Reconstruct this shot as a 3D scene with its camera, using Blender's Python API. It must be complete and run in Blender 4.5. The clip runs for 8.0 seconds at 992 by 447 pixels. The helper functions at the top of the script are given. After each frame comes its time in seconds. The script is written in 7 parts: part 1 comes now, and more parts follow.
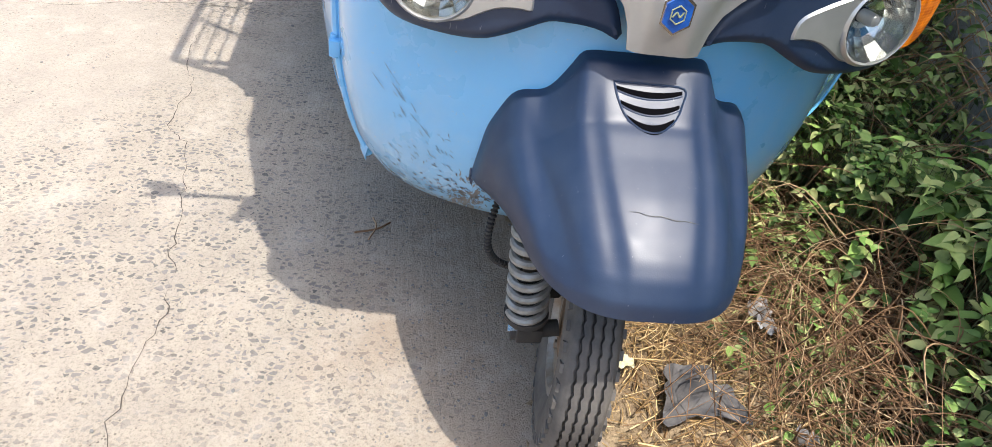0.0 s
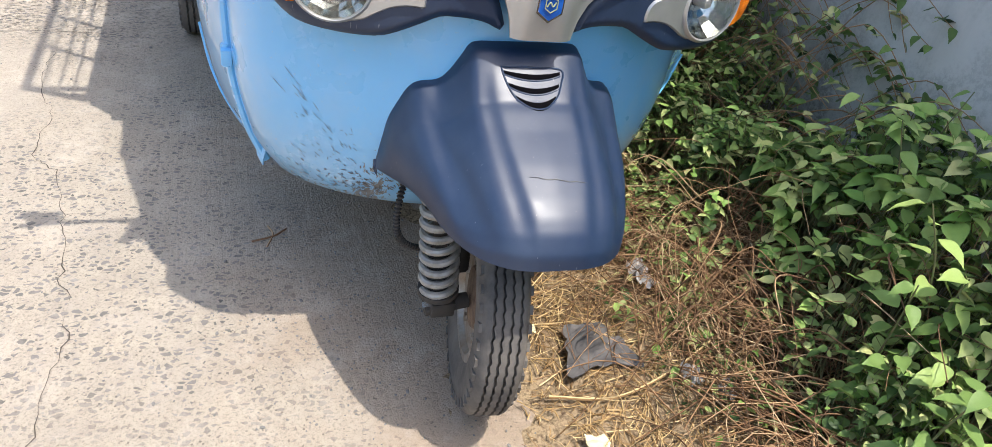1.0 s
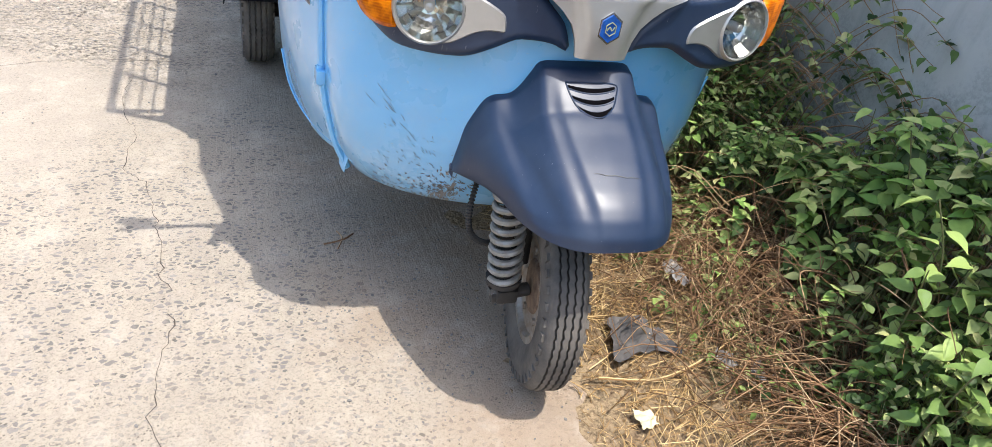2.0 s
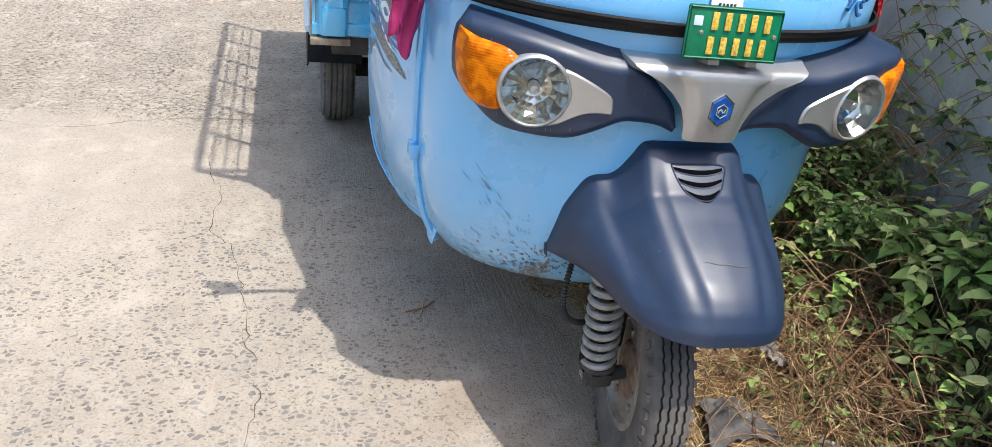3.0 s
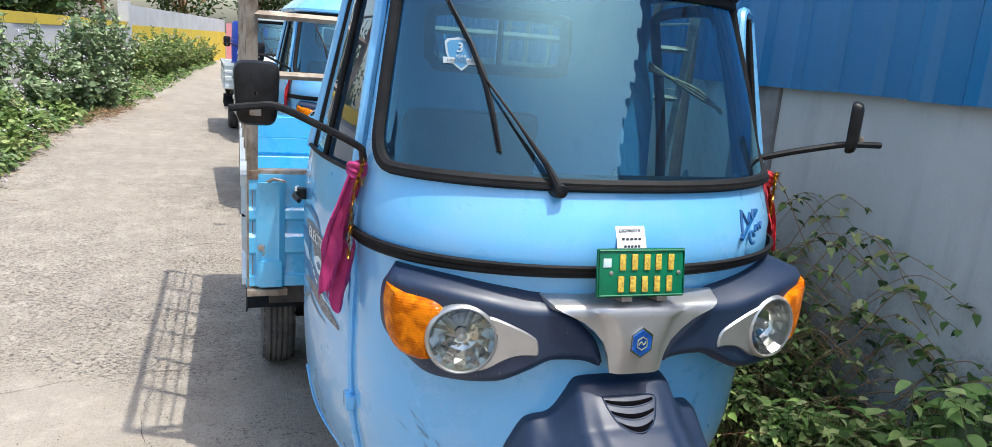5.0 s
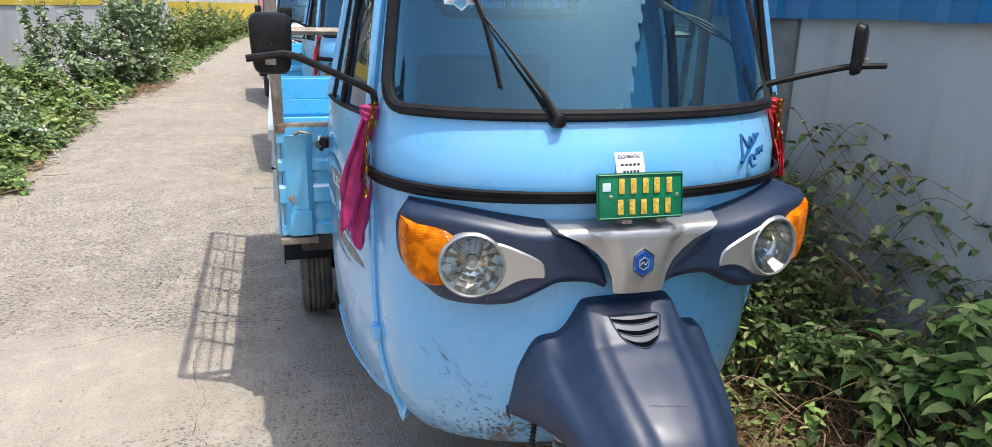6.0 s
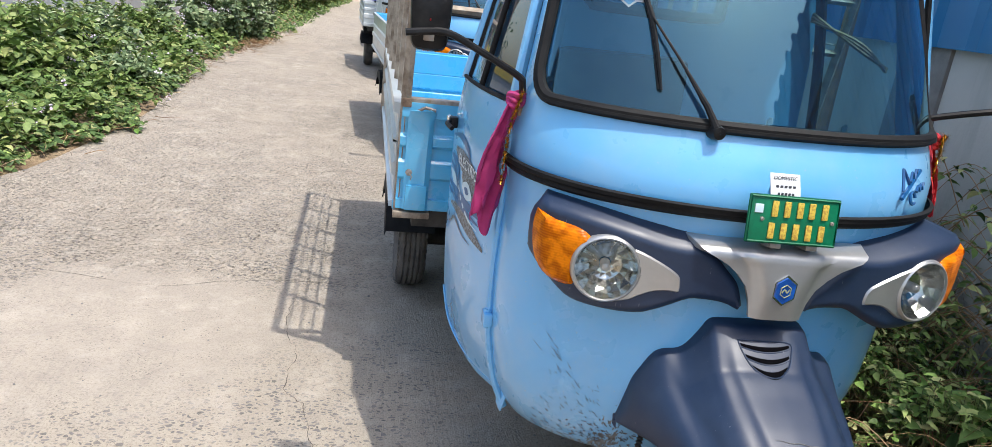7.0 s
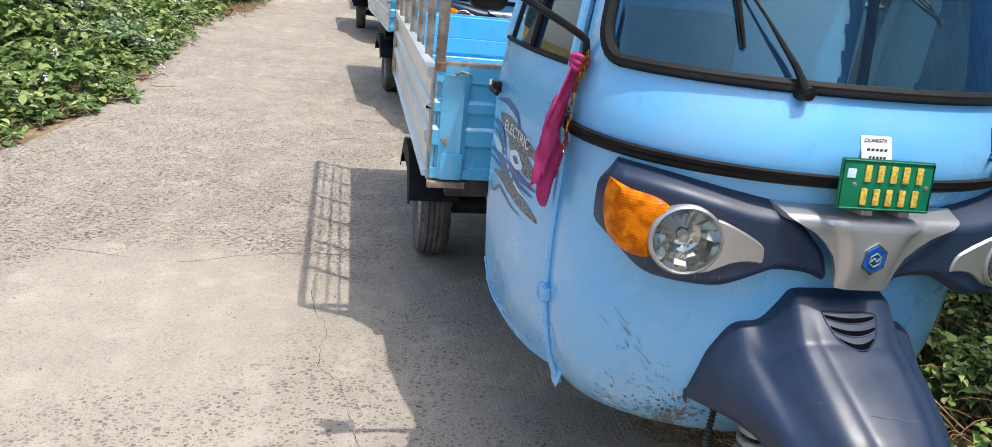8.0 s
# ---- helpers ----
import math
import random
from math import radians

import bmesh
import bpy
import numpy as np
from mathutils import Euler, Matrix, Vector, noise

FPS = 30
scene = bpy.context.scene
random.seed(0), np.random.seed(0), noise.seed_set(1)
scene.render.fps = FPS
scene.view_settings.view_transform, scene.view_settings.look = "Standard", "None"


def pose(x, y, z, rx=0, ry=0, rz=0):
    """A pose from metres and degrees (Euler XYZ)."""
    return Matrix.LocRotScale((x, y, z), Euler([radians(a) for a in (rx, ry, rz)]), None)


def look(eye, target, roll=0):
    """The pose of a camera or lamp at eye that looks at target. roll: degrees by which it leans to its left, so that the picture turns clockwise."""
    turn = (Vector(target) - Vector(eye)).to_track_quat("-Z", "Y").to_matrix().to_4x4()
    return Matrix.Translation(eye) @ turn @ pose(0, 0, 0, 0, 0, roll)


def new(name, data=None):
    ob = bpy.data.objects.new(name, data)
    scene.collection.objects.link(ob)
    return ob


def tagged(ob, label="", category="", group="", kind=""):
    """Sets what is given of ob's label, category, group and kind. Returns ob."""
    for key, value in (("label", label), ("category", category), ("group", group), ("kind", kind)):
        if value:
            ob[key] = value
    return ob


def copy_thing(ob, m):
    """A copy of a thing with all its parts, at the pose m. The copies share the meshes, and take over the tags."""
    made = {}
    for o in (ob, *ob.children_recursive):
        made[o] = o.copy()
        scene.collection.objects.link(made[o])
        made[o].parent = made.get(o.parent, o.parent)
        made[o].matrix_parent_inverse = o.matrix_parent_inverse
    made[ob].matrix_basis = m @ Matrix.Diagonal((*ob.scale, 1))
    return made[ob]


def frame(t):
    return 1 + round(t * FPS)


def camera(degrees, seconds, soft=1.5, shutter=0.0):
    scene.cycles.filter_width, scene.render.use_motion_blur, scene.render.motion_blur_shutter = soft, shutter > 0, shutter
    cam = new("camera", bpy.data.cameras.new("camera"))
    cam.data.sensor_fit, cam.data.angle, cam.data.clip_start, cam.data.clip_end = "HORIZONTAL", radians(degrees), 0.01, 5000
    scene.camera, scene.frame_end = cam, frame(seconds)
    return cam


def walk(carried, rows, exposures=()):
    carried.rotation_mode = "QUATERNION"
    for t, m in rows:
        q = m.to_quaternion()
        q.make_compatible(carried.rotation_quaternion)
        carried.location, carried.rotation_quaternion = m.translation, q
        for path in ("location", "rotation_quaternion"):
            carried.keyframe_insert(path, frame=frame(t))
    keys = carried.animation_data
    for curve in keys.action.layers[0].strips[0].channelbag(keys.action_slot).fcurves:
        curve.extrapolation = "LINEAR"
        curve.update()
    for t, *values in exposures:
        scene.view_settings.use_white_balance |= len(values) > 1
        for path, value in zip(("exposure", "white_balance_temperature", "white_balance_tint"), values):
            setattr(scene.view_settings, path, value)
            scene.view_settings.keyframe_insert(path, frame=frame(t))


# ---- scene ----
cam = camera(69.0, 8.0, 0.6)
PATH = [
    (0, (-0.442, -1.053, 1.327), (-0.113, 0.493, 0.102), 9.6),
    (0.5, (-0.52, -1.094, 1.316), (0.009, 0.373, 0.064), 11.1),
    (1, (-0.553, -1.18, 1.338), (0.136, 0.311, 0.197), 11.1),
    (1.5, (-0.643, -1.338, 1.341), (0.117, 0.122, 0.205), 8.6),
    (2, (-0.749, -1.356, 1.378), (-0.08, 0.191, 0.302), 10.2),
    (2.2, (-0.788, -1.307, 1.393), (-0.23, 0.277, 0.306), 10.5),
    (3.3, (-0.825, -1.235, 1.424), (-0.281, 0.436, 0.47), 7.2),
    (3.5, (-0.821, -1.266, 1.43), (-0.269, 0.418, 0.503), 6.5),
    (4, (-0.835, -1.27, 1.446), (-0.268, 0.466, 0.63), 6.4),
    (4.5, (-0.835, -1.244, 1.503), (-0.241, 0.615, 1.067), 5.4),
    (4.7, (-0.82, -1.245, 1.513), (-0.16, 0.592, 1.081), 5.4),
    (5.8, (-0.751, -1.357, 1.473), (-0.175, 0.474, 0.913), 1.2),
    (6, (-0.748, -1.378, 1.471), (-0.193, 0.457, 0.9), 1.1),
    (6.5, (-0.776, -1.381, 1.477), (-0.249, 0.455, 0.885), 3.1),
    (7, (-0.89, -1.31, 1.469), (-0.514, 0.555, 0.854), 7.1),
    (7.5, (-1.01, -1.225, 1.453), (-0.693, 0.637, 0.794), 7.0),
    (8, (-1.038, -1.193, 1.44), (-0.629, 0.632, 0.733), 6.3),
]
walk(cam, [(t, look(eye, target, roll)) for t, eye, target, roll in PATH], [(0.0, 1.42, 6480, 10), (0.5, 1.32, 6520, 10), (1.0, 1.42, 6520, 10), (2.2, 1.40, 6480, 10), (3.5, 1.12, 6400, 9), (4.5, 1.12, 6260, 8), (6.0, 1.04, 6460, 10), (8.0, 1.00, 6440, 10)])

# ---------------------------------------------------------------- world, sun
SUN_DIR = Vector((0.21, -0.26, 1.0)).normalized()
world = bpy.data.worlds.new("world")
scene.world = world
world.use_nodes = True
wn = world.node_tree
sky = wn.nodes.new("ShaderNodeTexSky")
sky.sky_type = "NISHITA"
sky.sun_disc = False
sky.sun_elevation = math.asin(SUN_DIR.z)
sky.sun_rotation = math.atan2(SUN_DIR.x, SUN_DIR.y)
sky.dust_density = 3.2
sky.air_density = 1.2
wn.links.new(sky.outputs["Color"], wn.nodes["Background"].inputs["Color"])
wn.nodes["Background"].inputs["Strength"].default_value = 0.142

sun_data = bpy.data.lights.new("sun", "SUN")
sun_data.energy = 2.15
sun_data.angle = radians(0.6)
sun_data.color = (1.0, 0.95, 0.87)
sun = new("sun", sun_data)
sun.matrix_world = look(SUN_DIR * 30, (0, 0, 0))

# ---------------------------------------------------------------- materials
def mat(name, color, rough=0.5, metal=0.0, coat=0.0, spec=0.5):
    m = bpy.data.materials.new(name)
    m.use_nodes = True
    b = m.node_tree.nodes["Principled BSDF"]
    b.inputs["Base Color"].default_value = (*color, 1)
    b.inputs["Roughness"].default_value = rough
    b.inputs["Metallic"].default_value = metal
    b.inputs["Coat Weight"].default_value = coat
    b.inputs["Coat Roughness"].default_value = 0.08
    b.inputs["Specular IOR Level"].default_value = spec
    return m


class Nodes:
    """Short hand for building node graphs."""

    def __init__(self, m):
        self.t = m.node_tree
        self.b = self.t.nodes["Principled BSDF"]
        self.co = self.t.nodes.new("ShaderNodeTexCoord").outputs["Object"]

    def node(self, kind, **ins):
        n = self.t.nodes.new(kind)
        for k, v in ins.items():
            self.put(n.inputs[k.replace("_", " ")], v)
        return n

    def put(self, socket, v):
        if isinstance(v, bpy.types.NodeSocket):
            self.t.links.new(v, socket)
        else:
            socket.default_value = v

    def scaled(self, sx, sy, sz, co=None, rot=(0, 0, 0)):
        n = self.t.nodes.new("ShaderNodeMapping")
        n.inputs["Scale"].default_value = (sx, sy, sz)
        n.inputs["Rotation"].default_value = rot
        self.t.links.new(co or self.co, n.inputs["Vector"])
        return n.outputs["Vector"]

    def noise(self, scale, detail=4.0, rough=0.55, co=None):
        n = self.node("ShaderNodeTexNoise", Scale=scale, Detail=detail, Roughness=rough)
        self.t.links.new(co or self.co, n.inputs["Vector"])
        return n.outputs["Fac"]

    def voronoi(self, scale, out="Distance", feature="F1", co=None, rand=1.0):
        n = self.node("ShaderNodeTexVoronoi", Scale=scale, Randomness=rand)
        n.feature = feature
        self.t.links.new(co or self.co, n.inputs["Vector"])
        return n.outputs[out]

    def ramp(self, fac, stops):
        n = self.t.nodes.new("ShaderNodeValToRGB")
        e = n.color_ramp.elements
        while len(e) < len(stops):
            e.new(0.5)
        for k, (p, c) in enumerate(stops):
            e[k].position = p
            e[k].color = (*c, 1) if isinstance(c, (tuple, list)) else (c, c, c, 1)
        self.t.links.new(fac, n.inputs["Fac"])
        return n.outputs["Color"]

    def mix(self, fac, a, b, blend="MIX"):
        n = self.t.nodes.new("ShaderNodeMix")
        n.data_type = "RGBA"
        n.blend_type = blend
        self.put(n.inputs[0], fac)
        for s, v in ((n.inputs[6], a), (n.inputs[7], b)):
            self.put(s, (*v, 1) if isinstance(v, tuple) else v)
        return n.outputs[2]

    def math(self, op, a, b=0.0, clamp=False):
        n = self.t.nodes.new("ShaderNodeMath")
        n.operation = op
        n.use_clamp = clamp
        self.put(n.inputs[0], a)
        self.put(n.inputs[1], b)
        return n.outputs[0]

    def axes(self, co=None):
        n = self.t.nodes.new("ShaderNodeSeparateXYZ")
        self.t.links.new(co or self.co, n.inputs[0])
        return n.outputs

    def rand(self):
        return self.t.nodes.new("ShaderNodeObjectInfo").outputs["Random"]

    def island(self):
        return self.t.nodes.new("ShaderNodeNewGeometry").outputs["Random Per Island"]

    def bump(self, height, strength=0.3, dist=0.01):
        n = self.node("ShaderNodeBump", Strength=strength, Distance=dist)
        self.t.links.new(height, n.inputs["Height"])
        self.t.links.new(n.outputs["Normal"], self.b.inputs["Normal"])

    def color(self, c):
        self.t.links.new(c, self.b.inputs["Base Color"])

    def rough(self, c):
        self.t.links.new(c, self.b.inputs["Roughness"])


def paint(name, color, scraped=False):
    """Vehicle enamel with dust, faint mottling and, on the cab front, scrapes near its lower corner."""
    m = mat(name, color, 0.3, coat=0.9)
    m.node_tree.nodes["Principled BSDF"].inputs["Coat Roughness"].default_value = 0.045
    k = Nodes(m)
    dust = k.ramp(k.noise(7, 6, 0.65), [(0.42, 0.0), (0.75, 1.0)])
    base = k.mix(k.math("MULTIPLY", dust, 0.16), color, (0.5, 0.5, 0.47))
    base = k.mix(k.math("MULTIPLY", k.noise(2.2, 2), 0.12), base, tuple(c * 0.72 for c in color))
    spots = k.ramp(k.noise(110, 2, 0.6), [(0.70, 0.0), (0.74, 1.0)])
    base = k.mix(k.math("MULTIPLY", spots, 0.35), base, (0.42, 0.42, 0.40))
    if scraped:
        x, y, z = k.axes()
        low = k.ramp(z, [(0.46, 1.0), (0.70, 0.0)])
        side = k.math("MULTIPLY", k.ramp(k.math("ADD", x, 1.0), [(0.53, 0.0), (0.60, 1.0)]), k.ramp(k.math("ADD", x, 1.0), [(0.76, 1.0), (0.83, 0.0)]))
        zone = k.math("MULTIPLY", low, side)
        streak = k.noise(1.0, 5, 0.7, k.scaled(95, 60, 30, rot=(0, radians(38), 0)))
        broken = k.ramp(k.noise(9, 3, 0.6), [(0.40, 0.0), (0.58, 1.0)])
        cut = k.math("SUBTRACT", 0.81, k.math("MULTIPLY", k.math("MULTIPLY", zone, broken), 0.36))
        worn = k.math("MULTIPLY", k.math("SUBTRACT", streak, cut), 30.0, True)
        base = k.mix(worn, base, k.mix(k.noise(60), (0.055, 0.057, 0.06), (0.20, 0.20, 0.195)))
        haze = k.math("MULTIPLY", k.ramp(z, [(0.38, 1.0), (0.75, 0.0)]), k.math("MULTIPLY", k.noise(14, 5, 0.7), 0.35))
        base = k.mix(haze, base, (0.50, 0.47, 0.42))
    k.color(base)
    k.rough(k.ramp(k.noise(9, 5), [(0.3, 0.22), (0.75, 0.45)]))
    k.bump(k.noise(26, 2), 0.03, 0.01)
    return m


def speckled(name, c1, c2, rough=0.6, scale=20.0, bump=0.1, dist=0.004, metal=0.0, detail=5.0, coat=0.0, lo=0.35, hi=0.7):
    m = mat(name, c1, rough, metal, coat)
    k = Nodes(m)
    n = k.noise(scale, detail, 0.6)
    k.color(k.mix(k.ramp(n, [(lo, 0.0), (hi, 1.0)]), c1, c2))
    k.bump(k.noise(scale * 3.2, 3), bump, dist)
    return m


BLUE = (0.140, 0.445, 0.77)
PAINT = paint("blue_enamel", BLUE)
PAINT_CAB = paint("blue_enamel_scraped", BLUE, True)
PAINT_BED = paint("blue_bed_enamel", (0.08, 0.45, 0.74))
PAINT_WHITE = paint("white_enamel", (0.68, 0.73, 0.73))


def dark_plastic():
    m = mat("navy_plastic", (0.028, 0.037, 0.075), 0.45, spec=0.55)
    k = Nodes(m)
    dust = k.ramp(k.noise(11, 6, 0.7), [(0.36, 0.15), (0.74, 1.0)])
    base = k.mix(k.math("MULTIPLY", dust, 0.20), (0.006, 0.019, 0.053), (0.074, 0.097, 0.135))
    fine = k.ramp(k.noise(1.0, 3, 0.6, k.scaled(160, 160, 30, rot=(0.6, 0.5, 0))), [(0.715, 0.0), (0.735, 1.0)])
    base = k.mix(k.math("MULTIPLY", fine, 0.45), base, (0.30, 0.30, 0.31))
    k.color(base)
    k.rough(k.ramp(k.noise(14, 5), [(0.3, 0.38), (0.75, 0.50)]))
    k.bump(k.noise(420, 2), 0.06, 0.002)
    return m


NAVY = dark_plastic()
BLACK = speckled("black_plastic", (0.006, 0.006, 0.007), (0.018, 0.018, 0.018), 0.42, 30)
RUBBER = speckled("black_rubber", (0.005, 0.005, 0.006), (0.013, 0.013, 0.013), 0.65, 16)
for _m in (BLACK, RUBBER):
    _m.node_tree.nodes["Principled BSDF"].inputs["Specular IOR Level"].default_value = 0.22
# flat black for the shade inside the vent slots
SHADOW_BLACK = mat("slot_shade_black", (0.004, 0.004, 0.005), 1.0, spec=0.0)
UNDER = speckled("underbody_black", (0.012, 0.012, 0.012), (0.06, 0.052, 0.045), 0.8, 12)
SILVER = speckled("silver_paint", (0.47, 0.475, 0.475), (0.38, 0.385, 0.385), 0.34, 9, 0.02, metal=0.65, coat=0.3)
CHROME = mat("chrome", (0.82, 0.82, 0.83), 0.12, 1.0)
SCRATCH = speckled("scraped_metal", (0.060, 0.062, 0.066), (0.17, 0.17, 0.165), 0.6, 90, 0.1)
STEEL = speckled("dusty_steel", (0.36, 0.34, 0.31), (0.20, 0.14, 0.09), 0.5, 24, 0.15, metal=0.5)
RAIL = speckled("weathered_rail_steel", (0.38, 0.32, 0.25), (0.16, 0.115, 0.08), 0.62, 17, 0.25, metal=0.15, lo=0.42, hi=0.68)
SPRING = speckled("grey_spring_steel", (0.33, 0.32, 0.30), (0.17, 0.155, 0.13), 0.45, 30, 0.1, metal=0.2)
RUST = speckled("rusty_wheel_steel", (0.24, 0.17, 0.12), (0.09, 0.055, 0.035), 0.8, 40, 0.4)
GREEN = speckled("green_plate_enamel", (0.0, 0.17, 0.075), (0.0, 0.11, 0.05), 0.4, 25, 0.04)
GOLD = speckled("worn_yellow_figures", (0.64, 0.47, 0.07), (0.42, 0.25, 0.04), 0.5, 180, 0.1, lo=0.45, hi=0.58)
WHITE_STICKER = speckled("white_sticker", (0.72, 0.74, 0.75), (0.55, 0.57, 0.58), 0.45, 60, 0.02)
INK = mat("dark_ink", (0.07, 0.07, 0.085), 0.5)
DECAL_BLUE = mat("decal_blue", (0.008, 0.085, 0.24), 0.35, coat=0.3)
DECAL_GREY = speckled("decal_grey", (0.075, 0.066, 0.064), (0.22, 0.25, 0.28), 0.4, 160, 0.0, lo=0.45, hi=0.55)
DECAL_SHIELD = mat("decal_shield_blue", (0.05, 0.19, 0.34), 0.4)
STICKER_DULL = mat("dull_white_sticker", (0.34, 0.40, 0.42), 0.5)
DECAL_PALE = mat("decal_pale", (0.55, 0.68, 0.74), 0.35, coat=0.3)
EMBLEM_BLUE = speckled("emblem_blue", (0.012, 0.10, 0.42), (0.01, 0.05, 0.22), 0.25, 60, 0.02, coat=0.5)
EMBLEM_GOLD = mat("emblem_pale_gold", (0.45, 0.50, 0.28), 0.35, 0.5)
SEAT = speckled("dark_seat_vinyl", (0.03, 0.028, 0.028), (0.06, 0.055, 0.05), 0.5, 14)
DASH = speckled("dusty_dashboard", (0.05, 0.045, 0.04), (0.18, 0.15, 0.12), 0.7, 14, 0.1)
MAGENTA = speckled("magenta_cloth", (0.42, 0.030, 0.165), (0.32, 0.020, 0.115), 0.75, 12, 0.15)
RED_CLOTH = speckled("red_cloth", (0.62, 0.03, 0.015), (0.42, 0.02, 0.05), 0.75, 12, 0.15)
TINSEL = mat("gold_tinsel", (0.75, 0.48, 0.10), 0.25, 0.9)
ROPE = speckled("pale_rope", (0.48, 0.38, 0.24), (0.30, 0.22, 0.13), 0.9, 60, 0.3)
BAMBOO = speckled("brown_bamboo", (0.34, 0.19, 0.11), (0.20, 0.12, 0.07), 0.7, 14, 0.2)
BARREL = speckled("blue_drum_plastic", (0.008, 0.035, 0.30), (0.012, 0.05, 0.36), 0.4, 8)


def tyre_material():
    m = mat("dusty_tyre_rubber", (0.03, 0.03, 0.03), 0.8)
    k = Nodes(m)
    dust = k.ramp(k.noise(12, 6, 0.65), [(0.25, 0.0), (0.75, 1.0)])
    k.color(k.mix(k.math("MULTIPLY", dust, 0.75), (0.032, 0.031, 0.032), (0.21, 0.19, 0.165)))
    k.bump(k.noise(150, 3), 0.2, 0.003)
    return m


TYRE = tyre_material()


def glass_material(name, tint, rough=0.0, density=1.0, sheen=(1, 1, 1), dusty=1.0):
    m = bpy.data.materials.new(name)
    m.use_nodes = True
    t = m.node_tree
    t.nodes.remove(t.nodes["Principled BSDF"])
    out = t.nodes["Material Output"]
    clear = t.nodes.new("ShaderNodeBsdfTransparent")
    clear.inputs["Color"].default_value = (*tint, 1)
    gloss = t.nodes.new("ShaderNodeBsdfGlossy")
    gloss.inputs["Roughness"].default_value = rough
    gloss.inputs["Color"].default_value = (*sheen, 1)
    fres = t.nodes.new("ShaderNodeFresnel")
    fres.inputs["IOR"].default_value = 1.52
    gain = t.nodes.new("ShaderNodeMath")
    gain.operation = "MULTIPLY"
    gain.use_clamp = True
    gain.inputs[1].default_value = density
    t.links.new(fres.outputs[0], gain.inputs[0])
    mixer = t.nodes.new("ShaderNodeMixShader")
    t.links.new(gain.outputs[0], mixer.inputs[0])
    t.links.new(clear.outputs[0], mixer.inputs[1])
    t.links.new(gloss.outputs[0], mixer.inputs[2])
    # a thin film of dust and old wiper streaks
    co = t.nodes.new("ShaderNodeTexCoord")
    n = t.nodes.new("ShaderNodeTexNoise")
    n.inputs["Scale"].default_value = 90
    n.inputs["Detail"].default_value = 6
    t.links.new(co.outputs["Object"], n.inputs["Vector"])
    r = t.nodes.new("ShaderNodeValToRGB")
    r.color_ramp.elements[0].position, r.color_ramp.elements[0].color = 0.60, (0.010 * dusty, 0.010 * dusty, 0.010 * dusty, 1)
    r.color_ramp.elements[1].position, r.color_ramp.elements[1].color = 0.80, (0.07 * dusty, 0.07 * dusty, 0.07 * dusty, 1)
    t.links.new(n.outputs["Fac"], r.inputs["Fac"])
    dust = t.nodes.new("ShaderNodeBsdfDiffuse")
    dust.inputs["Color"].default_value = (0.5, 0.52, 0.5, 1)
    film = t.nodes.new("ShaderNodeMixShader")
    t.links.new(r.outputs["Color"], film.inputs[0])
    t.links.new(mixer.outputs[0], film.inputs[1])
    t.links.new(dust.outputs[0], film.inputs[2])
    t.links.new(film.outputs[0], out.inputs["Surface"])
    return m


GLASS = glass_material("windscreen_glass", (0.25, 0.55, 0.63), 0.0, 3.0, (0.40, 0.80, 0.97))
SIDE_GLASS = glass_material("side_glass", (0.62, 0.66, 0.66), 0.0, 1.6)
LENS = glass_material("lamp_glass", (0.98, 0.99, 0.99), 0.0, 0.9, (1, 1, 1), 0.0)


REFLECTOR = mat("faceted_reflector", (0.50, 0.52, 0.50), 0.13, 1.0)


def amber_material():
    """Deep orange lens with fine ribs and darker moulded cells behind."""
    m = mat("amber_lens", (0.85, 0.22, 0.004), 0.22, spec=0.12)
    k = Nodes(m)
    x, y, z = k.axes()
    wave = k.math("SINE", k.math("ADD", k.math("MULTIPLY", z, 1100.0), k.math("MULTIPLY", k.noise(22, 2), 5.0)))
    cell = k.ramp(k.noise(30, 3, 0.6), [(0.42, 0.0), (0.60, 1.0)])
    deep = k.mix(cell, (0.72, 0.19, 0.002), (0.36, 0.070, 0.0))
    k.color(k.mix(k.math("MULTIPLY", k.math("ADD", wave, 1.0), 0.09), deep, (0.85, 0.29, 0.004)))
    k.bump(wave, 0.14, 0.002)
    return m


AMBER = amber_material()
# pale bed sides; the greyer mottling stands in for reflections in the panels
BED_SIDE = speckled("mottled_pale_bed_side", (0.50, 0.57, 0.60), (0.40, 0.42, 0.42), 0.35, 3, 0.05, coat=0.5)


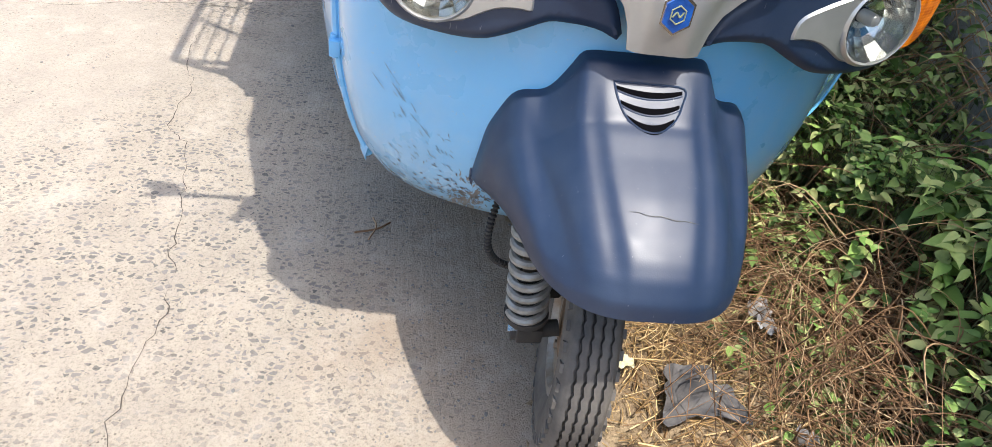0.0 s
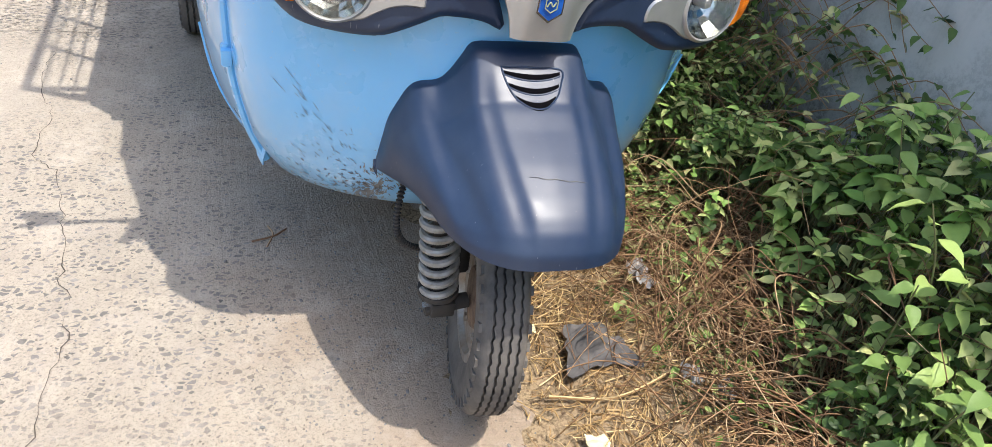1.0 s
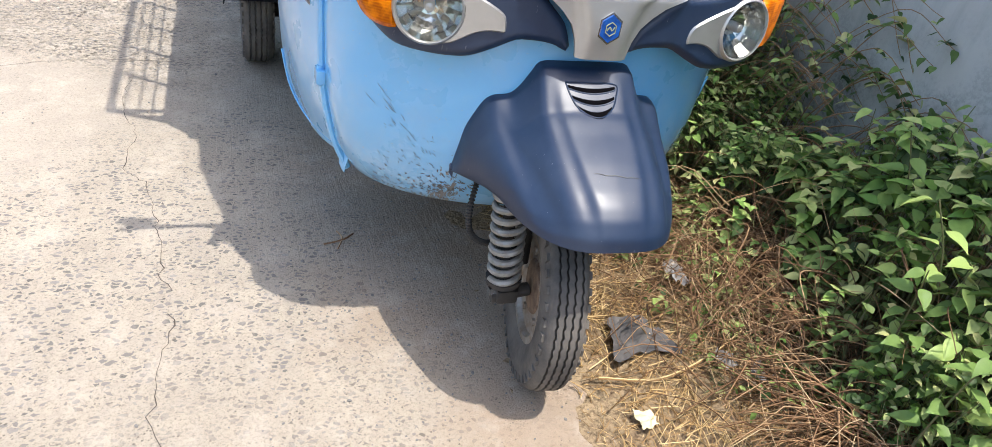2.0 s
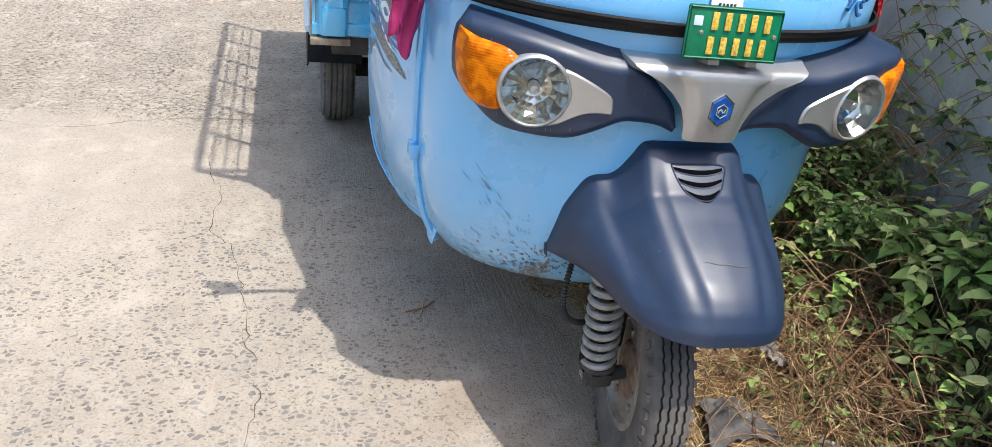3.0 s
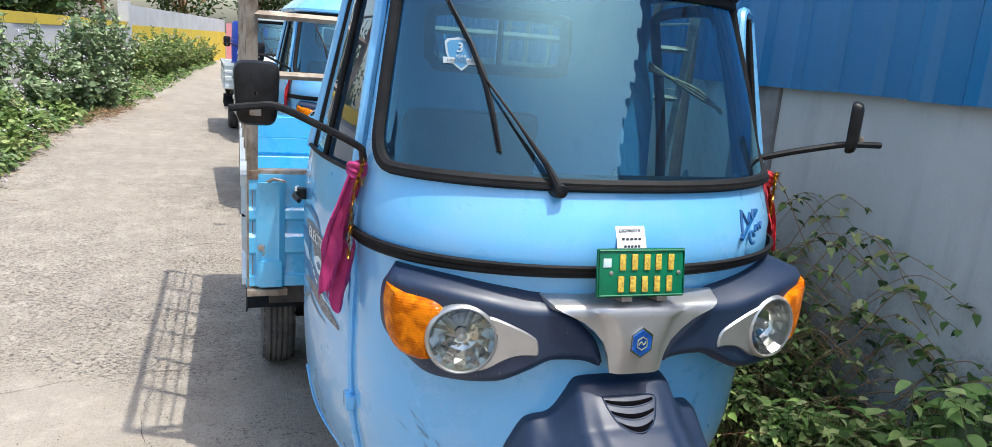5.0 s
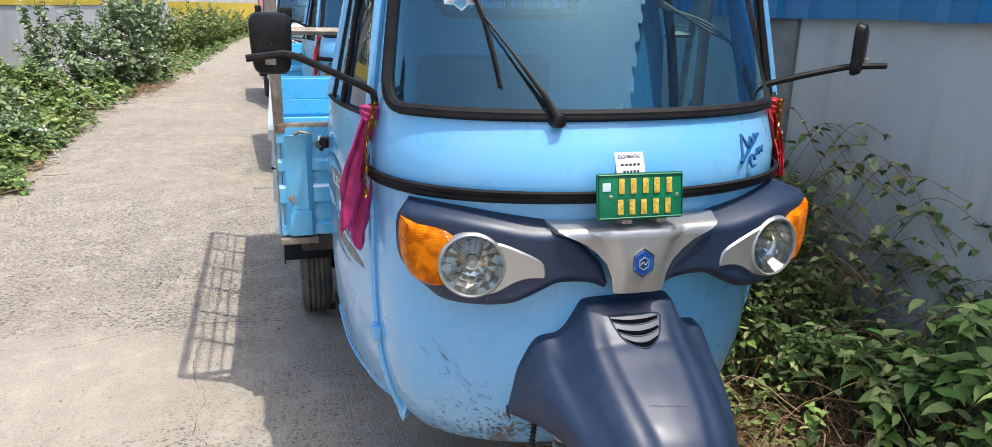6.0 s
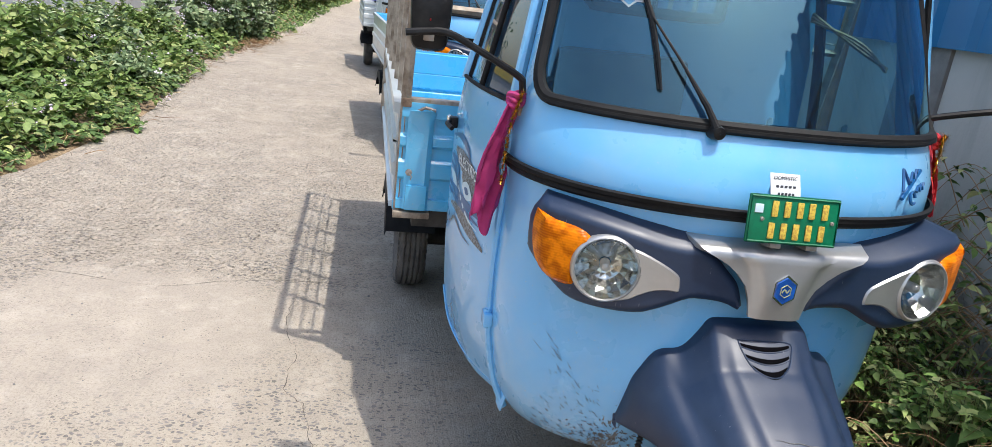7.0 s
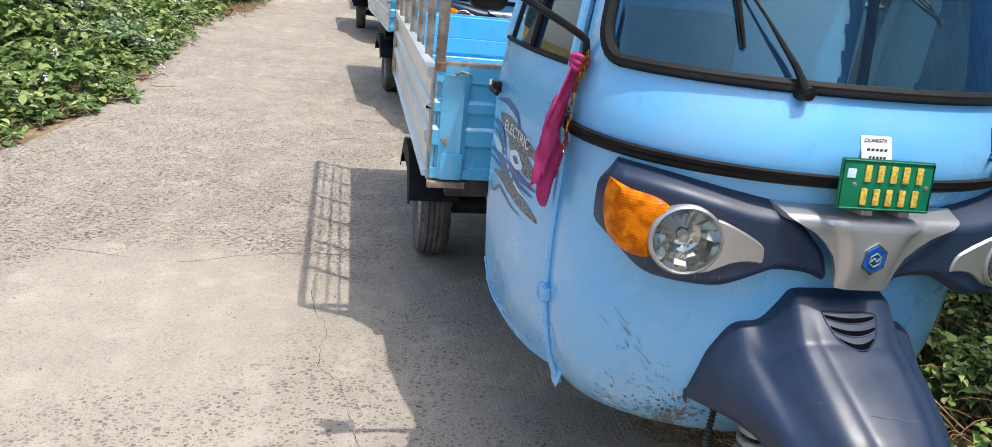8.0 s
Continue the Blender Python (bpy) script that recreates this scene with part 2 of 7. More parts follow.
def concrete_material():
    """Worn road slab: pale paste, exposed grey chips, dust patches, tool lines."""
    m = mat("worn_concrete", (0.45, 0.42, 0.37), 0.85, spec=0.25)
    k = Nodes(m)
    broad = k.noise(0.55, 4, 0.6)
    mid = k.noise(3.5, 6, 0.65)
    grit = k.noise(125, 5, 0.78)
    base = k.mix(k.ramp(broad, [(0.35, 0.0), (0.68, 1.0)]), (0.378, 0.327, 0.262), (0.485, 0.425, 0.342))
    base = k.mix(k.ramp(mid, [(0.38, 0.0), (0.74, 0.85)]), base, (0.375, 0.325, 0.262))
    base = k.mix(k.math("MULTIPLY", k.ramp(k.noise(13, 6, 0.75), [(0.46, 0.0), (0.62, 1.0)]), k.ramp(k.noise(1.3, 3), [(0.40, 0.1), (0.60, 0.45)])), base, (0.265, 0.225, 0.19))
    base = k.mix(k.ramp(grit, [(0.50, 0.0), (0.66, 0.75)]), base, (0.17, 0.145, 0.12))
    coarse = k.ramp(k.noise(42, 5, 0.8), [(0.50, 0.0), (0.60, 0.32)])
    base = k.mix(coarse, base, (0.28, 0.24, 0.20))
    # stone chips
    jig = k.t.nodes.new("ShaderNodeVectorMath")
    jig.operation = "ADD"
    warp = k.node("ShaderNodeTexNoise", Scale=35.0, Detail=2.0)
    k.t.links.new(k.co, warp.inputs["Vector"])
    shrink = k.t.nodes.new("ShaderNodeVectorMath")
    shrink.operation = "SCALE"
    shrink.inputs["Scale"].default_value = 0.022
    k.t.links.new(warp.outputs["Color"], shrink.inputs[0])
    k.t.links.new(k.co, jig.inputs[0])
    k.t.links.new(shrink.outputs[0], jig.inputs[1])
    flat = k.scaled(0.85, 1.25, 1, jig.outputs[0], rot=(0, 0, radians(14)))
    dist = k.voronoi(54, "Distance", "DISTANCE_TO_EDGE", flat)
    which = k.voronoi(54, "Color", "F1", flat)
    red = k.t.nodes.new("ShaderNodeSeparateColor")
    k.t.links.new(which, red.inputs[0])
    size = k.math("ADD", k.math("MULTIPLY", red.outputs[0], 0.24), 0.10)
    chips = k.math("MULTIPLY", k.math("SUBTRACT", dist, size), 34.0, True)
    some = k.ramp(k.noise(0.9, 4, 0.6), [(0.40, 0.25), (0.54, 1.0)])
    keep = k.math("GREATER_THAN", red.outputs[1], 0.22)
    x, y, z = k.axes()
    # a skim of smooth mortar laid over part of the slab
    far_x = k.math("DIVIDE", k.math("ADD", x, 1.85), 0.72)
    far_y = k.math("DIVIDE", k.math("SUBTRACT", y, 1.5), 0.75)
    reach = k.math("ADD", k.math("MULTIPLY", far_x, far_x), k.math("MULTIPLY", far_y, far_y))
    reach = k.math("ADD", reach, k.math("MULTIPLY", k.math("SUBTRACT", k.noise(2.4, 5, 0.65), 0.5), 2.2))
    bare = k.ramp(reach, [(0.55, 0.0), (1.0, 1.0)])
    base = k.mix(k.math("MULTIPLY", k.math("SUBTRACT", 1.0, bare), 0.26), base, k.mix(k.noise(2.6, 4, 0.6), (0.33, 0.295, 0.255), (0.43, 0.385, 0.33)))
    some = k.math("MULTIPLY", some, k.math("ADD", k.math("MULTIPLY", bare, 0.7), 0.3))
    chips = k.math("MULTIPLY", k.math("MULTIPLY", chips, some), keep)
    chip_col = k.mix(red.outputs[2], (0.085, 0.083, 0.084), (0.23, 0.22, 0.21))
    base = k.mix(k.math("MULTIPLY", chips, 0.85), base, chip_col)
    sandy = k.math("MULTIPLY", k.ramp(k.math("ADD", k.math("MULTIPLY", x, 0.6), k.math("ADD", k.math("MULTIPLY", k.noise(2.0, 5, 0.65), 0.9), 0.17)), [(0.30, 0.0), (0.58, 1.0)]), 0.85)
    base = k.mix(sandy, base, k.mix(k.noise(190, 3, 0.7), (0.42, 0.33, 0.25), (0.29, 0.22, 0.16)))
    speck = k.math("MULTIPLY", k.ramp(k.voronoi(75, "Distance", "F1"), [(0.16, 1.0), (0.24, 0.0)]), k.ramp(k.noise(9, 5, 0.7), [(0.46, 0.0), (0.58, 1.0)]))
    base = k.mix(k.math("MULTIPLY", speck, 0.7), base, (0.10, 0.088, 0.075))
    pale = k.ramp(k.noise(6.5, 6, 0.72), [(0.50, 0.0), (0.68, 0.42)])
    base = k.mix(pale, base, (0.60, 0.535, 0.455))
    small = k.voronoi(120, "Distance", "F1")
    pits = k.math("MULTIPLY", k.ramp(small, [(0.12, 1.0), (0.2, 0.0)]), k.ramp(k.noise(5, 3), [(0.5, 0.0), (0.65, 1.0)]))
    base = k.mix(k.math("MULTIPLY", pits, 0.6), base, (0.16, 0.14, 0.12))
    # scoured stretch further along, its paste broken away between the stones
    scour = k.math("MULTIPLY", k.ramp(k.math("ADD", k.math("MULTIPLY", y, 0.25), k.math("MULTIPLY", k.noise(1.1, 4, 0.6), 0.5)), [(0.62, 0.0), (0.82, 1.0)]), bare)
    holes = k.math("MULTIPLY", k.ramp(k.noise(1.0, 5, 0.72, k.scaled(38, 80, 1)), [(0.53, 0.0), (0.63, 1.0)]), k.math("MULTIPLY", scour, k.ramp(k.noise(3.0, 4, 0.65), [(0.36, 0.25), (0.60, 1.0)])))
    base = k.mix(k.math("MULTIPLY", holes, 0.92), base, (0.125, 0.106, 0.086))
    k.color(base)
    lines = k.noise(1.0, 3, 0.6, k.scaled(55, 3, 1))
    h = k.math("ADD", k.math("MULTIPLY", grit, 0.6), k.math("MULTIPLY", lines, 0.5))
    h = k.math("ADD", h, k.math("SUBTRACT", k.math("MULTIPLY", chips, 0.15), k.math("MULTIPLY", holes, 0.9)))
    k.bump(k.math("SUBTRACT", h, k.math("MULTIPLY", pits, 0.7)), 0.9, 0.012)
    return m


CONCRETE = concrete_material()
CRACK = mat("crack_dirt", (0.075, 0.062, 0.05), 0.95)


def soil_material():
    m = mat("dry_soil", (0.2, 0.14, 0.09), 0.95, spec=0.1)
    k = Nodes(m)
    base = k.mix(k.ramp(k.noise(2.5, 6, 0.65), [(0.35, 0.0), (0.7, 1.0)]), (0.22, 0.155, 0.095), (0.44, 0.34, 0.215))
    base = k.mix(k.ramp(k.noise(70, 4, 0.7), [(0.45, 0.0), (0.7, 1.0)]), base, (0.09, 0.06, 0.04))
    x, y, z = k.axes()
    # soil painted darker from the weed line on, for the shade under leaves
    weed_shade = k.ramp(k.math("ADD", k.math("MULTIPLY", x, 0.5), k.math("MULTIPLY", k.noise(5, 4, 0.6), 0.16)), [(0.33, 0.0), (0.42, 1.0)])
    base = k.mix(k.math("MULTIPLY", weed_shade, 0.85), base, (0.045, 0.032, 0.022))
    k.color(base)
    k.bump(k.noise(45, 6, 0.7), 0.8, 0.02)
    return m


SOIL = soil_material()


def plaster_material():
    m = mat("grey_plaster", (0.42, 0.43, 0.43), 0.85, spec=0.2)
    k = Nodes(m)
    x, y, z = k.axes()
    base = k.mix(k.ramp(k.noise(1.6, 5, 0.65), [(0.35, 0.0), (0.7, 1.0)]), (0.455, 0.45, 0.43), (0.55, 0.54, 0.51))
    streak = k.noise(1.0, 5, 0.65, k.scaled(3, 9, 0.9))
    base = k.mix(k.ramp(streak, [(0.52, 0.0), (0.75, 0.55)]), base, (0.30, 0.30, 0.29))
    damp = k.math("MULTIPLY", k.ramp(z, [(0.30, 1.0), (1.15, 0.0)]), k.ramp(k.noise(4.5, 7, 0.78), [(0.44, 0.0), (0.56, 1.0)]))
    base = k.mix(k.math("MULTIPLY", damp, 0.8), base, k.mix(k.ramp(k.noise(60, 4, 0.7), [(0.45, 0.0), (0.58, 1.0)]), (0.12, 0.12, 0.11), (0.40, 0.40, 0.38)))
    k.color(base)
    k.bump(k.noise(30, 5, 0.6), 0.25, 0.008)
    return m


PLASTER = plaster_material()
PILLAR = speckled("raw_concrete", (0.15, 0.145, 0.14), (0.24, 0.23, 0.215), 0.9, 8, 0.6, 0.01)
SHEET_BLUE = speckled("blue_roof_sheet", (0.001, 0.135, 0.31), (0.002, 0.16, 0.36), 0.38, 2.2, 0.03, coat=0.2)
WALL_GREY = speckled("weathered_grey_wall", (0.50, 0.51, 0.52), (0.40, 0.41, 0.42), 0.85, 1.6, 0.1)
WALL_YELLOW = speckled("yellow_wall_paint", (0.62, 0.46, 0.035), (0.52, 0.38, 0.05), 0.8, 2, 0.05)
WALL_PINK = speckled("pink_wall_paint", (0.66, 0.27, 0.30), (0.58, 0.22, 0.26), 0.8, 2, 0.05)


def leaf_material(name, dark, light, yellow, amount=0.12):
    m = mat(name, dark, 0.50, spec=0.25)
    k = Nodes(m)
    r = k.island()
    c = k.ramp(r, [(0.0, dark), (0.35, tuple((a + b) / 2 for a, b in zip(dark, light))), (0.80 - amount, light), (1.0, yellow)])
    vein = k.ramp(k.noise(70, 3), [(0.4, 0.0), (0.7, 1.0)])
    k.color(k.mix(k.math("MULTIPLY", vein, 0.22), c, tuple(x * 0.55 for x in dark)))
    k.b.inputs["Transmission Weight"].default_value = 0.0
    # light coming through the blade
    t = k.t
    tr = t.nodes.new("ShaderNodeBsdfTranslucent")
    t.links.new(c, tr.inputs["Color"])
    mx = t.nodes.new("ShaderNodeMixShader")
    mx.inputs[0].default_value = 0.24
    t.links.new(k.b.outputs[0], mx.inputs[1])
    t.links.new(tr.outputs[0], mx.inputs[2])
    t.links.new(mx.outputs[0], t.nodes["Material Output"].inputs["Surface"])
    return m


LEAF = leaf_material("creeper_leaf", (0.022, 0.052, 0.013), (0.185, 0.29, 0.080), (0.54, 0.52, 0.24), 0.22)
LEAF_YOUNG = leaf_material("young_leaf", (0.14, 0.27, 0.055), (0.33, 0.46, 0.13), (0.54, 0.56, 0.24), 0.28)
LEAF_GREY = leaf_material("milkweed_leaf", (0.085, 0.145, 0.065), (0.28, 0.37, 0.19), (0.46, 0.50, 0.31), 0.10)
LEAF_BUSH = leaf_material("bush_leaf", (0.070, 0.130, 0.030), (0.235, 0.33, 0.100), (0.43, 0.45, 0.18), 0.10)
LEAF_LOW = leaf_material("low_leaf", (0.040, 0.085, 0.022), (0.16, 0.25, 0.075), (0.34, 0.37, 0.15), 0.08)
LEAF_FAR = leaf_material("tree_leaf", (0.02, 0.05, 0.014), (0.05, 0.10, 0.025), (0.09, 0.13, 0.04))

STEM_GREEN = speckled("green_stem", (0.10, 0.14, 0.05), (0.18, 0.15, 0.08), 0.7, 30, 0.1)


def straw_material():
    m = mat("dry_straw", (0.5, 0.37, 0.18), 0.7, spec=0.3)
    k = Nodes(m)
    k.color(k.ramp(k.island(), [(0.0, (0.20, 0.115, 0.05)), (0.5, (0.44, 0.29, 0.125)), (1.0, (0.68, 0.52, 0.28))]))
    return m


STRAW = straw_material()


def stem_material():
    m = mat("dry_stem", (0.34, 0.21, 0.115), 0.8, spec=0.25)
    k = Nodes(m)
    k.color(k.ramp(k.island(), [(0.0, (0.07, 0.04, 0.022)), (0.45, (0.24, 0.135, 0.07)), (0.8, (0.36, 0.225, 0.12)), (1.0, (0.54, 0.41, 0.25))]))
    return m


STEM = stem_material()
FLOWER = speckled("white_lilac_petal", (0.66, 0.58, 0.66), (0.46, 0.36, 0.50), 0.6, 60, 0.05)
PLASTIC_BLACK = speckled("dusty_black_polythene", (0.045, 0.045, 0.048), (0.14, 0.13, 0.125), 0.45, 18, 0.3)
PLASTIC_CLEAR = speckled("pale_polythene", (0.46, 0.45, 0.44), (0.28, 0.27, 0.26), 0.3, 20, 0.2)
PAPER = speckled("cream_paper", (0.66, 0.62, 0.42), (0.56, 0.50, 0.30), 0.8, 20, 0.1)

# ---------------------------------------------------------------- mesh helpers
def part(name, bm, material, parent=None, label="", smooth=True):
    """Links a bmesh as one mesh object, under parent if there is one."""
    me = bpy.data.meshes.new(name)
    bmesh.ops.recalc_face_normals(bm, faces=bm.faces)
    bm.to_mesh(me)
    bm.free()
    me.materials.append(material)
    if smooth:
        me.shade_smooth()
        me.set_sharp_from_angle(angle=radians(38))
    ob = new(name, me)
    if parent:
        ob.parent = parent
    if label:
        ob["label"] = label
    return ob


def empty(name, label, category, group="", kind=""):
    ob = new(name)
    ob.empty_display_size = 0.1
    return tagged(ob, label, category, group, kind)


def box(bm, lo, hi, bevel=0.0, m=None):
    """A box between two corners, its edges rounded."""
    size = [hi[k] - lo[k] for k in range(3)]
    mid = [(hi[k] + lo[k]) / 2 for k in range(3)]
    made = bmesh.ops.create_cube(bm, size=1.0, matrix=(m or Matrix()) @ Matrix.Translation(mid) @ Matrix.Diagonal((*size, 1)))
    if bevel:
        edges = list({e for v in made["verts"] for e in v.link_edges})
        bmesh.ops.bevel(bm, geom=edges, offset=bevel, segments=2, affect="EDGES", profile=0.6)
    return bm


def boxed(lo, hi, bevel=0.0, m=None):
    return box(bmesh.new(), lo, hi, bevel, m)


def sheet(bm, rows, close_u=False):
    """A surface through a grid of points."""
    vs = [[bm.verts.new(p) for p in row] for row in rows]
    for a, b in zip(vs, vs[1:]):
        n = len(a)
        for k in range(n if close_u else n - 1):
            q = (k + 1) % n
            bm.faces.new((a[k], a[q], b[q], b[k]))
    return bm


def thick(bm, depth):
    """Gives an open sheet a thickness."""
    bmesh.ops.recalc_face_normals(bm, faces=bm.faces)
    bmesh.ops.solidify(bm, geom=bm.faces[:], thickness=depth)
    return bm


def tube(bm, pts, r, sides=8, caps=True, closed=False):
    """A pipe along points; r may be one radius or a list."""
    pts = [Vector(p) for p in pts]
    n = len(pts)
    rs = r if isinstance(r, (list, tuple)) else [r] * n
    rings = []
    up = None
    for k in range(n):
        a = pts[k - 1] if (k > 0 or closed) else pts[k]
        b = pts[(k + 1) % n] if (k < n - 1 or closed) else pts[k]
        d = (b - a).normalized()
        if up is None:
            up = Vector((0, 0, 1)) if abs(d.z) < 0.9 else Vector((1, 0, 0))
        side = d.cross(up)
        if side.length < 1e-5:
            side = d.cross(Vector((0.3, 0.8, 0.5)))
        side.normalize()
        up = side.cross(d).normalized()
        rings.append([bm.verts.new(pts[k] + (side * math.cos(q) + up * math.sin(q)) * rs[k]) for q in [2 * math.pi * j / sides for j in range(sides)]])
    pairs = list(zip(rings, rings[1:]))
    if closed:
        pairs.append((rings[-1], rings[0]))
    for a, b in pairs:
        for j in range(sides):
            q = (j + 1) % sides
            bm.faces.new((a[j], a[q], b[q], b[j]))
    if caps and not closed:
        bm.faces.new(rings[0][::-1])
        bm.faces.new(rings[-1])
    return bm


def lathe(bm, profile, axis="x", steps=36, centre=(0, 0, 0)):
    """Turns (radius, along) pairs about an axis."""
    rows = []
    for r, s in profile:
        row = []
        for k in range(steps):
            q = 2 * math.pi * k / steps
            c, w = r * math.cos(q), r * math.sin(q)
            p = {"x": (s, c, w), "y": (c, s, w), "z": (c, w, s)}[axis]
            row.append((p[0] + centre[0], p[1] + centre[1], p[2] + centre[2]))
        rows.append(row)
    return sheet(bm, rows, True)


def smooth_path(pts, n=8):
    """Catmull-Rom through points."""
    pts = [Vector(p) for p in pts]
    out = []
    ext = [pts[0] * 2 - pts[1]] + pts + [pts[-1] * 2 - pts[-2]]
    for k in range(1, len(ext) - 2):
        a, b, c, d = ext[k - 1:k + 3]
        for j in range(n):
            t = j / n
            out.append(0.5 * (2 * b + (c - a) * t + (2 * a - 5 * b + 4 * c - d) * t * t + (3 * b - a - 3 * c + d) * t ** 3))
    out.append(pts[-1])
    return out


def written(name, words, size, m, material, parent, label=""):
    """Words as a mesh of their own."""
    cu = bpy.data.curves.new(name, "FONT")
    cu.body = words
    cu.size = size
    cu.extrude = 0.0004
    cu.align_x = "CENTER"
    cu.align_y = "CENTER"
    tmp = bpy.data.objects.new(name, cu)
    me = bpy.data.meshes.new_from_object(tmp)
    bpy.data.objects.remove(tmp)
    bpy.data.curves.remove(cu)
    me.materials.append(material)
    ob = new(name, me)
    ob.parent = parent
    ob.matrix_local = m
    if label:
        ob["label"] = label
    return ob


# ---------------------------------------------------------------- cab shape
# height: half width, front, hinge line, roundness of the plan
LEVELS = np.array([
    (0.40, .46, .125, .41, 2.0), (0.46, .495, .09, .405, 2.05), (0.55, .515, .06, .40, 2.1), (0.64, .53, .045, .40, 2.1),
    (0.80, .535, .04, .40, 2.1), (1.00, .532, .035, .40, 2.15), (1.06, .536, .024, .40, 2.2), (1.10, .546, -.006, .40, 2.2), (1.15, .540, .016, .40, 2.2), (1.24, .522, .062, .40, 2.2),
    (1.45, .49, .17, .44, 2.2), (1.65, .455, .28, .49, 2.2), (1.74, .44, .33, .51, 2.2)])
REAR = np.array([(0.34, .560), (0.40, .578), (0.47, .592), (0.55, .602), (0.70, .612), (1.06, .617), (1.20, .60), (1.65, .50), (1.75, .48)])
# the nose is turned a little against the lane: its plan, and the turn
FASCIA = (.568, -.013, .33, 2.75)
NOSE_TURN = Matrix.Translation((-0.004, 0, 0)) @ Matrix.Rotation(radians(-3), 4, "Z")


def level(z):
    return [float(np.interp(z, LEVELS[:, 0], LEVELS[:, k])) for k in range(1, 5)]


def plan(shape, a, off=0.0):
    """A point of the plan outline: a runs from -1 (hinge) over 0 (nose) to 1."""
    w, yf, yc, n = shape
    q = a * math.pi / 2
    s, c = math.sin(q), math.cos(q)
    return (w + off) * math.copysign(abs(s) ** (2 / n), s), yc - (yc - yf + off) * abs(c) ** (2 / n)


def cab_at(a, z, off=0.0):
    x, y = plan(level(z), a, off)
    return Vector((x, y, z))


def cab_front(x, z, off=0.0):
    """The point of the cab's front above (x, z)."""
    w, yf, yc, n = level(z)
    u = min(abs(x) / (w + off), 1.0)
    return Vector((x, yc - (yc - yf + off) * (1 - u ** n) ** (1 / n), z))


def fascia_front(x, z, off=0.0):
    """The face of the lamp surround at (x, z) of the nose's own frame."""
    w, yf, yc, n = FASCIA
    u = min(abs(x) / (w + off), 1.0)
    return NOSE_TURN @ Vector((x, yc - (yc - yf + off) * (1 - u ** n) ** (1 / n), z))


def brow_back(x, z):
    """Where the surround's rim meets the cab: its brow climbs a little on the way back."""
    a = abs(x)
    fold = float(np.interp(a, [.178, .21, .256, .307, .381, .44, .497], [1.014, 1.011, 1.015, 1.026, 1.040, 1.047, 1.051]))
    lift = float(np.interp(a, [.170, .185, .21, .256, .307, .381, .44, .497, .515], [0, .010, .025, .028, .022, .017, .014, .010, .0]))
    share = min(max((z - fold + 0.016) / 0.012, 0.0), 1.0)
    reach = min(a * (1 - 0.03 * share), 0.494 - 0.02 * max(z - 0.99, 0) / 0.06)
    return cab_front(math.copysign(reach, x), z + lift * share, -0.006)


def side_at(y, z, sign, off=0.0):
    """The door's side surface."""
    w = level(z)[0]
    r = float(np.interp(z, REAR[:, 0], REAR[:, 1]))
    t = (y - 0.40) / 0.50
    bow = 0.02 * math.sin(math.pi * min(max(t, 0), 1))
    return Vector((sign * (w + (r - w) * t + bow + off), y, z))


def patch(outline, on, off, rim=0.012, inset=0.012, steps=1, hole=None, fine=0.03):
    """A raised plate whose outline, in (x, z), lies on a surface: a flat top with a rounded rim down to the surface."""
    bm = bmesh.new()
    n = len(outline)
    # inward normals of the outline
    area = sum(outline[k][0] * outline[(k + 1) % n][1] - outline[(k + 1) % n][0] * outline[k][1] for k in range(n))
    sign = 1 if area > 0 else -1
    inner = []
    for k in range(n):
        a, b, c = outline[k - 1], outline[k], outline[(k + 1) % n]
        d = Vector((c[0] - a[0], c[1] - a[1])).normalized()
        inner.append((b[0] - d.y * inset * sign, b[1] + d.x * inset * sign))
    mid = [((a[0] * 0.45 + b[0] * 0.55), (a[1] * 0.45 + b[1] * 0.55)) for a, b in zip(outline, inner)]
    levels = ((outline, None), (outline, off - 0.013), (mid, off - 0.004), (inner, off))
    rings = []
    for ring, o in levels:
        if o is None:
            rings.append([bm.verts.new(brow_back(p[0], p[1]) if rim > 0.03 else on(p[0], p[1], -rim)) for p in ring])
        else:
            rings.append([bm.verts.new(on(p[0], p[1], o)) for p in ring])
    for a, b in zip(rings, rings[1:]):
        for k in range(n):
            q = (k + 1) % n
            bm.faces.new((a[k], a[q], b[q], b[k]))
    # the face itself, refined and laid on the surface
    cap = bmesh.new()
    face = cap.faces.new([cap.verts.new((p[0], 0.0, p[1])) for p in inner])
    bmesh.ops.triangulate(cap, faces=[face])
    for _ in range(steps):
        longer = [e for e in cap.edges if not e.is_boundary and e.calc_length() > fine]
        if not longer:
            break
        bmesh.ops.subdivide_edges(cap, edges=longer, cuts=1)
        bmesh.ops.triangulate(cap, faces=[f for f in cap.faces if len(f.verts) > 3])
    if hole:
        hx, hz, hr = hole
        gone = [f for f in cap.faces if (f.calc_center_median().x - hx) ** 2 + (f.calc_center_median().z - hz) ** 2 < hr * hr]
        bmesh.ops.delete(cap, geom=gone, context="FACES")
        gone = [f for f in bm.faces if (f.calc_center_median().x - hx) ** 2 + (f.calc_center_median().z - hz) ** 2 < hr * hr]
        bmesh.ops.delete(bm, geom=gone, context="FACES")
    cap.verts.index_update()
    copies = [bm.verts.new(on(v.co.x, v.co.z, off)) for v in cap.verts]
    for f in cap.faces:
        bm.faces.new([copies[v.index] for v in f.verts])
    cap.free()
    bmesh.ops.remove_doubles(bm, verts=bm.verts, dist=0.0002)
    return bm


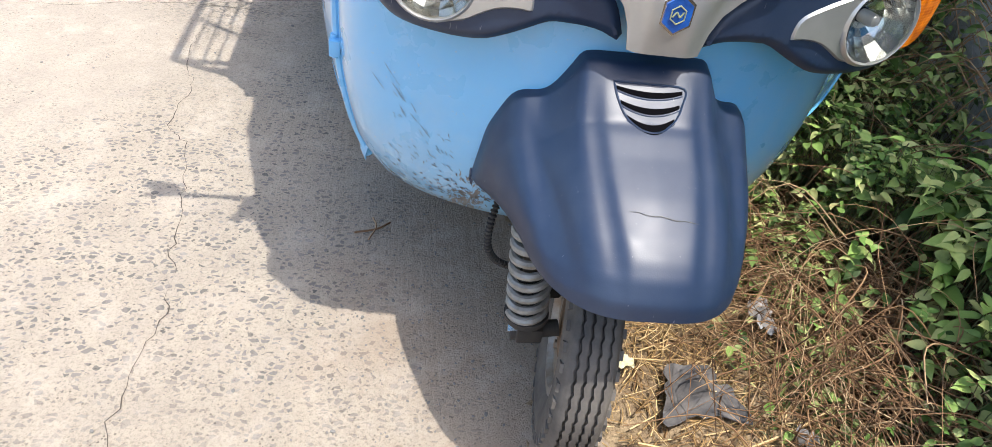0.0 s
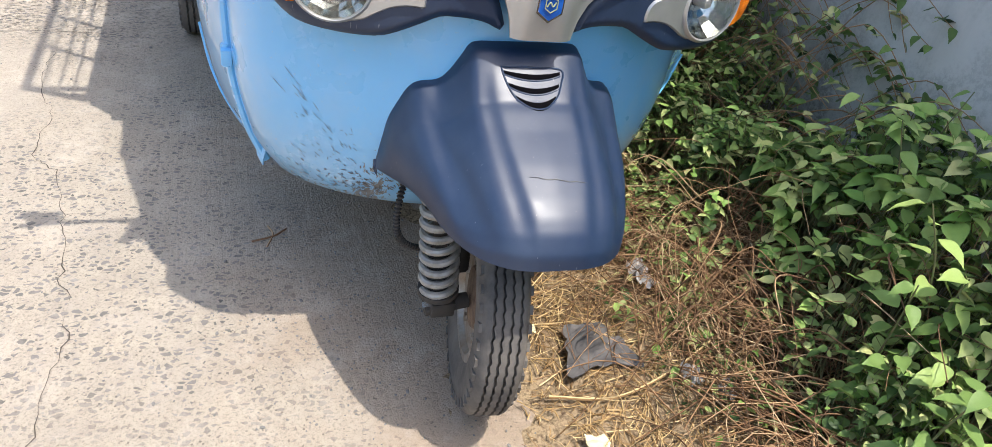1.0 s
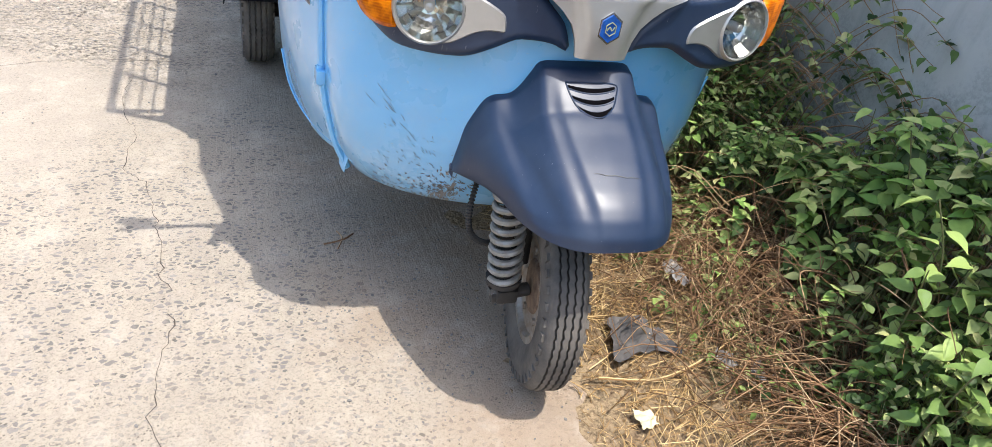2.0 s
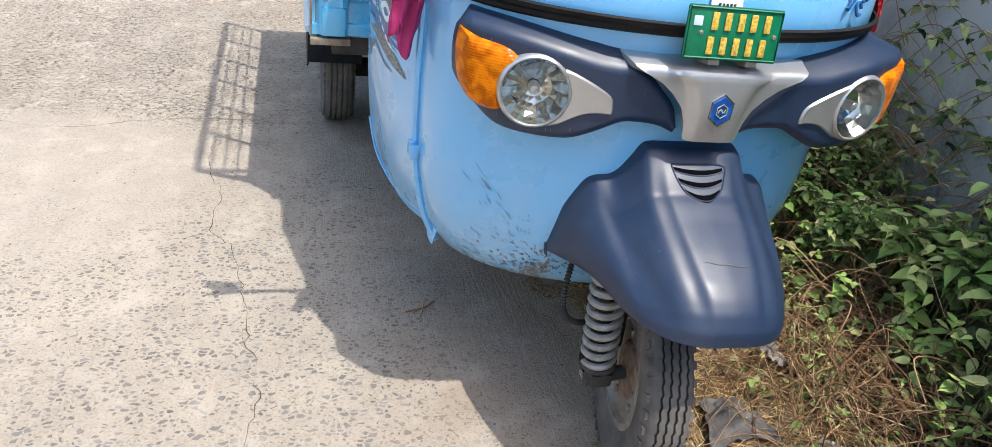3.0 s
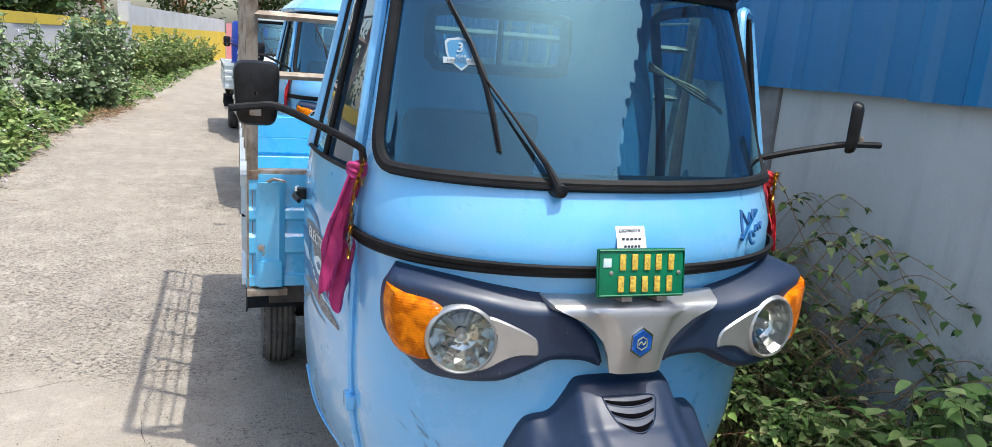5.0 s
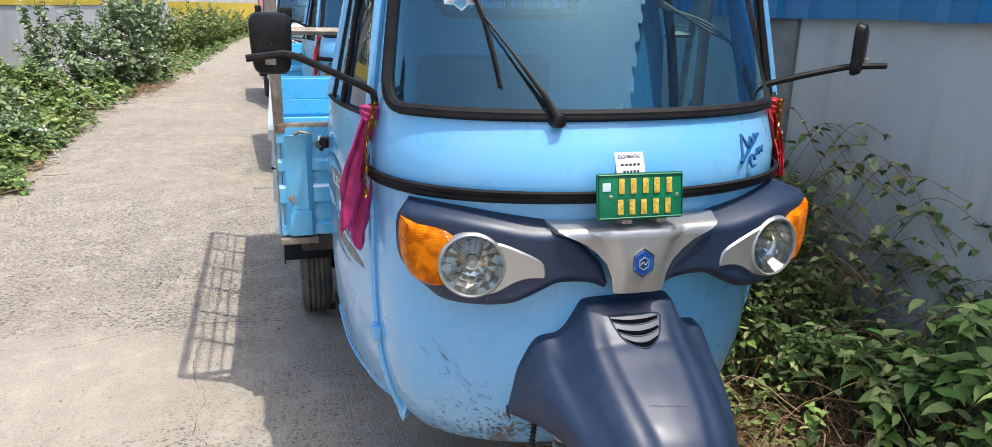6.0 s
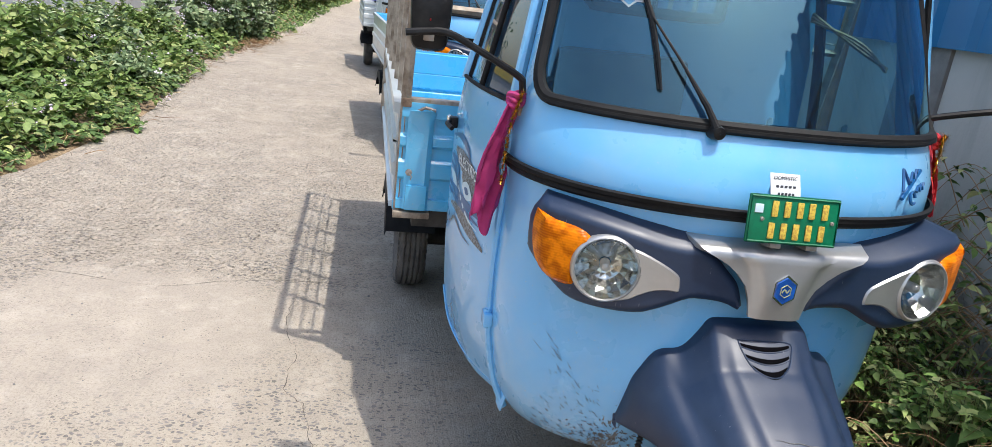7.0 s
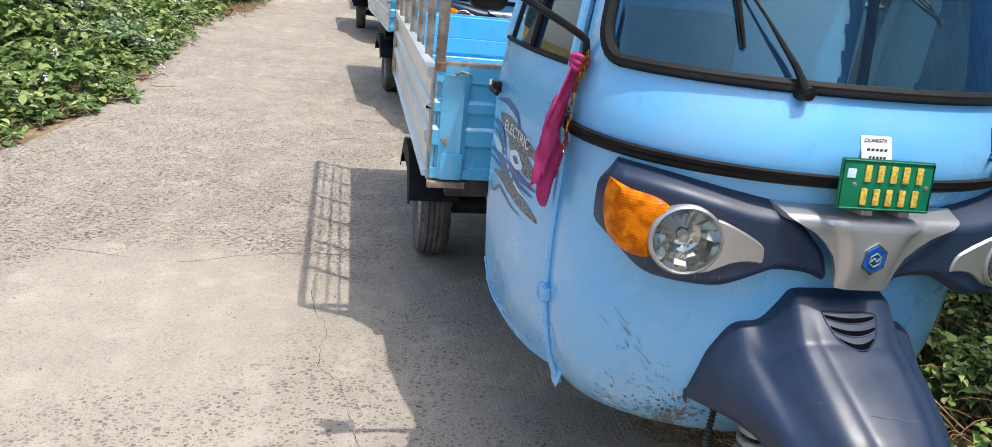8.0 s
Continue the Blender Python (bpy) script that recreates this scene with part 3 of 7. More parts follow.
def dense(outline, step=0.012):
    """Rounds and resamples a closed outline."""
    pts = smooth_path([(p[0], p[1], 0) for p in outline] + [(outline[0][0], outline[0][1], 0)], 6)
    out = [pts[0]]
    for p in pts[1:]:
        if (p - out[-1]).length >= step:
            out.append(p)
    if (out[-1] - out[0]).length < step * 0.6:
        out.pop()
    return [(p.x, p.y) for p in out]


def mirrored(outline):
    return [(-x, z) for x, z in outline][::-1]


# ---------------------------------------------------------------- setting
def lane_edge(y):
    """The lane's weedy edge, which the plants narrow with distance."""
    return float(np.interp(y, [-14, 2.0, 3.5, 4.5, 5.8, 7.0, 8.4, 12.0, 15.6, 20.0, 27.0, 36.0, 44.0], [-3.2, -3.16, -3.08, -2.90, -2.82, -2.87, -2.95, -2.98, -2.60, -2.47, -2.30, -1.87, -1.6]))


def slab_edge(y):
    """The slab's own edge, hidden under the plants further along."""
    return lane_edge(y) - float(np.interp(y, [4, 10, 40], [0.0, 0.25, 0.45]))


def verge_base(x, y):
    """Soil beside the lane: it laps over the slab's edge and rises towards the wall."""
    return -0.007 + 0.09 * min(max((x + 0.02 - max(y, 0) * 0.02) / 0.95, 0), 1)


def ground():
    bm = bmesh.new()
    sheet(bm, [[(x, y, -0.06) for x in (-900, -60, -20, 20, 60, 900)] for y in (-900, -60, 0, 60, 900)])
    g = part("ground", bm, SOIL)
    tagged(g, "bare dry brown soil reaching to the horizon", "ground", kind="structure")
    # road slab with a slightly ragged edge towards the verge
    bm = bmesh.new()
    ys = [-14 + 0.5 * k for k in range(24)] + [-2 + 0.08 * k for k in range(75)] + [4 + 1.0 * k for k in range(41)]
    rows = []
    for y in ys:
        right = 0.17 + 0.035 * noise.noise((y * 1.7, 0, 0)) + 0.015 * noise.noise((y * 9, 3, 0)) + (0.02 * y if y > 0 else 0.0)
        left = slab_edge(y) + 0.10 * noise.noise((y * 0.8, 7, 0)) + 0.05 * noise.noise((y * 3.3, 9, 0))
        xs = [left, left + 0.02] + [left + (right - left) * q / 10 for q in range(1, 10)] + [right - 0.012, right]
        rows.append([(x, y, -0.10 if k in (0, len(xs) - 1) else 0.0) for k, x in enumerate(xs)])
    sheet(bm, rows)
    road = part("road", bm, CONCRETE, smooth=False)
    tagged(road, "worn pale concrete lane with exposed grey stone chips", "road", kind="structure")

    def crack(points, width, seed):
        r = random.Random(seed)
        line = smooth_path([(x, y, 0) for x, y in points], 9)
        bm = bmesh.new()
        a, b = [], []
        for k, p in enumerate(line):
            d = (line[min(k + 1, len(line) - 1)] - line[max(k - 1, 0)]).normalized()
            side = Vector((-d.y, d.x, 0))
            p = p + side * (noise.noise((k * 0.9, seed, 0)) * 0.014 + noise.noise((k * 0.33, seed, 5)) * 0.02)
            w = width * max(0.05, 0.25 + 1.5 * noise.noise((k * 0.21, seed, 9)) + 0.8 * r.random())
            a.append(p + side * w + Vector((0, 0, 0.0025)))
            b.append(p - side * w + Vector((0, 0, 0.0025)))
        sheet(bm, [a, b])
        part("crack", bm, CRACK, road, "dark jagged crack", smooth=False)
    crack([(-0.90, -0.62), (-0.94, -0.25), (-0.958, 0.037), (-0.93, 0.25), (-0.965, 0.48), (-0.99, 0.70), (-1.048, 0.973), (-1.117, 1.07), (-1.10, 1.32), (-1.16, 1.55), (-1.15, 1.9)], 0.0013, 2)
    crack([(-2.9, 1.95), (-2.3, 2.05), (-1.8, 1.93), (-1.3, 2.05), (-0.8, 2.0)], 0.0016, 3)
    crack([(-1.3, 4.05), (-1.0, 4.2), (-0.85, 4.12), (-0.6, 4.25)], 0.003, 5)

    def verge(x0, x1, y0, y1, nx, ny, height, name, label):
        bm = bmesh.new()
        rows = []
        for j in range(ny + 1):
            y = y0 + (y1 - y0) * j / ny
            row = []
            for i in range(nx + 1):
                x = x0 + (x1 - x0) * i / nx
                bump = 0.02 * noise.noise((x * 4, y * 4, 1)) + 0.012 * noise.noise((x * 13, y * 13, 4))
                row.append((x, y, height(x, y) + bump))
            rows.append(row)
        sheet(bm, rows)
        return tagged(part(name, bm, SOIL), label, "ground", kind="structure")
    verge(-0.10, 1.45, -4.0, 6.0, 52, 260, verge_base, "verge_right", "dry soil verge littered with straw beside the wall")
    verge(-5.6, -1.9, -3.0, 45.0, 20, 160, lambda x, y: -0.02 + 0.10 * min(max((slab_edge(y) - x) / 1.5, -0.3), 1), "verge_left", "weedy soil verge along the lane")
    return road


def shed():
    """The plastered plinth wall with its pier and the profiled blue sheet above."""
    bm = boxed((1.35, -9.0, -0.3), (1.55, 1.24, 1.60))
    tagged(part("wall_east", bm, PLASTER, smooth=False), "grey plastered wall with damp stains", "wall", kind="structure")
    bm = boxed((1.35, 1.52, -0.3), (1.55, 34.0, 1.60))
    tagged(part("wall_east_far", bm, PLASTER, smooth=False), "grey plastered wall behind the parked vehicles", "wall", kind="structure")
    bm = boxed((1.334, 1.243, -0.3), (1.58, 1.517, 1.60), 0.008)
    tagged(part("pier", bm, PILLAR), "rough raw concrete pier in the wall", "pier", kind="structure")
    # trapezoid profile, ribs upright
    bm = bmesh.new()
    pitch, rows_lo, rows_hi = 0.20, [], []
    y = -9.0
    k = 0
    while y < 34:
        for dy, dx in ((0.0, 0.0), (0.105, 0.0), (0.13, -0.026), (0.175, -0.026)):
            low = 1.455 + 0.012 * noise.noise((y * 2.1, k * 0.3, 0))
            rows_lo.append((1.315 + dx, y + dy, low))
            rows_hi.append((1.315 + dx, y + dy, 2.54))
        y += pitch
        k += 1
    sheet(bm, [rows_lo, rows_hi])
    thick(bm, 0.0015)
    sh = part("sheet_cladding", bm, SHEET_BLUE, smooth=False)
    tagged(sh, "deep blue profiled steel sheet cladding above the wall", "cladding", kind="structure")
    bm = bmesh.new()
    for q in range(10):
        yy = -1.2 + 0.62 * q
        lathe(bm, [(0.0, -0.007), (0.007, -0.006), (0.009, 0.0), (0.009, 0.002)], "x", 8, (1.313, yy, 2.05 - 0.01 * (q % 2)))
    part("screws", bm, STEEL, sh, "dull screw heads")
    # unseen added roof; its edge height sets where shade falls on the weeds
    bm = boxed((1.27, -9.0, 2.545), (1.90, 34.0, 2.585))
    tagged(part("unseen_lean_to", bm, SHEET_BLUE, smooth=False), "unseen blue lean-to roof added over the wall", "roof", kind="structure")
    # added unseen hall: profiled sheet, its uncapped top edge meant for the windscreen's reflection
    bm = bmesh.new()
    rows_lo, rows_hi = [], []
    y = -14.0
    while y < 34:
        for dy, dx in ((0.0, 0.0), (0.13, 0.0), (0.16, -0.04), (0.24, -0.04)):
            rows_lo.append((1.96 + dx, y + dy, 2.56))
            rows_hi.append((1.96 + dx, y + dy, 4.02 + (0.045 if dx else 0.0) + 0.04 * noise.noise((y * 0.7, 2, 0))))
        y += 0.27
    sheet(bm, [rows_lo, rows_hi])
    thick(bm, 0.0015)
    tagged(part("unseen_cladding", bm, SHEET_BLUE, smooth=False), "unseen tall blue profiled sheet wall added for the windscreen reflection", "cladding", kind="structure")
    # unseen roof that closes the added hall
    bm = boxed((1.98, -14.0, 3.90), (9.0, 34.0, 3.96))
    tagged(part("unseen_hall_roof", bm, SHEET_BLUE, smooth=False), "unseen blue roof of the added hall", "roof", kind="structure")


def left_wall():
    bm = bmesh.new()

    def wx(y):
        return -5.0 + 0.052 * (y - 12) + 0.108 * max(y - 26.2, 0.0)

    def run(y0, y1, z0, z1, d0, d1, m, name, label):
        bm = bmesh.new()
        a = [(wx(y0) - d0, y0), (wx(y1) - d0, y1), (wx(y1) - d1, y1), (wx(y0) - d1, y0)]
        lo = [bm.verts.new((x, y, z0)) for x, y in a]
        hi = [bm.verts.new((x, y, z1)) for x, y in a]
        bm.faces.new(lo[::-1])
        bm.faces.new(hi)
        for k in range(4):
            bm.faces.new((lo[k], lo[(k + 1) % 4], hi[(k + 1) % 4], hi[k]))
        return tagged(part(name, bm, m, smooth=False), label, "wall", kind="structure")
    run(-4, 26.0, -0.2, 1.38, 0, 0.16, WALL_GREY, "wall_west", "weathered grey boundary wall behind shrubs")
    run(-4, 26.0, 1.38, 1.60, -0.02, 0.18, WALL_YELLOW, "coping_west", "yellow painted coping on the boundary wall")
    run(26.35, 43.4, -0.2, 1.50, 0, 0.16, WALL_YELLOW, "wall_west_far", "yellow painted boundary wall")
    run(26.35, 43.4, 1.50, 2.15, 0.02, 0.14, WALL_GREY, "wall_west_upper", "grey concrete slab fence above the yellow wall")
    run(26.003, 26.347, -0.2, 2.25, -0.08, 0.24, WALL_GREY, "gate_pier", "pale grey gate pier in the boundary wall")
    for q, yy in enumerate((13.2, 14.6, 20.1)):
        run(yy, yy + 0.35, -0.2, 1.37, -0.07, -0.003, WALL_GREY, "buttress", "grey buttress of the boundary wall")
    bm = boxed((-1.45, 43.6, -0.2), (8.0, 43.8, 2.0))
    tagged(part("wall_north", bm, WALL_PINK, smooth=False), "faded pink wall closing the lane", "wall", kind="structure")


ground()
shed()
left_wall()

# ---------------------------------------------------------------- the three-wheeled cargo vehicle
def tyre(parent, centre, radius, width, hub_side, steer=0.0):
    """A wheel: tyre with circumferential zigzag ribs, dished steel rim, hub cap."""
    wheel = new("wheel")
    wheel.parent = parent
    wheel.location = centre
    wheel.rotation_euler = (0, 0, radians(steer))
    h = width / 2
    bm = bmesh.new()
    # carcass with grooves cut in the tread
    prof = [(radius * 0.53, -h * 0.62), (radius * 0.60, -h * 0.86), (radius * 0.74, -h), (radius * 0.86, -h * 0.98), (radius * 0.945, -h * 0.86), (radius * 0.985, -h * 0.72)]
    grooves = [-0.50, -0.17, 0.17, 0.50]
    cols = []
    for gx in grooves:
        cols += [(radius * (1.0 - 0.012 * abs(gx) ** 2), gx - 0.055, 0), (radius * 0.958, gx - 0.042, 1), (radius * 0.958, gx + 0.042, 1), (radius * (1.0 - 0.012 * abs(gx) ** 2), gx + 0.055, 0)]
    rows = []
    steps = 180
    full = [(r, s, None) for r, s in prof] + [(r, s * h, 1) for r, s, g in cols] + [(r, -s, None) for r, s in prof[::-1]]
    for r, s, wob in full:
        row = []
        for k in range(steps):
            q = 2 * math.pi * k / steps
            z = 0.036 * h * (1 if k % 3 == 0 else (-1 if k % 3 == 1 else 0)) if wob else 0.0
            row.append((s + z, r * math.cos(q), r * math.sin(q)))
        rows.append(row)
    sheet(bm, rows, True)
    part("tyre", bm, TYRE, wheel, "dusty black ribbed tyre")
    # worn lugs on the shoulder
    bm = bmesh.new()
    for k in range(40):
        q = 2 * math.pi * k / 40
        for sgn in (-1, 1):
            m = Matrix.Rotation(q, 4, "X") @ Matrix.Translation((sgn * h * 0.93, 0, radius * 0.895))
            box(bm, (-0.004, -0.009, -0.010), (0.004, 0.009, 0.010), 0.0, m)
    part("shoulder_tread", bm, TYRE, wheel)["kind"] = "stuff"
    bm = bmesh.new()
    sgn = hub_side
    lathe(bm, [(radius * 0.55, -h * 0.62 * sgn), (radius * 0.57, h * 0.70 * sgn), (radius * 0.52, h * 0.72 * sgn), (radius * 0.48, h * 0.40 * sgn), (radius * 0.30, h * 0.30 * sgn), (radius * 0.26, h * 0.55 * sgn), (radius * 0.12, h * 0.60 * sgn), (0.001, h * 0.60 * sgn)], "x", 36)
    part("rim", bm, RUST, wheel, "rust-dusted steel rim")
    bm = bmesh.new()
    lathe(bm, [(radius * 0.54, -h * 0.70), (radius * 0.57, -h * 0.74), (radius * 0.50, -h * 0.76), (radius * 0.47, -h * 0.5), (radius * 0.2, -h * 0.42), (0.001, -h * 0.42)], "x", 36)
    part("rim_inner", bm, STEEL, wheel)
    for k in range(5):
        bm = bmesh.new()
        q = 2 * math.pi * k / 5
        lathe(bm, [(0.001, h * 0.62 * sgn), (0.010, h * 0.60 * sgn), (0.011, h * 0.42 * sgn)], "x", 6, (0, radius * 0.36 * math.cos(q), radius * 0.36 * math.sin(q)))
        part("wheel_nut", bm, STEEL, wheel)
    return wheel


# side view of the guard's middle: share of the way forward and down
PROFILE_T = [0.0, 0.06, 0.12, 0.30, 0.45, 0.60, 0.74, 0.86, 0.94, 1.0]
PROFILE_Y = [0.0, 0.080, 0.125, 0.25, 0.41, 0.60, 0.78, 0.92, 0.985, 1.0]
PROFILE_Z = [0.0, 0.025, 0.11, 0.32, 0.43, 0.545, 0.67, 0.80, 0.90, 1.0]


def mudguard(parent):
    """Moulded navy guard over the front wheel: raised middle panel, two shoulders, stepped top edge, flange against the cab."""
    # outline against the cab, from the middle outwards: u, y, z
    back = [(0.0, .038, .838), (.06, .038, .837), (.098, .042, .834), (.112, .045, .826), (.124, .047, .803), (.144, .05, .769), (.163, .055, .752), (.197, .061, .744), (.216, .066, .728), (.234, .068, .690), (.248, .073, .650), (.256, .08, .595), (.262, .092, .541), (.261, .10, .515)]
    back_s = smooth_path(back, 9)
    n = len(back_s) - 1
    bm = bmesh.new()
    rows = []
    cols = 56
    line = [(-1, k) for k in range(n, 0, -1)] + [(1, k) for k in range(0, n + 1)]
    for sgn, k in line:
        s = k / n
        b = back_s[k]
        # lower rim in plan: rounded front
        q = s * math.pi / 2
        e = 2 / 2.755
        f = Vector((0.197 * math.sin(q) ** e if q > 0 else 0.0, 0.028 - 0.361 * max(math.cos(q), 0.0) ** e, 0.5775 - 0.017 * s))
        row = []
        for j in range(cols + 1):
            t = j / cols
            fy_t = float(np.interp(t, PROFILE_T, PROFILE_Y))
            fz_t = float(np.interp(t, PROFILE_T, PROFILE_Z))
            soft_y = fy_t + (t - fy_t) * s * 0.5
            soft_z = fz_t + (t - fz_t) * s * 0.353
            p = Vector((b.x + (f.x - b.x) * (0.5 * t + 0.5 * soft_y) + 0.0237 * s * math.sin(math.pi * t), b.y + (f.y - b.y) * soft_y, b.z + (f.z - b.z) * soft_z))
            swell = 0.010 * math.sin(math.pi * min(t * 0.9 + 0.1, 1.0)) * (1 - s)
            p += Vector((0, -0.8 * swell, 0.5 * swell))
            # the middle panel stands proud, the shoulder beside it steps down to the flank
            u = p.x
            panel = float(np.interp(t, [0.0, 0.25, 0.5, 0.65, 0.8, 1.0], [.080, .078, .072, .065, .055, .048]))
            brow = float(np.interp(t, [0.0, 0.2, 0.45, 0.62, 0.8, 1.0], [.196, .180, .156, .137, .119, .108]))
            here = min(max((t - 0.07) / 0.28, 0.0), 1.0) * min((1 - t) / 0.20, 1.0)
            step = 0.5 - 0.5 * math.tanh((u - panel) / 0.008)
            fall = 0.5 - 0.5 * math.tanh((u - brow) / 0.011)
            dish = -0.0012 * math.exp(-((u - panel - 0.016) / 0.012) ** 2)
            lift = (0.0055 * step + 0.0085 * fall + dish) * here
            p += Vector((0.35 * min(u / 0.1, 1.0), -0.62, 0.62)) * lift
            row.append(NOSE_TURN @ Vector((sgn * p.x, p.y, p.z)))
        rows.append(row)
    sheet(bm, rows)
    thick(bm, 0.004)
    guard = part("mudguard", bm, NAVY, parent, "scuffed navy plastic front mudguard")
    # stepped flange against the cab
    bm = bmesh.new()
    outer = [NOSE_TURN @ Vector((sgn * back_s[k].x, back_s[k].y + 0.03, back_s[k].z + 0.002)) for sgn, k in line]
    inner = [NOSE_TURN @ Vector((sgn * back_s[k].x, back_s[k].y - 0.002, back_s[k].z)) for sgn, k in line]
    sheet(bm, [outer, inner])
    thick(bm, 0.003)
    part("flange", bm, NAVY, guard)
    return guard


def vehicle(name, label, cab_paint, front_paint, bed_paint, group, main=True):
    root = empty(name, label, "cargo vehicle", group)

    # ---- cab shell
    bm = bmesh.new()
    zs = [0.385, 0.40, 0.42, 0.44, 0.47, 0.51, 0.56, 0.62, 0.70, 0.80, 0.90, 1.00, 1.08, 1.15, 1.20, 1.235]
    angles = [k / 30 for k in range(-30, 31)]
    rows = []
    for z in zs:
        inset = 0.03 if z < 0.39 else 0.0
        rows.append([tuple(cab_at(a, max(z, 0.40), -inset) - Vector((0, 0, 0.40 - z if z < 0.40 else 0))) for a in angles])
    sheet(bm, rows)
    thick(bm, 0.004)
    part("front_shell", bm, front_paint, root, "sky-blue painted cab front with scraped lower corner")
    # bottom pan
    bm = bmesh.new()
    ring = [tuple(cab_at(a, 0.40, -0.03) - Vector((0, 0, 0.012))) for a in angles]
    bm.faces.new([bm.verts.new(p) for p in ring] + [bm.verts.new((0.55, 0.92, 0.43)), bm.verts.new((-0.55, 0.92, 0.43))])
    part("floor_pan", bm, UNDER, root)

    # ---- band
    bm = bmesh.new()
    band_rows = []
    for z, o in ((1.066, 0.0), (1.068, 0.009), (1.074, 0.013), (1.082, 0.009), (1.088, 0.013), (1.096, 0.010), (1.099, 0.0)):
        band_rows.append([tuple(cab_at(a * 0.985, z, o)) for a in angles])
    sheet(bm, band_rows)
    part("rubber_band", bm, RUBBER, root, "black rubber moulding strip")

    # ---- fascia and lamps, one side drawn, the other mirrored
    fas = [(-.497, 1.051), (-.511, 1.036), (-.517, 1.005), (-.517, .958), (-.511, .926), (-.497, .905), (-.472, .881), (-.443, .857), (-.424, .847), (-.394, .842), (-.350, .840), (-.310, .841),
           (-.275, .846), (-.232, .865), (-.207, .878), (-.182, .890), (-.162, .892), (-.127, .891), (-.098, .886), (-.075, .876), (-.061, .874), (-.068, .900), (-.084, .935), (-.112, .963), (-.141, .990), (-.178, 1.012),
           (-.210, 1.011), (-.256, 1.015), (-.307, 1.026), (-.381, 1.040), (-.440, 1.047)]
    amb = [(-.509, 1.028), (-.495, 1.025), (-.478, 1.019), (-.455, 1.017), (-.429, 1.013), (-.411, 1.004), (-.400, .990), (-.416, .969), (-.428, .937), (-.428, .907), (-.423, .889), (-.437, .882), (-.457, .882), (-.481, .890), (-.497, .906), (-.507, .930), (-.512, .961), (-.513, .998)]
    sil = [(-.335, .998), (-.303, .991), (-.270, .978), (-.237, .962), (-.215, .947), (-.208, .930), (-.207, .909), (-.213, .902), (-.238, .903), (-.265, .898), (-.288, .886), (-.310, .872), (-.328, .866), (-.347, .867), (-.385, .90), (-.36, .97)]
    for flip in (False, True):
        pick = mirrored if flip else (lambda o: o)
        sx = 1 if flip else -1
        fo = part("headlamp_surround", patch(dense(pick(fas), 0.012), fascia_front, 0.0, 0.06, 0.016, 5, (sx * 0.367, 0.937, 0.069), 0.011), NAVY, root, "navy plastic headlamp surround")
        part("lamp_bezel", patch(dense(pick(sil), 0.010), fascia_front, 0.0045, 0.01, 0.008, 5, (sx * 0.367, 0.937, 0.069), 0.009), SILVER, fo, "matt silver bezel")
        part("turn_signal", patch(dense(pick(amb), 0.010), fascia_front, 0.014, 0.02, 0.014, 2), AMBER, fo, "ribbed amber turn signal lens")
        # round lamp: bowl, bulb cap, ring, glass
        c = fascia_front(sx * 0.367, 0.937, 0.0)
        e = 0.03
        tang = (fascia_front(sx * 0.367 + e, 0.935) - fascia_front(sx * 0.367 - e, 0.935)).normalized()
        nrm = Vector((tang.y, -tang.x, 0.0)).normalized()
        if nrm.y > 0:
            nrm = -nrm
        nrm = (nrm + Vector((0, -0.55, 0.06))).normalized()
        turn = nrm.to_track_quat("Z", "Y").to_matrix().to_4x4()
        m = Matrix.Translation(c + nrm * 0.004) @ turn
        R = 0.069
        bm = bmesh.new()
        lathe(bm, [(R * 1.0, 0.006), (R * 0.86, -0.010), (R * 0.70, -0.022), (R * 0.52, -0.033), (R * 0.34, -0.039), (R * 0.2, -0.042)], "z", 14)
        facet = random.Random(5)
        for v in bm.verts:
            v.co += Vector((facet.uniform(-1, 1), facet.uniform(-1, 1), facet.uniform(-1, 1))) * 0.0011
        bm.transform(m)
        hl = part("headlamp", bm, REFLECTOR, fo, "round clear headlamp with faceted reflector", smooth=False)
        bm = bmesh.new()
        lathe(bm, [(R * 0.17, -0.042), (R * 0.17, -0.016), (R * 0.12, -0.010), (0.0005, -0.008)], "z", 16)
        bm.transform(m)
        part("bulb_shield", bm, SILVER, hl)
        bm = bmesh.new()
        lathe(bm, [(R * 1.12, -0.014), (R * 1.09, 0.000), (R * 1.04, 0.006), (R * 1.0, 0.008), (R * 0.96, 0.006), (R * 0.95, -0.01)], "z", 36)
        bm.transform(m)
        part("lamp_ring", bm, SILVER, hl)
        bm = bmesh.new()
        lathe(bm, [(R * 0.985, 0.008), (R * 0.8, 0.014), (R * 0.5, 0.019), (0.0005, 0.021)], "z", 36)
        bm.transform(m)
        lens = part("lamp_glass", bm, LENS, hl)
        lens.visible_shadow = False

    # ---- silver nose with emblem
    bm = bmesh.new()
    # a folded plate: central keystone proud, wings swept back, ledge on top
    rows = []
    zsn = [0.872, 0.885, 0.91, 0.94, 0.965, 0.985, 0.995, 1.003, 1.007, 1.009, 1.013, 1.019]
    for z in zsn:
        half = float(np.interp(z, [.872, .905, .945, .980, .997, 1.008, 1.019], [.056, .062, .080, .116, .150, .190, .206]))
        key = float(np.interp(z, [.872, .945, .99, 1.019], [.046, .052, .068, .100]))
        row = []
        for j in range(-14, 15):
            x = half * j / 14
            ridge = 0.5 - 0.5 * math.tanh((abs(x) - key) / 0.008)
            o = 0.004 + 0.014 * ridge * float(np.interp(z, [.86, .93, 1.005], [0.5, 1.0, 0.6]))
            p = fascia_front(x, min(z, 1.0), o)
            p.z = z
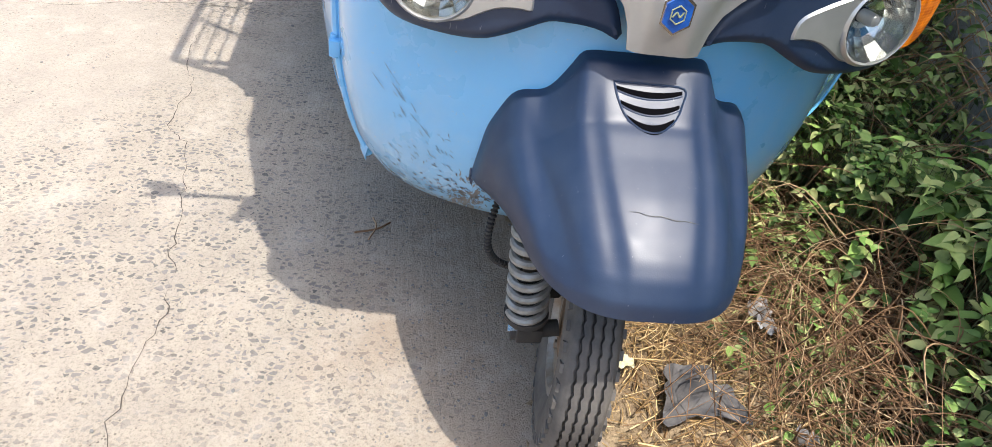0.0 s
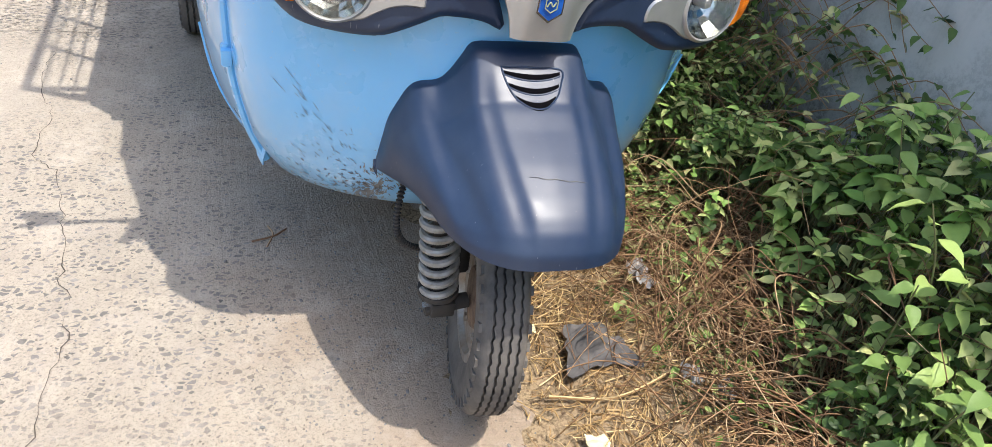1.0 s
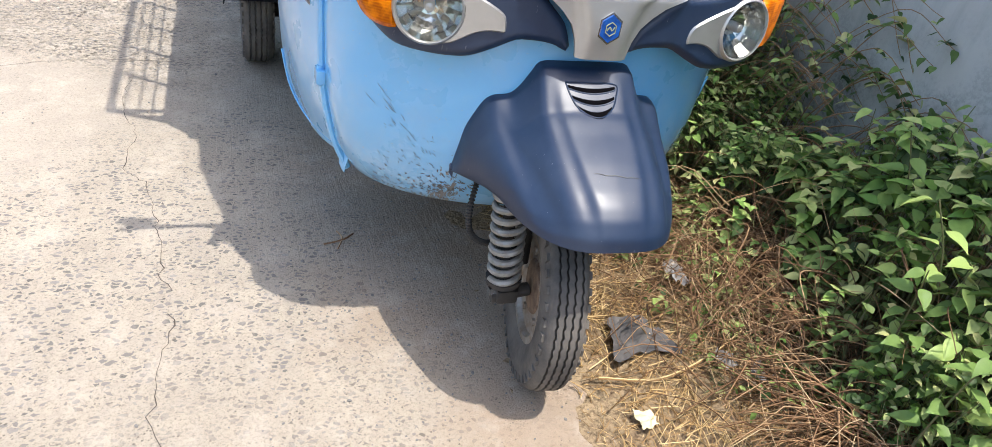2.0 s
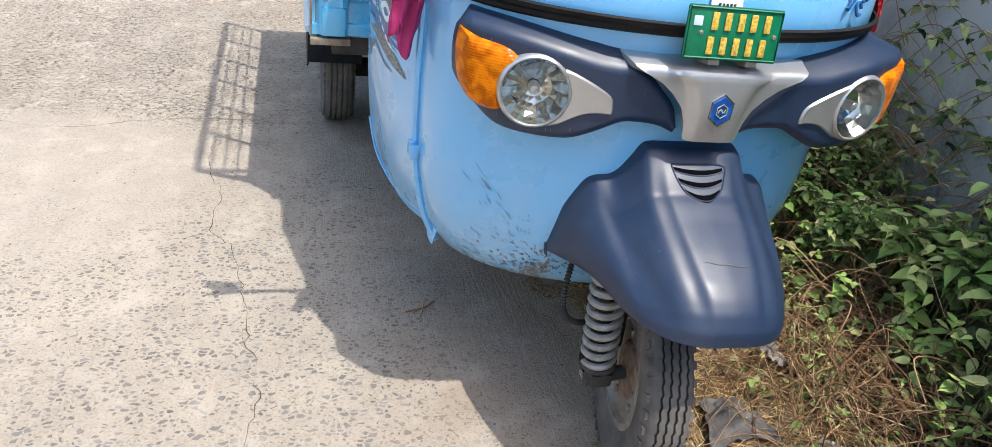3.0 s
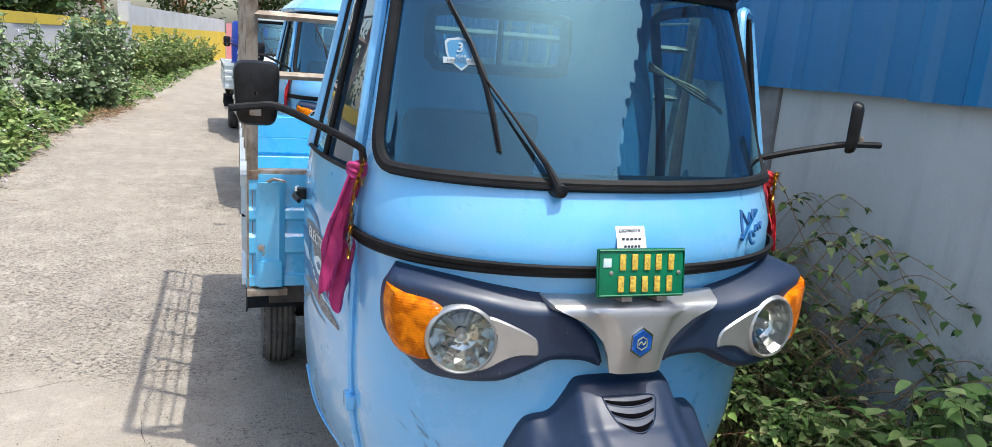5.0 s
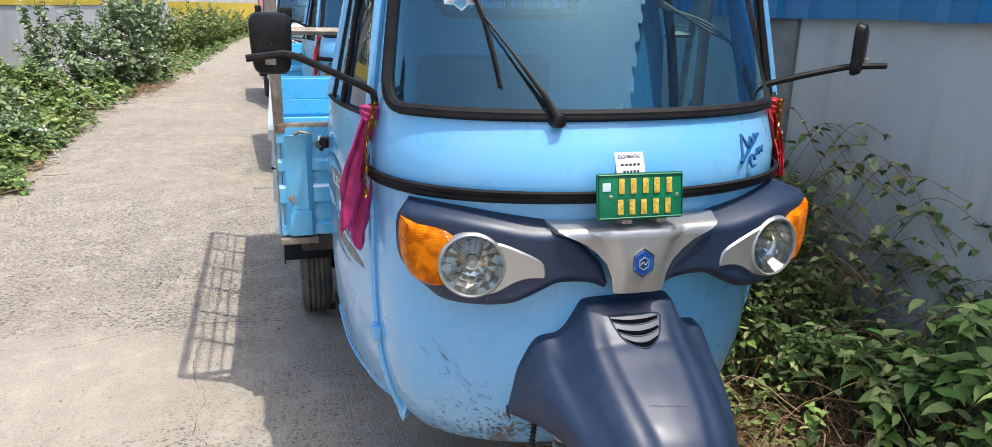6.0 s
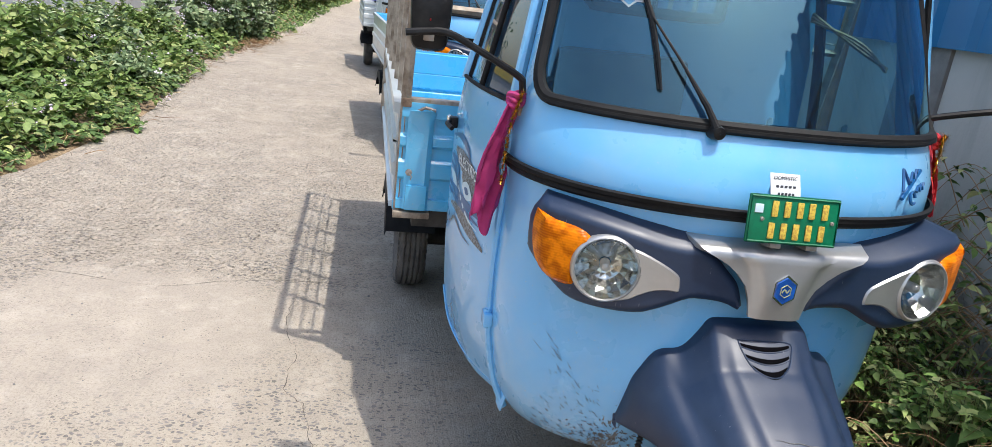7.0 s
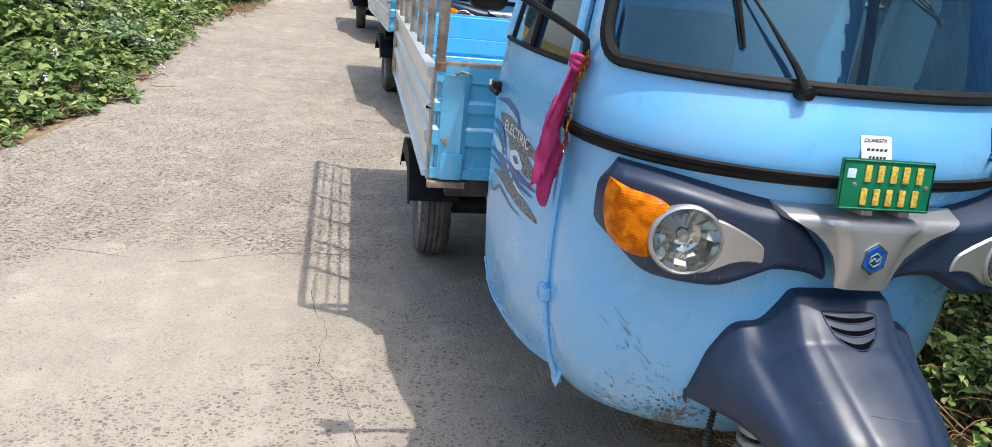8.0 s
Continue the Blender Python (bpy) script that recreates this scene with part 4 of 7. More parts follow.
            p.y += float(np.interp(z, [1.005, 1.009, 1.019], [0.0, 0.006, 0.056]))
            row.append(tuple(p))
        rows.append(row)
    sheet(bm, rows)
    thick(bm, -0.012)
    ns = part("nose_trim", bm, SILVER, root, "satin silver nose trim")
    em = fascia_front(0.002, 0.942, 0.0235)
    tilt = Matrix.Translation(em) @ Matrix.Rotation(radians(-3), 4, "Z") @ Matrix.Rotation(radians(90), 4, "X")
    for r0, d0, mt, nm, lb in ((0.031, 0.006, CHROME, "emblem", "chrome-edged blue hexagonal badge"), (0.0265, 0.0085, EMBLEM_BLUE, "emblem_field", "")):
        bm = bmesh.new()
        pts = [(r0 * 0.92 * math.sin(k * math.pi / 3), r0 * 1.12 * math.cos(k * math.pi / 3)) for k in range(6)]
        lo = [bm.verts.new((x, z, -0.006)) for x, z in pts]
        hi = [bm.verts.new((x, z, d0)) for x, z in pts]
        bm.faces.new(hi)
        for k in range(6):
            bm.faces.new((lo[k], lo[(k + 1) % 6], hi[(k + 1) % 6], hi[k]))
        bm.transform(tilt)
        e = part(nm, bm, mt, ns if nm == "emblem" else emb, lb, smooth=False)
        if nm == "emblem":
            emb = e
    bm = bmesh.new()
    tube(bm, [(0.0125 * math.sin(k * math.pi / 3), 0.0145 * math.cos(k * math.pi / 3), 0.0095) for k in range(6)], 0.0012, 6, closed=True)
    tube(bm, smooth_path([(-0.008, -0.004, 0.0095), (-0.003, 0.004, 0.0098), (0.003, -0.003, 0.0098), (0.008, 0.005, 0.0095)], 4), 0.0014, 6)
    bm.transform(tilt)
    part("emblem_device", bm, EMBLEM_GOLD, emb)

    # ---- mudguard with its louvre
    guard = mudguard(root)
    vent_bm = bmesh.new()

    def on_guard(x, z):
        """The guard's face in front of (x, z), by casting a ray from ahead."""
        hit, p, nm, _ = guard.ray_cast((x, -0.8, z), (0, 1, 0))
        return p if hit else Vector((x, 0, z))
    shape = [(-0.066, 0.811), (0.0, 0.8115), (0.054, 0.809), (0.049, 0.790), (0.036, 0.772), (0.018, 0.763), (-0.006, 0.760), (-0.030, 0.763), (-0.048, 0.773), (-0.060, 0.792)]
    ring = smooth_path([(x, 0, z) for x, z in shape] + [(shape[0][0], 0, shape[0][1])], 4)[:-1]
    tube(vent_bm, [on_guard(p.x, p.z) + Vector((0, -0.001, 0)) for p in ring], 0.0018, 6, closed=True)
    part("vent_rim", vent_bm, NAVY, guard)
    # slots are not cut: black strips on the face stand in for their shade
    for k in range(3):
        z0 = 0.8065 - 0.0160 * k
        half = (0.056, 0.050, 0.040)[k]
        bm = bmesh.new()
        rows = [[], [], [], []]
        for j in range(-8, 9):
            x = -0.006 + half * j / 8
            sag = 0.004 * (1 - (j / 8) ** 2) * (1 + k * 0.6)
            for r, dz in enumerate((0.0, -0.0015, -0.003, -0.0060 * (1.15 - 0.5 * (j / 8) ** 2))):
                p = on_guard(x, z0 + dz - sag)
                rows[r].append((p.x, p.y - 0.0014, p.z))
        sheet(bm, rows)
        part("vent_slot", bm, SHADOW_BLACK, guard, "black strip standing in for a shaded vent slot")
        bm = bmesh.new()
        tube(bm, [(p[0], p[1] - 0.0006, p[2] - 0.0028) for p in rows[3]], 0.0019, 8)
        part("vent_louvre", bm, NAVY, guard)
    # a hair crack across the middle panel
    bm = bmesh.new()
    tube(bm, [on_guard(-0.062 + 0.012 * k, 0.697 - 0.00009 * k * k + 0.0008 * math.sin(k * 1.9)) + Vector((0, -0.0004, 0.0006)) for k in range(10)], [0.0003 + 0.0008 * math.sin(math.pi * (k + 0.5) / 10) for k in range(10)], 5)
    part("hair_crack", bm, SCRATCH, guard, "thin crack in the plastic")

    # ---- front wheel, suspension
    tyre(root, (-0.022, -0.045, 0.262), 0.262, 0.106, -1, -11.0)
    spring = new("shock_absorber")
    spring.parent = root
    spring["label"] = "grey coil spring damper beside the front wheel"
    lo, hi = Vector((-0.134, -0.040, 0.302)), Vector((-0.160, -0.045, 0.590))
    ax = (hi - lo).normalized()
    s1 = ax.cross(Vector((0, 1, 0))).normalized()
    s2 = ax.cross(s1)
    bm = bmesh.new()
    turns, per = 9.5, 18
    pts = []
    for k in range(int(turns * per) + 1):
        q = 2 * math.pi * k / per
        pts.append(lo + (hi - lo) * (k / (turns * per)) + (s1 * math.cos(q) + s2 * math.sin(q)) * 0.036)
    tube(bm, pts, 0.0088, 8)
    part("coil", bm, SPRING, spring)
    bm = bmesh.new()
    tube(bm, [lo - ax * 0.03, lo + ax * 0.10], 0.026, 12)
    tube(bm, [lo + ax * 0.08, hi], 0.016, 12)
    tube(bm, [lo - ax * 0.012, lo], 0.046, 18)
    part("damper", bm, UNDER, spring)
    bm = bmesh.new()
    box(bm, (-0.150, -0.065, 0.230), (-0.095, 0.0, 0.268), 0.006)
    tube(bm, [(-0.16, -0.04, 0.24), (-0.06, -0.04, 0.255)], 0.018, 10)
    part("swing_arm", bm, UNDER, spring)
    bm = bmesh.new()
    tube(bm, [(-0.168, -0.040, 0.256), (-0.148, -0.040, 0.256)], 0.013, 6)
    part("axle_nut", bm, CHROME, spring, "bright axle nut")
    bm = bmesh.new()
    tube(bm, [(-0.08, 0.02, 0.30), (-0.06, 0.08, 0.48), (-0.04, 0.10, 0.62)], 0.032, 10)
    part("steering_column", bm, UNDER, root)
    bm = bmesh.new()
    hose = smooth_path([(-0.195, 0.075, 0.530), (-0.212, 0.050, 0.500), (-0.222, 0.035, 0.455), (-0.220, 0.030, 0.410), (-0.200, 0.035, 0.372), (-0.165, 0.045, 0.347), (-0.130, 0.055, 0.340)], 22)
    tube(bm, hose, [0.0085 if k % 4 < 2 else 0.0055 for k in range(len(hose))], 8)
    part("brake_hose_sleeve", bm, UNDER, root, "ribbed grey hose sleeve")

    # ---- doors: near side closed, far side ajar
    low = [(0.412, 0.415), (0.47, 0.392), (0.56, 0.380), (0.66, 0.380), (0.76, 0.392), (0.83, 0.425), (0.866, 0.51)]

    def door(sign, angle):
        d = new("door")
        d.parent = root
        hinge = Vector((sign * 0.532, 0.405, 0))
        bm = bmesh.new()
        rows = []
        ny = 16
        for i in range(ny + 1):
            t = i / ny
            yt = 0.412 + (0.872 - 0.412) * t
            zlow = float(np.interp(yt, [p[0] for p in low], [p[1] for p in low]))
            row = []
            for k in range(15):
                z = zlow + (1.205 - zlow) * k / 14
                row.append(tuple(side_at(yt, z, sign) - hinge))
            rows.append(row)
        sheet(bm, rows)
        thick(bm, 0.006)
        d.location = hinge
        d.rotation_euler = (0, 0, angle)
        skin = part("door_panel", bm, cab_paint, d, "sky-blue door panel with graphic")
        # frame round the side window
        fr = []
        for y, z in ((0.43, 1.205), (0.455, 1.40), (0.50, 1.64), (0.60, 1.672), (0.835, 1.668), (0.868, 1.648), (0.872, 1.40), (0.872, 1.205)):
            fr.append(side_at(y, z, sign, -0.004) - hinge)
        bm = bmesh.new()
        tube(bm, smooth_path(fr, 5) , 0.015, 8)
        part("window_frame", bm, cab_paint, d)
        bm = bmesh.new()
        tube(bm, [side_at(y, 1.212, sign, 0.002) - hinge for y in (0.445, 0.55, 0.65, 0.75, 0.865)], 0.006, 8)
        tube(bm, [side_at(0.66, z, sign, -0.004) - hinge for z in (1.21, 1.4, 1.66)], 0.008, 8)
        tube(bm, smooth_path([p + Vector((-sign * 0.008, 0.012 if k < 3 else -0.012, 0)) for k, p in enumerate(fr)], 4), 0.008, 6)
        part("window_seal", bm, RUBBER, d)
        bm = bmesh.new()
        rows = [[tuple(side_at(y, z, sign, -0.010) - hinge) for y in (0.44 + 0.20 * (z - 1.21) * 0.6, 0.60, 0.74, 0.865)] for z in (1.21, 1.35, 1.5, 1.655)]
        sheet(bm, rows)
        g = part("window_pane", bm, SIDE_GLASS, d)
        # handle
        bm = bmesh.new()
        hp = side_at(0.835, 1.075, sign, 0.012) - hinge
        box(bm, (hp.x - 0.012, hp.y - 0.012, hp.z - 0.017), (hp.x + 0.012, hp.y + 0.022, hp.z + 0.015), 0.004)
        tube(bm, smooth_path([hp + Vector((sign * 0.006, 0, 0.002)), hp + Vector((sign * 0.022, -0.03, 0.0)), hp + Vector((sign * 0.012, -0.075, -0.006))], 5), 0.007, 8)
        part("door_handle", bm, BLACK, d, "black door handle")
        bm = bmesh.new()
        lathe(bm, [(0.001, -0.008), (0.009, -0.006), (0.010, 0.006), (0.001, 0.008)], "y", 12, (hp.x + sign * 0.008, hp.y + 0.036, hp.z + 0.004))
        part("lock_barrel", bm, CHROME, d)
        # piping along the lower edge
        bm = bmesh.new()
        tube(bm, smooth_path([side_at(y, z + 0.02, sign, 0.003) - hinge for y, z in low], 4), 0.0035, 6)
        part("lower_bead", bm, cab_paint, d)
        return d, hinge
    near, near_hinge = door(-1, 0.0)
    far, far_hinge = door(1, radians(-38))
    # dark seal round the opening of the ajar door
    bm = bmesh.new()
    tube(bm, smooth_path([side_at(y, z, 1, -0.014) for y, z in ((0.885, 0.46), (0.89, 0.9), (0.89, 1.3), (0.885, 1.60), (0.86, 1.655), (0.70, 1.668), (0.55, 1.66), (0.51, 1.63))], 6), 0.017, 8)
    part("door_seal", bm, RUBBER, root, "black rubber seal of the open doorway")
    # hinge strip
    for sign in (-1, 1):
        bm = bmesh.new()
        line = [cab_at(sign * 1.0, z, 0.006) + Vector((0, -0.004, 0)) for z in (0.395, 0.45, 0.52, 0.60, 0.70, 0.85, 1.0, 1.1, 1.21)]
        line[0] += Vector((-sign * 0.004, -0.01, -0.02))
        tube(bm, smooth_path(line, 3), 0.0105, 8)
        tube(bm, smooth_path([p + Vector((-sign * 0.012, -0.022, 0)) for p in line[1:]], 3), 0.006, 6)
        hs = part("hinge_strip", bm, cab_paint, root)
        # a thin black rod stands in for the shade in the door gap
        bm = bmesh.new()
        tube(bm, smooth_path([p + Vector((sign * 0.001, 0.0125, 0)) for p in line[1:]], 3), 0.0042, 6)
        part("gap_shade_line", bm, RUBBER, hs, "black rod drawn for the shaded gap beside the hinge strip")
        for z in (0.645, 1.14):
            bm = bmesh.new()
            p = cab_at(sign, z, 0.010)
            box(bm, (p.x - 0.012, p.y - 0.03, p.z - 0.018), (p.x + 0.012, p.y + 0.014, p.z + 0.018), 0.004)
            tube(bm, [(p.x, p.y - 0.008, p.z - 0.026), (p.x, p.y - 0.008, p.z + 0.026)], 0.009, 10)
            part("hinge", bm, cab_paint, hs, "blue-painted door hinge")
        bm = bmesh.new()
        p = cab_at(sign, 0.42, 0.0)
        sheet(bm, [[(p.x - sign * 0.012, p.y - 0.03, 0.43), (p.x + sign * 0.014, p.y + 0.0, 0.43)], [(p.x - sign * 0.0, p.y - 0.032, 0.38), (p.x + sign * 0.012, p.y - 0.006, 0.385)], [(p.x + sign * 0.000, p.y - 0.02, 0.362), (p.x + sign * 0.004, p.y - 0.01, 0.365)]])
        thick(bm, 0.003)
        part("strip_tail", bm, cab_paint, hs)

    # ---- windscreen, gasket, pillars, roof
    amax, z0, z1 = 0.845, 1.252, 1.672
    bm = bmesh.new()
    sheet(bm, [[tuple(cab_at(amax * j / 20, z0 + (z1 - z0) * i / 12, 0.002)) for j in range(-20, 21)] for i in range(13)])
    ws = part("windscreen", bm, GLASS, root, "curved tinted windscreen with dust and scratches")
    ring = []
    ra, rz = 0.11, 0.075
    for ca, cz, q0 in ((amax - ra, z0 + rz, -90), (amax - ra, z1 - rz, 0), (-amax + ra, z1 - rz, 90), (-amax + ra, z0 + rz, 180)):
        for k in range(7):
            q = radians(q0 + 15 * k)
            ring.append((ca + ra * math.cos(q), cz + rz * math.sin(q)))
    ring2 = []
    for k in range(len(ring)):
        a, b = ring[k], ring[(k + 1) % len(ring)]
        cnt = max(1, int(max(abs(b[0] - a[0]) / 0.07, abs(b[1] - a[1]) / 0.05)))
        ring2 += [(a[0] + (b[0] - a[0]) * j / cnt, a[1] + (b[1] - a[1]) * j / cnt) for j in range(cnt)]
    bm = bmesh.new()
    tube(bm, [cab_at(a, z, 0.004) for a, z in ring2], 0.0145, 8, closed=True)
    part("gasket", bm, RUBBER, ws, "black rubber windscreen gasket")
    bm = bmesh.new()
    tube(bm, [cab_at(a * 1.015, z + (0.004 if z > 1.4 else -0.004), 0.012) for a, z in ring2], 0.006, 6, closed=True)
    part("gasket_lip", bm, RUBBER, ws)
    # corner infill and pillars
    for sign in (-1, 1):
        bm = bmesh.new()
        rows = []
        for i in range(13):
            z = 1.235 + (1.70 - 1.235) * i / 12
            rows.append([tuple(cab_at(sign * (amax - 0.05 + (1.0 - amax + 0.05) * j / 6), z)) for j in range(7)])
        sheet(bm, rows)
        thick(bm, 0.02)
        part("pillar", bm, cab_paint, root)
    bm = bmesh.new()
    sheet(bm, [[tuple(cab_at(a, z)) for a in angles] for z in (1.665, 1.69, 1.72)])
    sheet(bm, [[tuple(cab_at(a, z)) for a in angles] for z in (1.230, 1.245)])
    thick(bm, 0.006)
    part("header", bm, cab_paint, root)
    bm = bmesh.new()
    rows = []
    for z, off in ((1.700, 0.004), (1.695, 0.030), (1.705, 0.042), (1.722, 0.040), (1.745, 0.010)):
        front = [plan(level(1.70), a, off) for a in angles]
        back = [(front[-1][0] + 0.02 + 0.02 * (k / 5), 0.55 + 0.43 * k / 5) for k in range(1, 6)]
        rows.append([(x, y, z) for x, y in [(-b[0], b[1]) for b in back[::-1]] + front + back])
    for sc, z in ((0.90, 1.790), (0.70, 1.825), (0.40, 1.845), (0.05, 1.85)):
        base = rows[4]
        rows.append([(p[0] * sc, 0.66 + (p[1] - 0.66) * sc, z) for p in base])
    sheet(bm, rows, True)
    part("roof", bm, cab_paint, root, "rounded pale-blue cab roof with brim")
    bm = bmesh.new()
    tube(bm, [Vector((*plan(level(1.69), a * 0.97, 0.020), 1.688)) for a in angles], 0.010, 6)
    part("roof_drip_seal", bm, RUBBER, root)
    # rear wall with its twin window
    bm = bmesh.new()
    yb = 0.93
    holes = [(-0.245, -0.035), (-0.020, 0.185)]
    zb0, zb1 = 1.465, 1.612
    xs = [-0.60, -0.245, -0.035, -0.020, 0.185, 0.60]
    zz = [0.42, zb0, zb1, 1.74]
    for i in range(5):
        for k in range(3):
            if k == 1 and i in (1, 3):
                continue
            sq = [(xs[i], zz[k]), (xs[i + 1], zz[k]), (xs[i + 1], zz[k + 1]), (xs[i], zz[k + 1])]
            vs = []
            for x, z in sq:
                lim = float(np.interp(z, REAR[:, 0], REAR[:, 1])) - 0.005
                vs.append(bm.verts.new((max(-lim, min(lim, x)), yb, z)))
            bm.faces.new(vs)
    bmesh.ops.remove_doubles(bm, verts=bm.verts, dist=0.0005)
    thick(bm, 0.012)
    rw = part("rear_wall", bm, cab_paint, root)
    bm = bmesh.new()
    frame_line = smooth_path([(-0.225, yb - 0.008, zb0 - 0.008), (-0.10, yb - 0.008, zb0 - 0.010), (0.165, yb - 0.008, zb0 - 0.008), (0.193, yb - 0.008, zb0 + 0.02), (0.193, yb - 0.008, zb1 - 0.02), (0.165, yb - 0.008, zb1 + 0.008), (-0.10, yb - 0.008, zb1 + 0.010), (-0.225, yb - 0.008, zb1 + 0.008), (-0.253, yb - 0.008, zb1 - 0.02), (-0.253, yb - 0.008, zb0 + 0.02)], 4)
    tube(bm, frame_line, 0.019, 6, closed=True)
    tube(bm, [(-0.0275, yb - 0.008, zb0), (-0.0275, yb - 0.008, zb1)], 0.009, 6)
    part("rear_window_seal", bm, RUBBER, rw, "rounded black rear window seal")
    for h0, h1 in holes:
        bm = bmesh.new()
        sheet(bm, [[(h0, yb + 0.004, zb0), (h1, yb + 0.004, zb0)], [(h0, yb + 0.004, zb1), (h1, yb + 0.004, zb1)]])
        part("rear_pane", bm, SIDE_GLASS, rw)
    # seat, dash, steering
    bm = bmesh.new()
    box(bm, (-0.46, 0.60, 0.72), (0.46, 0.90, 0.84), 0.03)
    box(bm, (-0.33, 0.84, 0.90), (0.10, 0.915, 1.33), 0.035)
    part("driver_seat", bm, SEAT, root, "dark vinyl driver seat")
    bm = bmesh.new()
    rows = []
    for z, o in ((1.02, -0.03), (1.20, -0.03), (1.225, -0.03)):
        rows.append([tuple(cab_at(a * 0.93, z, o)) for a in angles])
    rows.append([(p[0] * 0.95, 0.36, 1.225) for p in rows[-1]])
    rows.append([(p[0], 0.37, 1.05) for p in rows[-1]])
    sheet(bm, rows)
    dash = part("dashboard", bm, DASH, root, "dusty dashboard shelf")
    for x in (0.11, 0.32):
        bm = bmesh.new()
        box(bm, (x - 0.008, 0.352, 1.222), (x + 0.008, 0.360, 1.240), 0.003)
        tube(bm, [(x, 0.354, 1.238), (x, 0.354, 1.244)], 0.005, 8)
        part("shelf_clip", bm, WHITE_STICKER, dash, "small white plastic clip")
    bm = bmesh.new()
    tube(bm, smooth_path([(-0.42, 0.50, 1.10), (-0.30, 0.46, 1.14), (-0.1, 0.43, 1.15), (0.1, 0.46, 1.14), (0.22, 0.50, 1.10)], 5), 0.014, 8)
    tube(bm, [(-0.1, 0.43, 1.15), (-0.1, 0.30, 0.60)], 0.022, 8)
    part("handlebar", bm, BLACK, root)

    # ---- wiper
    wp = new("wiper")
    wp.parent = root
    piv = cab_front(-0.178, 1.243, 0.014)
    bm = bmesh.new()
    lathe(bm, [(0.001, -0.020), (0.013, -0.018), (0.016, 0.0), (0.018, 0.012)], "y", 14, tuple(piv))
    part("wiper_pivot", bm, BLACK, wp)
    bm = bmesh.new()
    e1 = cab_front(-0.200, 1.290, 0.026)
    e2 = cab_front(-0.305, 1.450, 0.022)
    tube(bm, [piv + Vector((0, -0.012, 0)), e1, e1 * 0.5 + e2 * 0.5 + Vector((0, -0.008, 0)), e2], [0.0095, 0.0070, 0.0032, 0.0028], 8)
    part("wiper_arm", bm, BLACK, wp, "black windscreen wiper arm")
    bm = bmesh.new()
    blade = [cab_front(x, z, o) for x, z, o in ((-0.286, 1.310, 0.012), (-0.294, 1.38, 0.014), (-0.305, 1.450, 0.017), (-0.325, 1.52, 0.014), (-0.362, 1.610, 0.012))]
    tube(bm, blade, [0.0028, 0.0048, 0.0058, 0.0048, 0.0028], 6)
    tube(bm, [p + Vector((-0.004, 0.006, 0)) for p in blade], 0.0032, 6)
    part("wiper_blade", bm, BLACK, wp)

    # ---- mirrors
    def mirror(name, pts, head, yaw):
        mr = new(name)
        mr.parent = root
        bm = bmesh.new()
        tube(bm, smooth_path(pts, 6), 0.0085, 8)
        part("mirror_arm", bm, BLACK, mr, "bent black mirror arm")
        bm = bmesh.new()
        w, h, dpt = 0.045, 0.068, 0.018
        rows = []
        for s, y in ((0.05, -dpt), (0.72, -dpt), (0.93, -dpt * 0.7), (1.0, -dpt * 0.1), (1.0, 0.006), (0.96, 0.010), (0.05, 0.010)):
            row = []
            for k in range(32):
                q = 2 * math.pi * k / 32
                c, sn = math.cos(q), math.sin(q)
                x = math.copysign(abs(c) ** 0.38, c) * w * s
                z = math.copysign(abs(sn) ** 0.38, sn) * h * s
                row.append((x * (1 + 0.08 * z / h), y, z))
            rows.append(row)
        sheet(bm, rows, True)
        bm.transform(Matrix.Translation(head) @ Matrix.Rotation(radians(yaw), 4, "Z"))
        part("mirror_head", bm, BLACK, mr, "black plastic mirror shell seen from behind")
        bm = bmesh.new()
        box(bm, (-0.012, -dpt - 0.012, -0.045), (0.012, -dpt, -0.022), 0.003)
        bm.transform(Matrix.Translation(head) @ Matrix.Rotation(radians(yaw), 4, "Z"))
        part("mirror_clamp", bm, STEEL, mr)
        return mr
    mirror("mirror", [(-0.527, 0.370, 1.215), (-0.530, 0.366, 1.262), (-0.545, 0.362, 1.283), (-0.640, 0.352, 1.330), (-0.715, 0.346, 1.362), (-0.760, 0.343, 1.362), (-0.812, 0.342, 1.355)], (-0.757, 0.372, 1.386), -6)
    mirror("mirror", [(0.500, 0.330, 1.215), (0.508, 0.322, 1.275), (0.560, 0.296, 1.300), (0.680, 0.236, 1.335), (0.720, 0.216, 1.342), (0.800, 0.20, 1.344)], (0.735, 0.235, 1.385), 42)
    for sign, py in ((-1, 0.368), (1, 0.33)):
        bm = bmesh.new()
        x = sign * (0.522 if sign < 0 else 0.497)
        box(bm, (x - 0.012, py - 0.014, 1.19), (x + 0.012, py + 0.014, 1.235), 0.004)
        part("mirror_mount", bm, STEEL, root)

    # ---- chassis and bed
    bed_front, bed_rear, bx = 1.16, 3.17, 0.775
    bed = new("cargo_bed")
    bed.parent = root
    bed["label"] = "blue steel cargo bed with ribbed panels"
    bm = bmesh.new()
    box(bm, (-bx, bed_front, 0.685), (bx, bed_rear, 0.715), 0.004)
    part("bed_floor", bm, bed_paint, bed)

    def ribbed(name, p0, p1, zlo, zhi, depth, look_of=None):
        """An upright panel with pressed ribs along it."""
        p0, p1 = Vector(p0), Vector(p1)
        d = (p1 - p0).normalized()
        out = Vector((d.y, -d.x, 0))
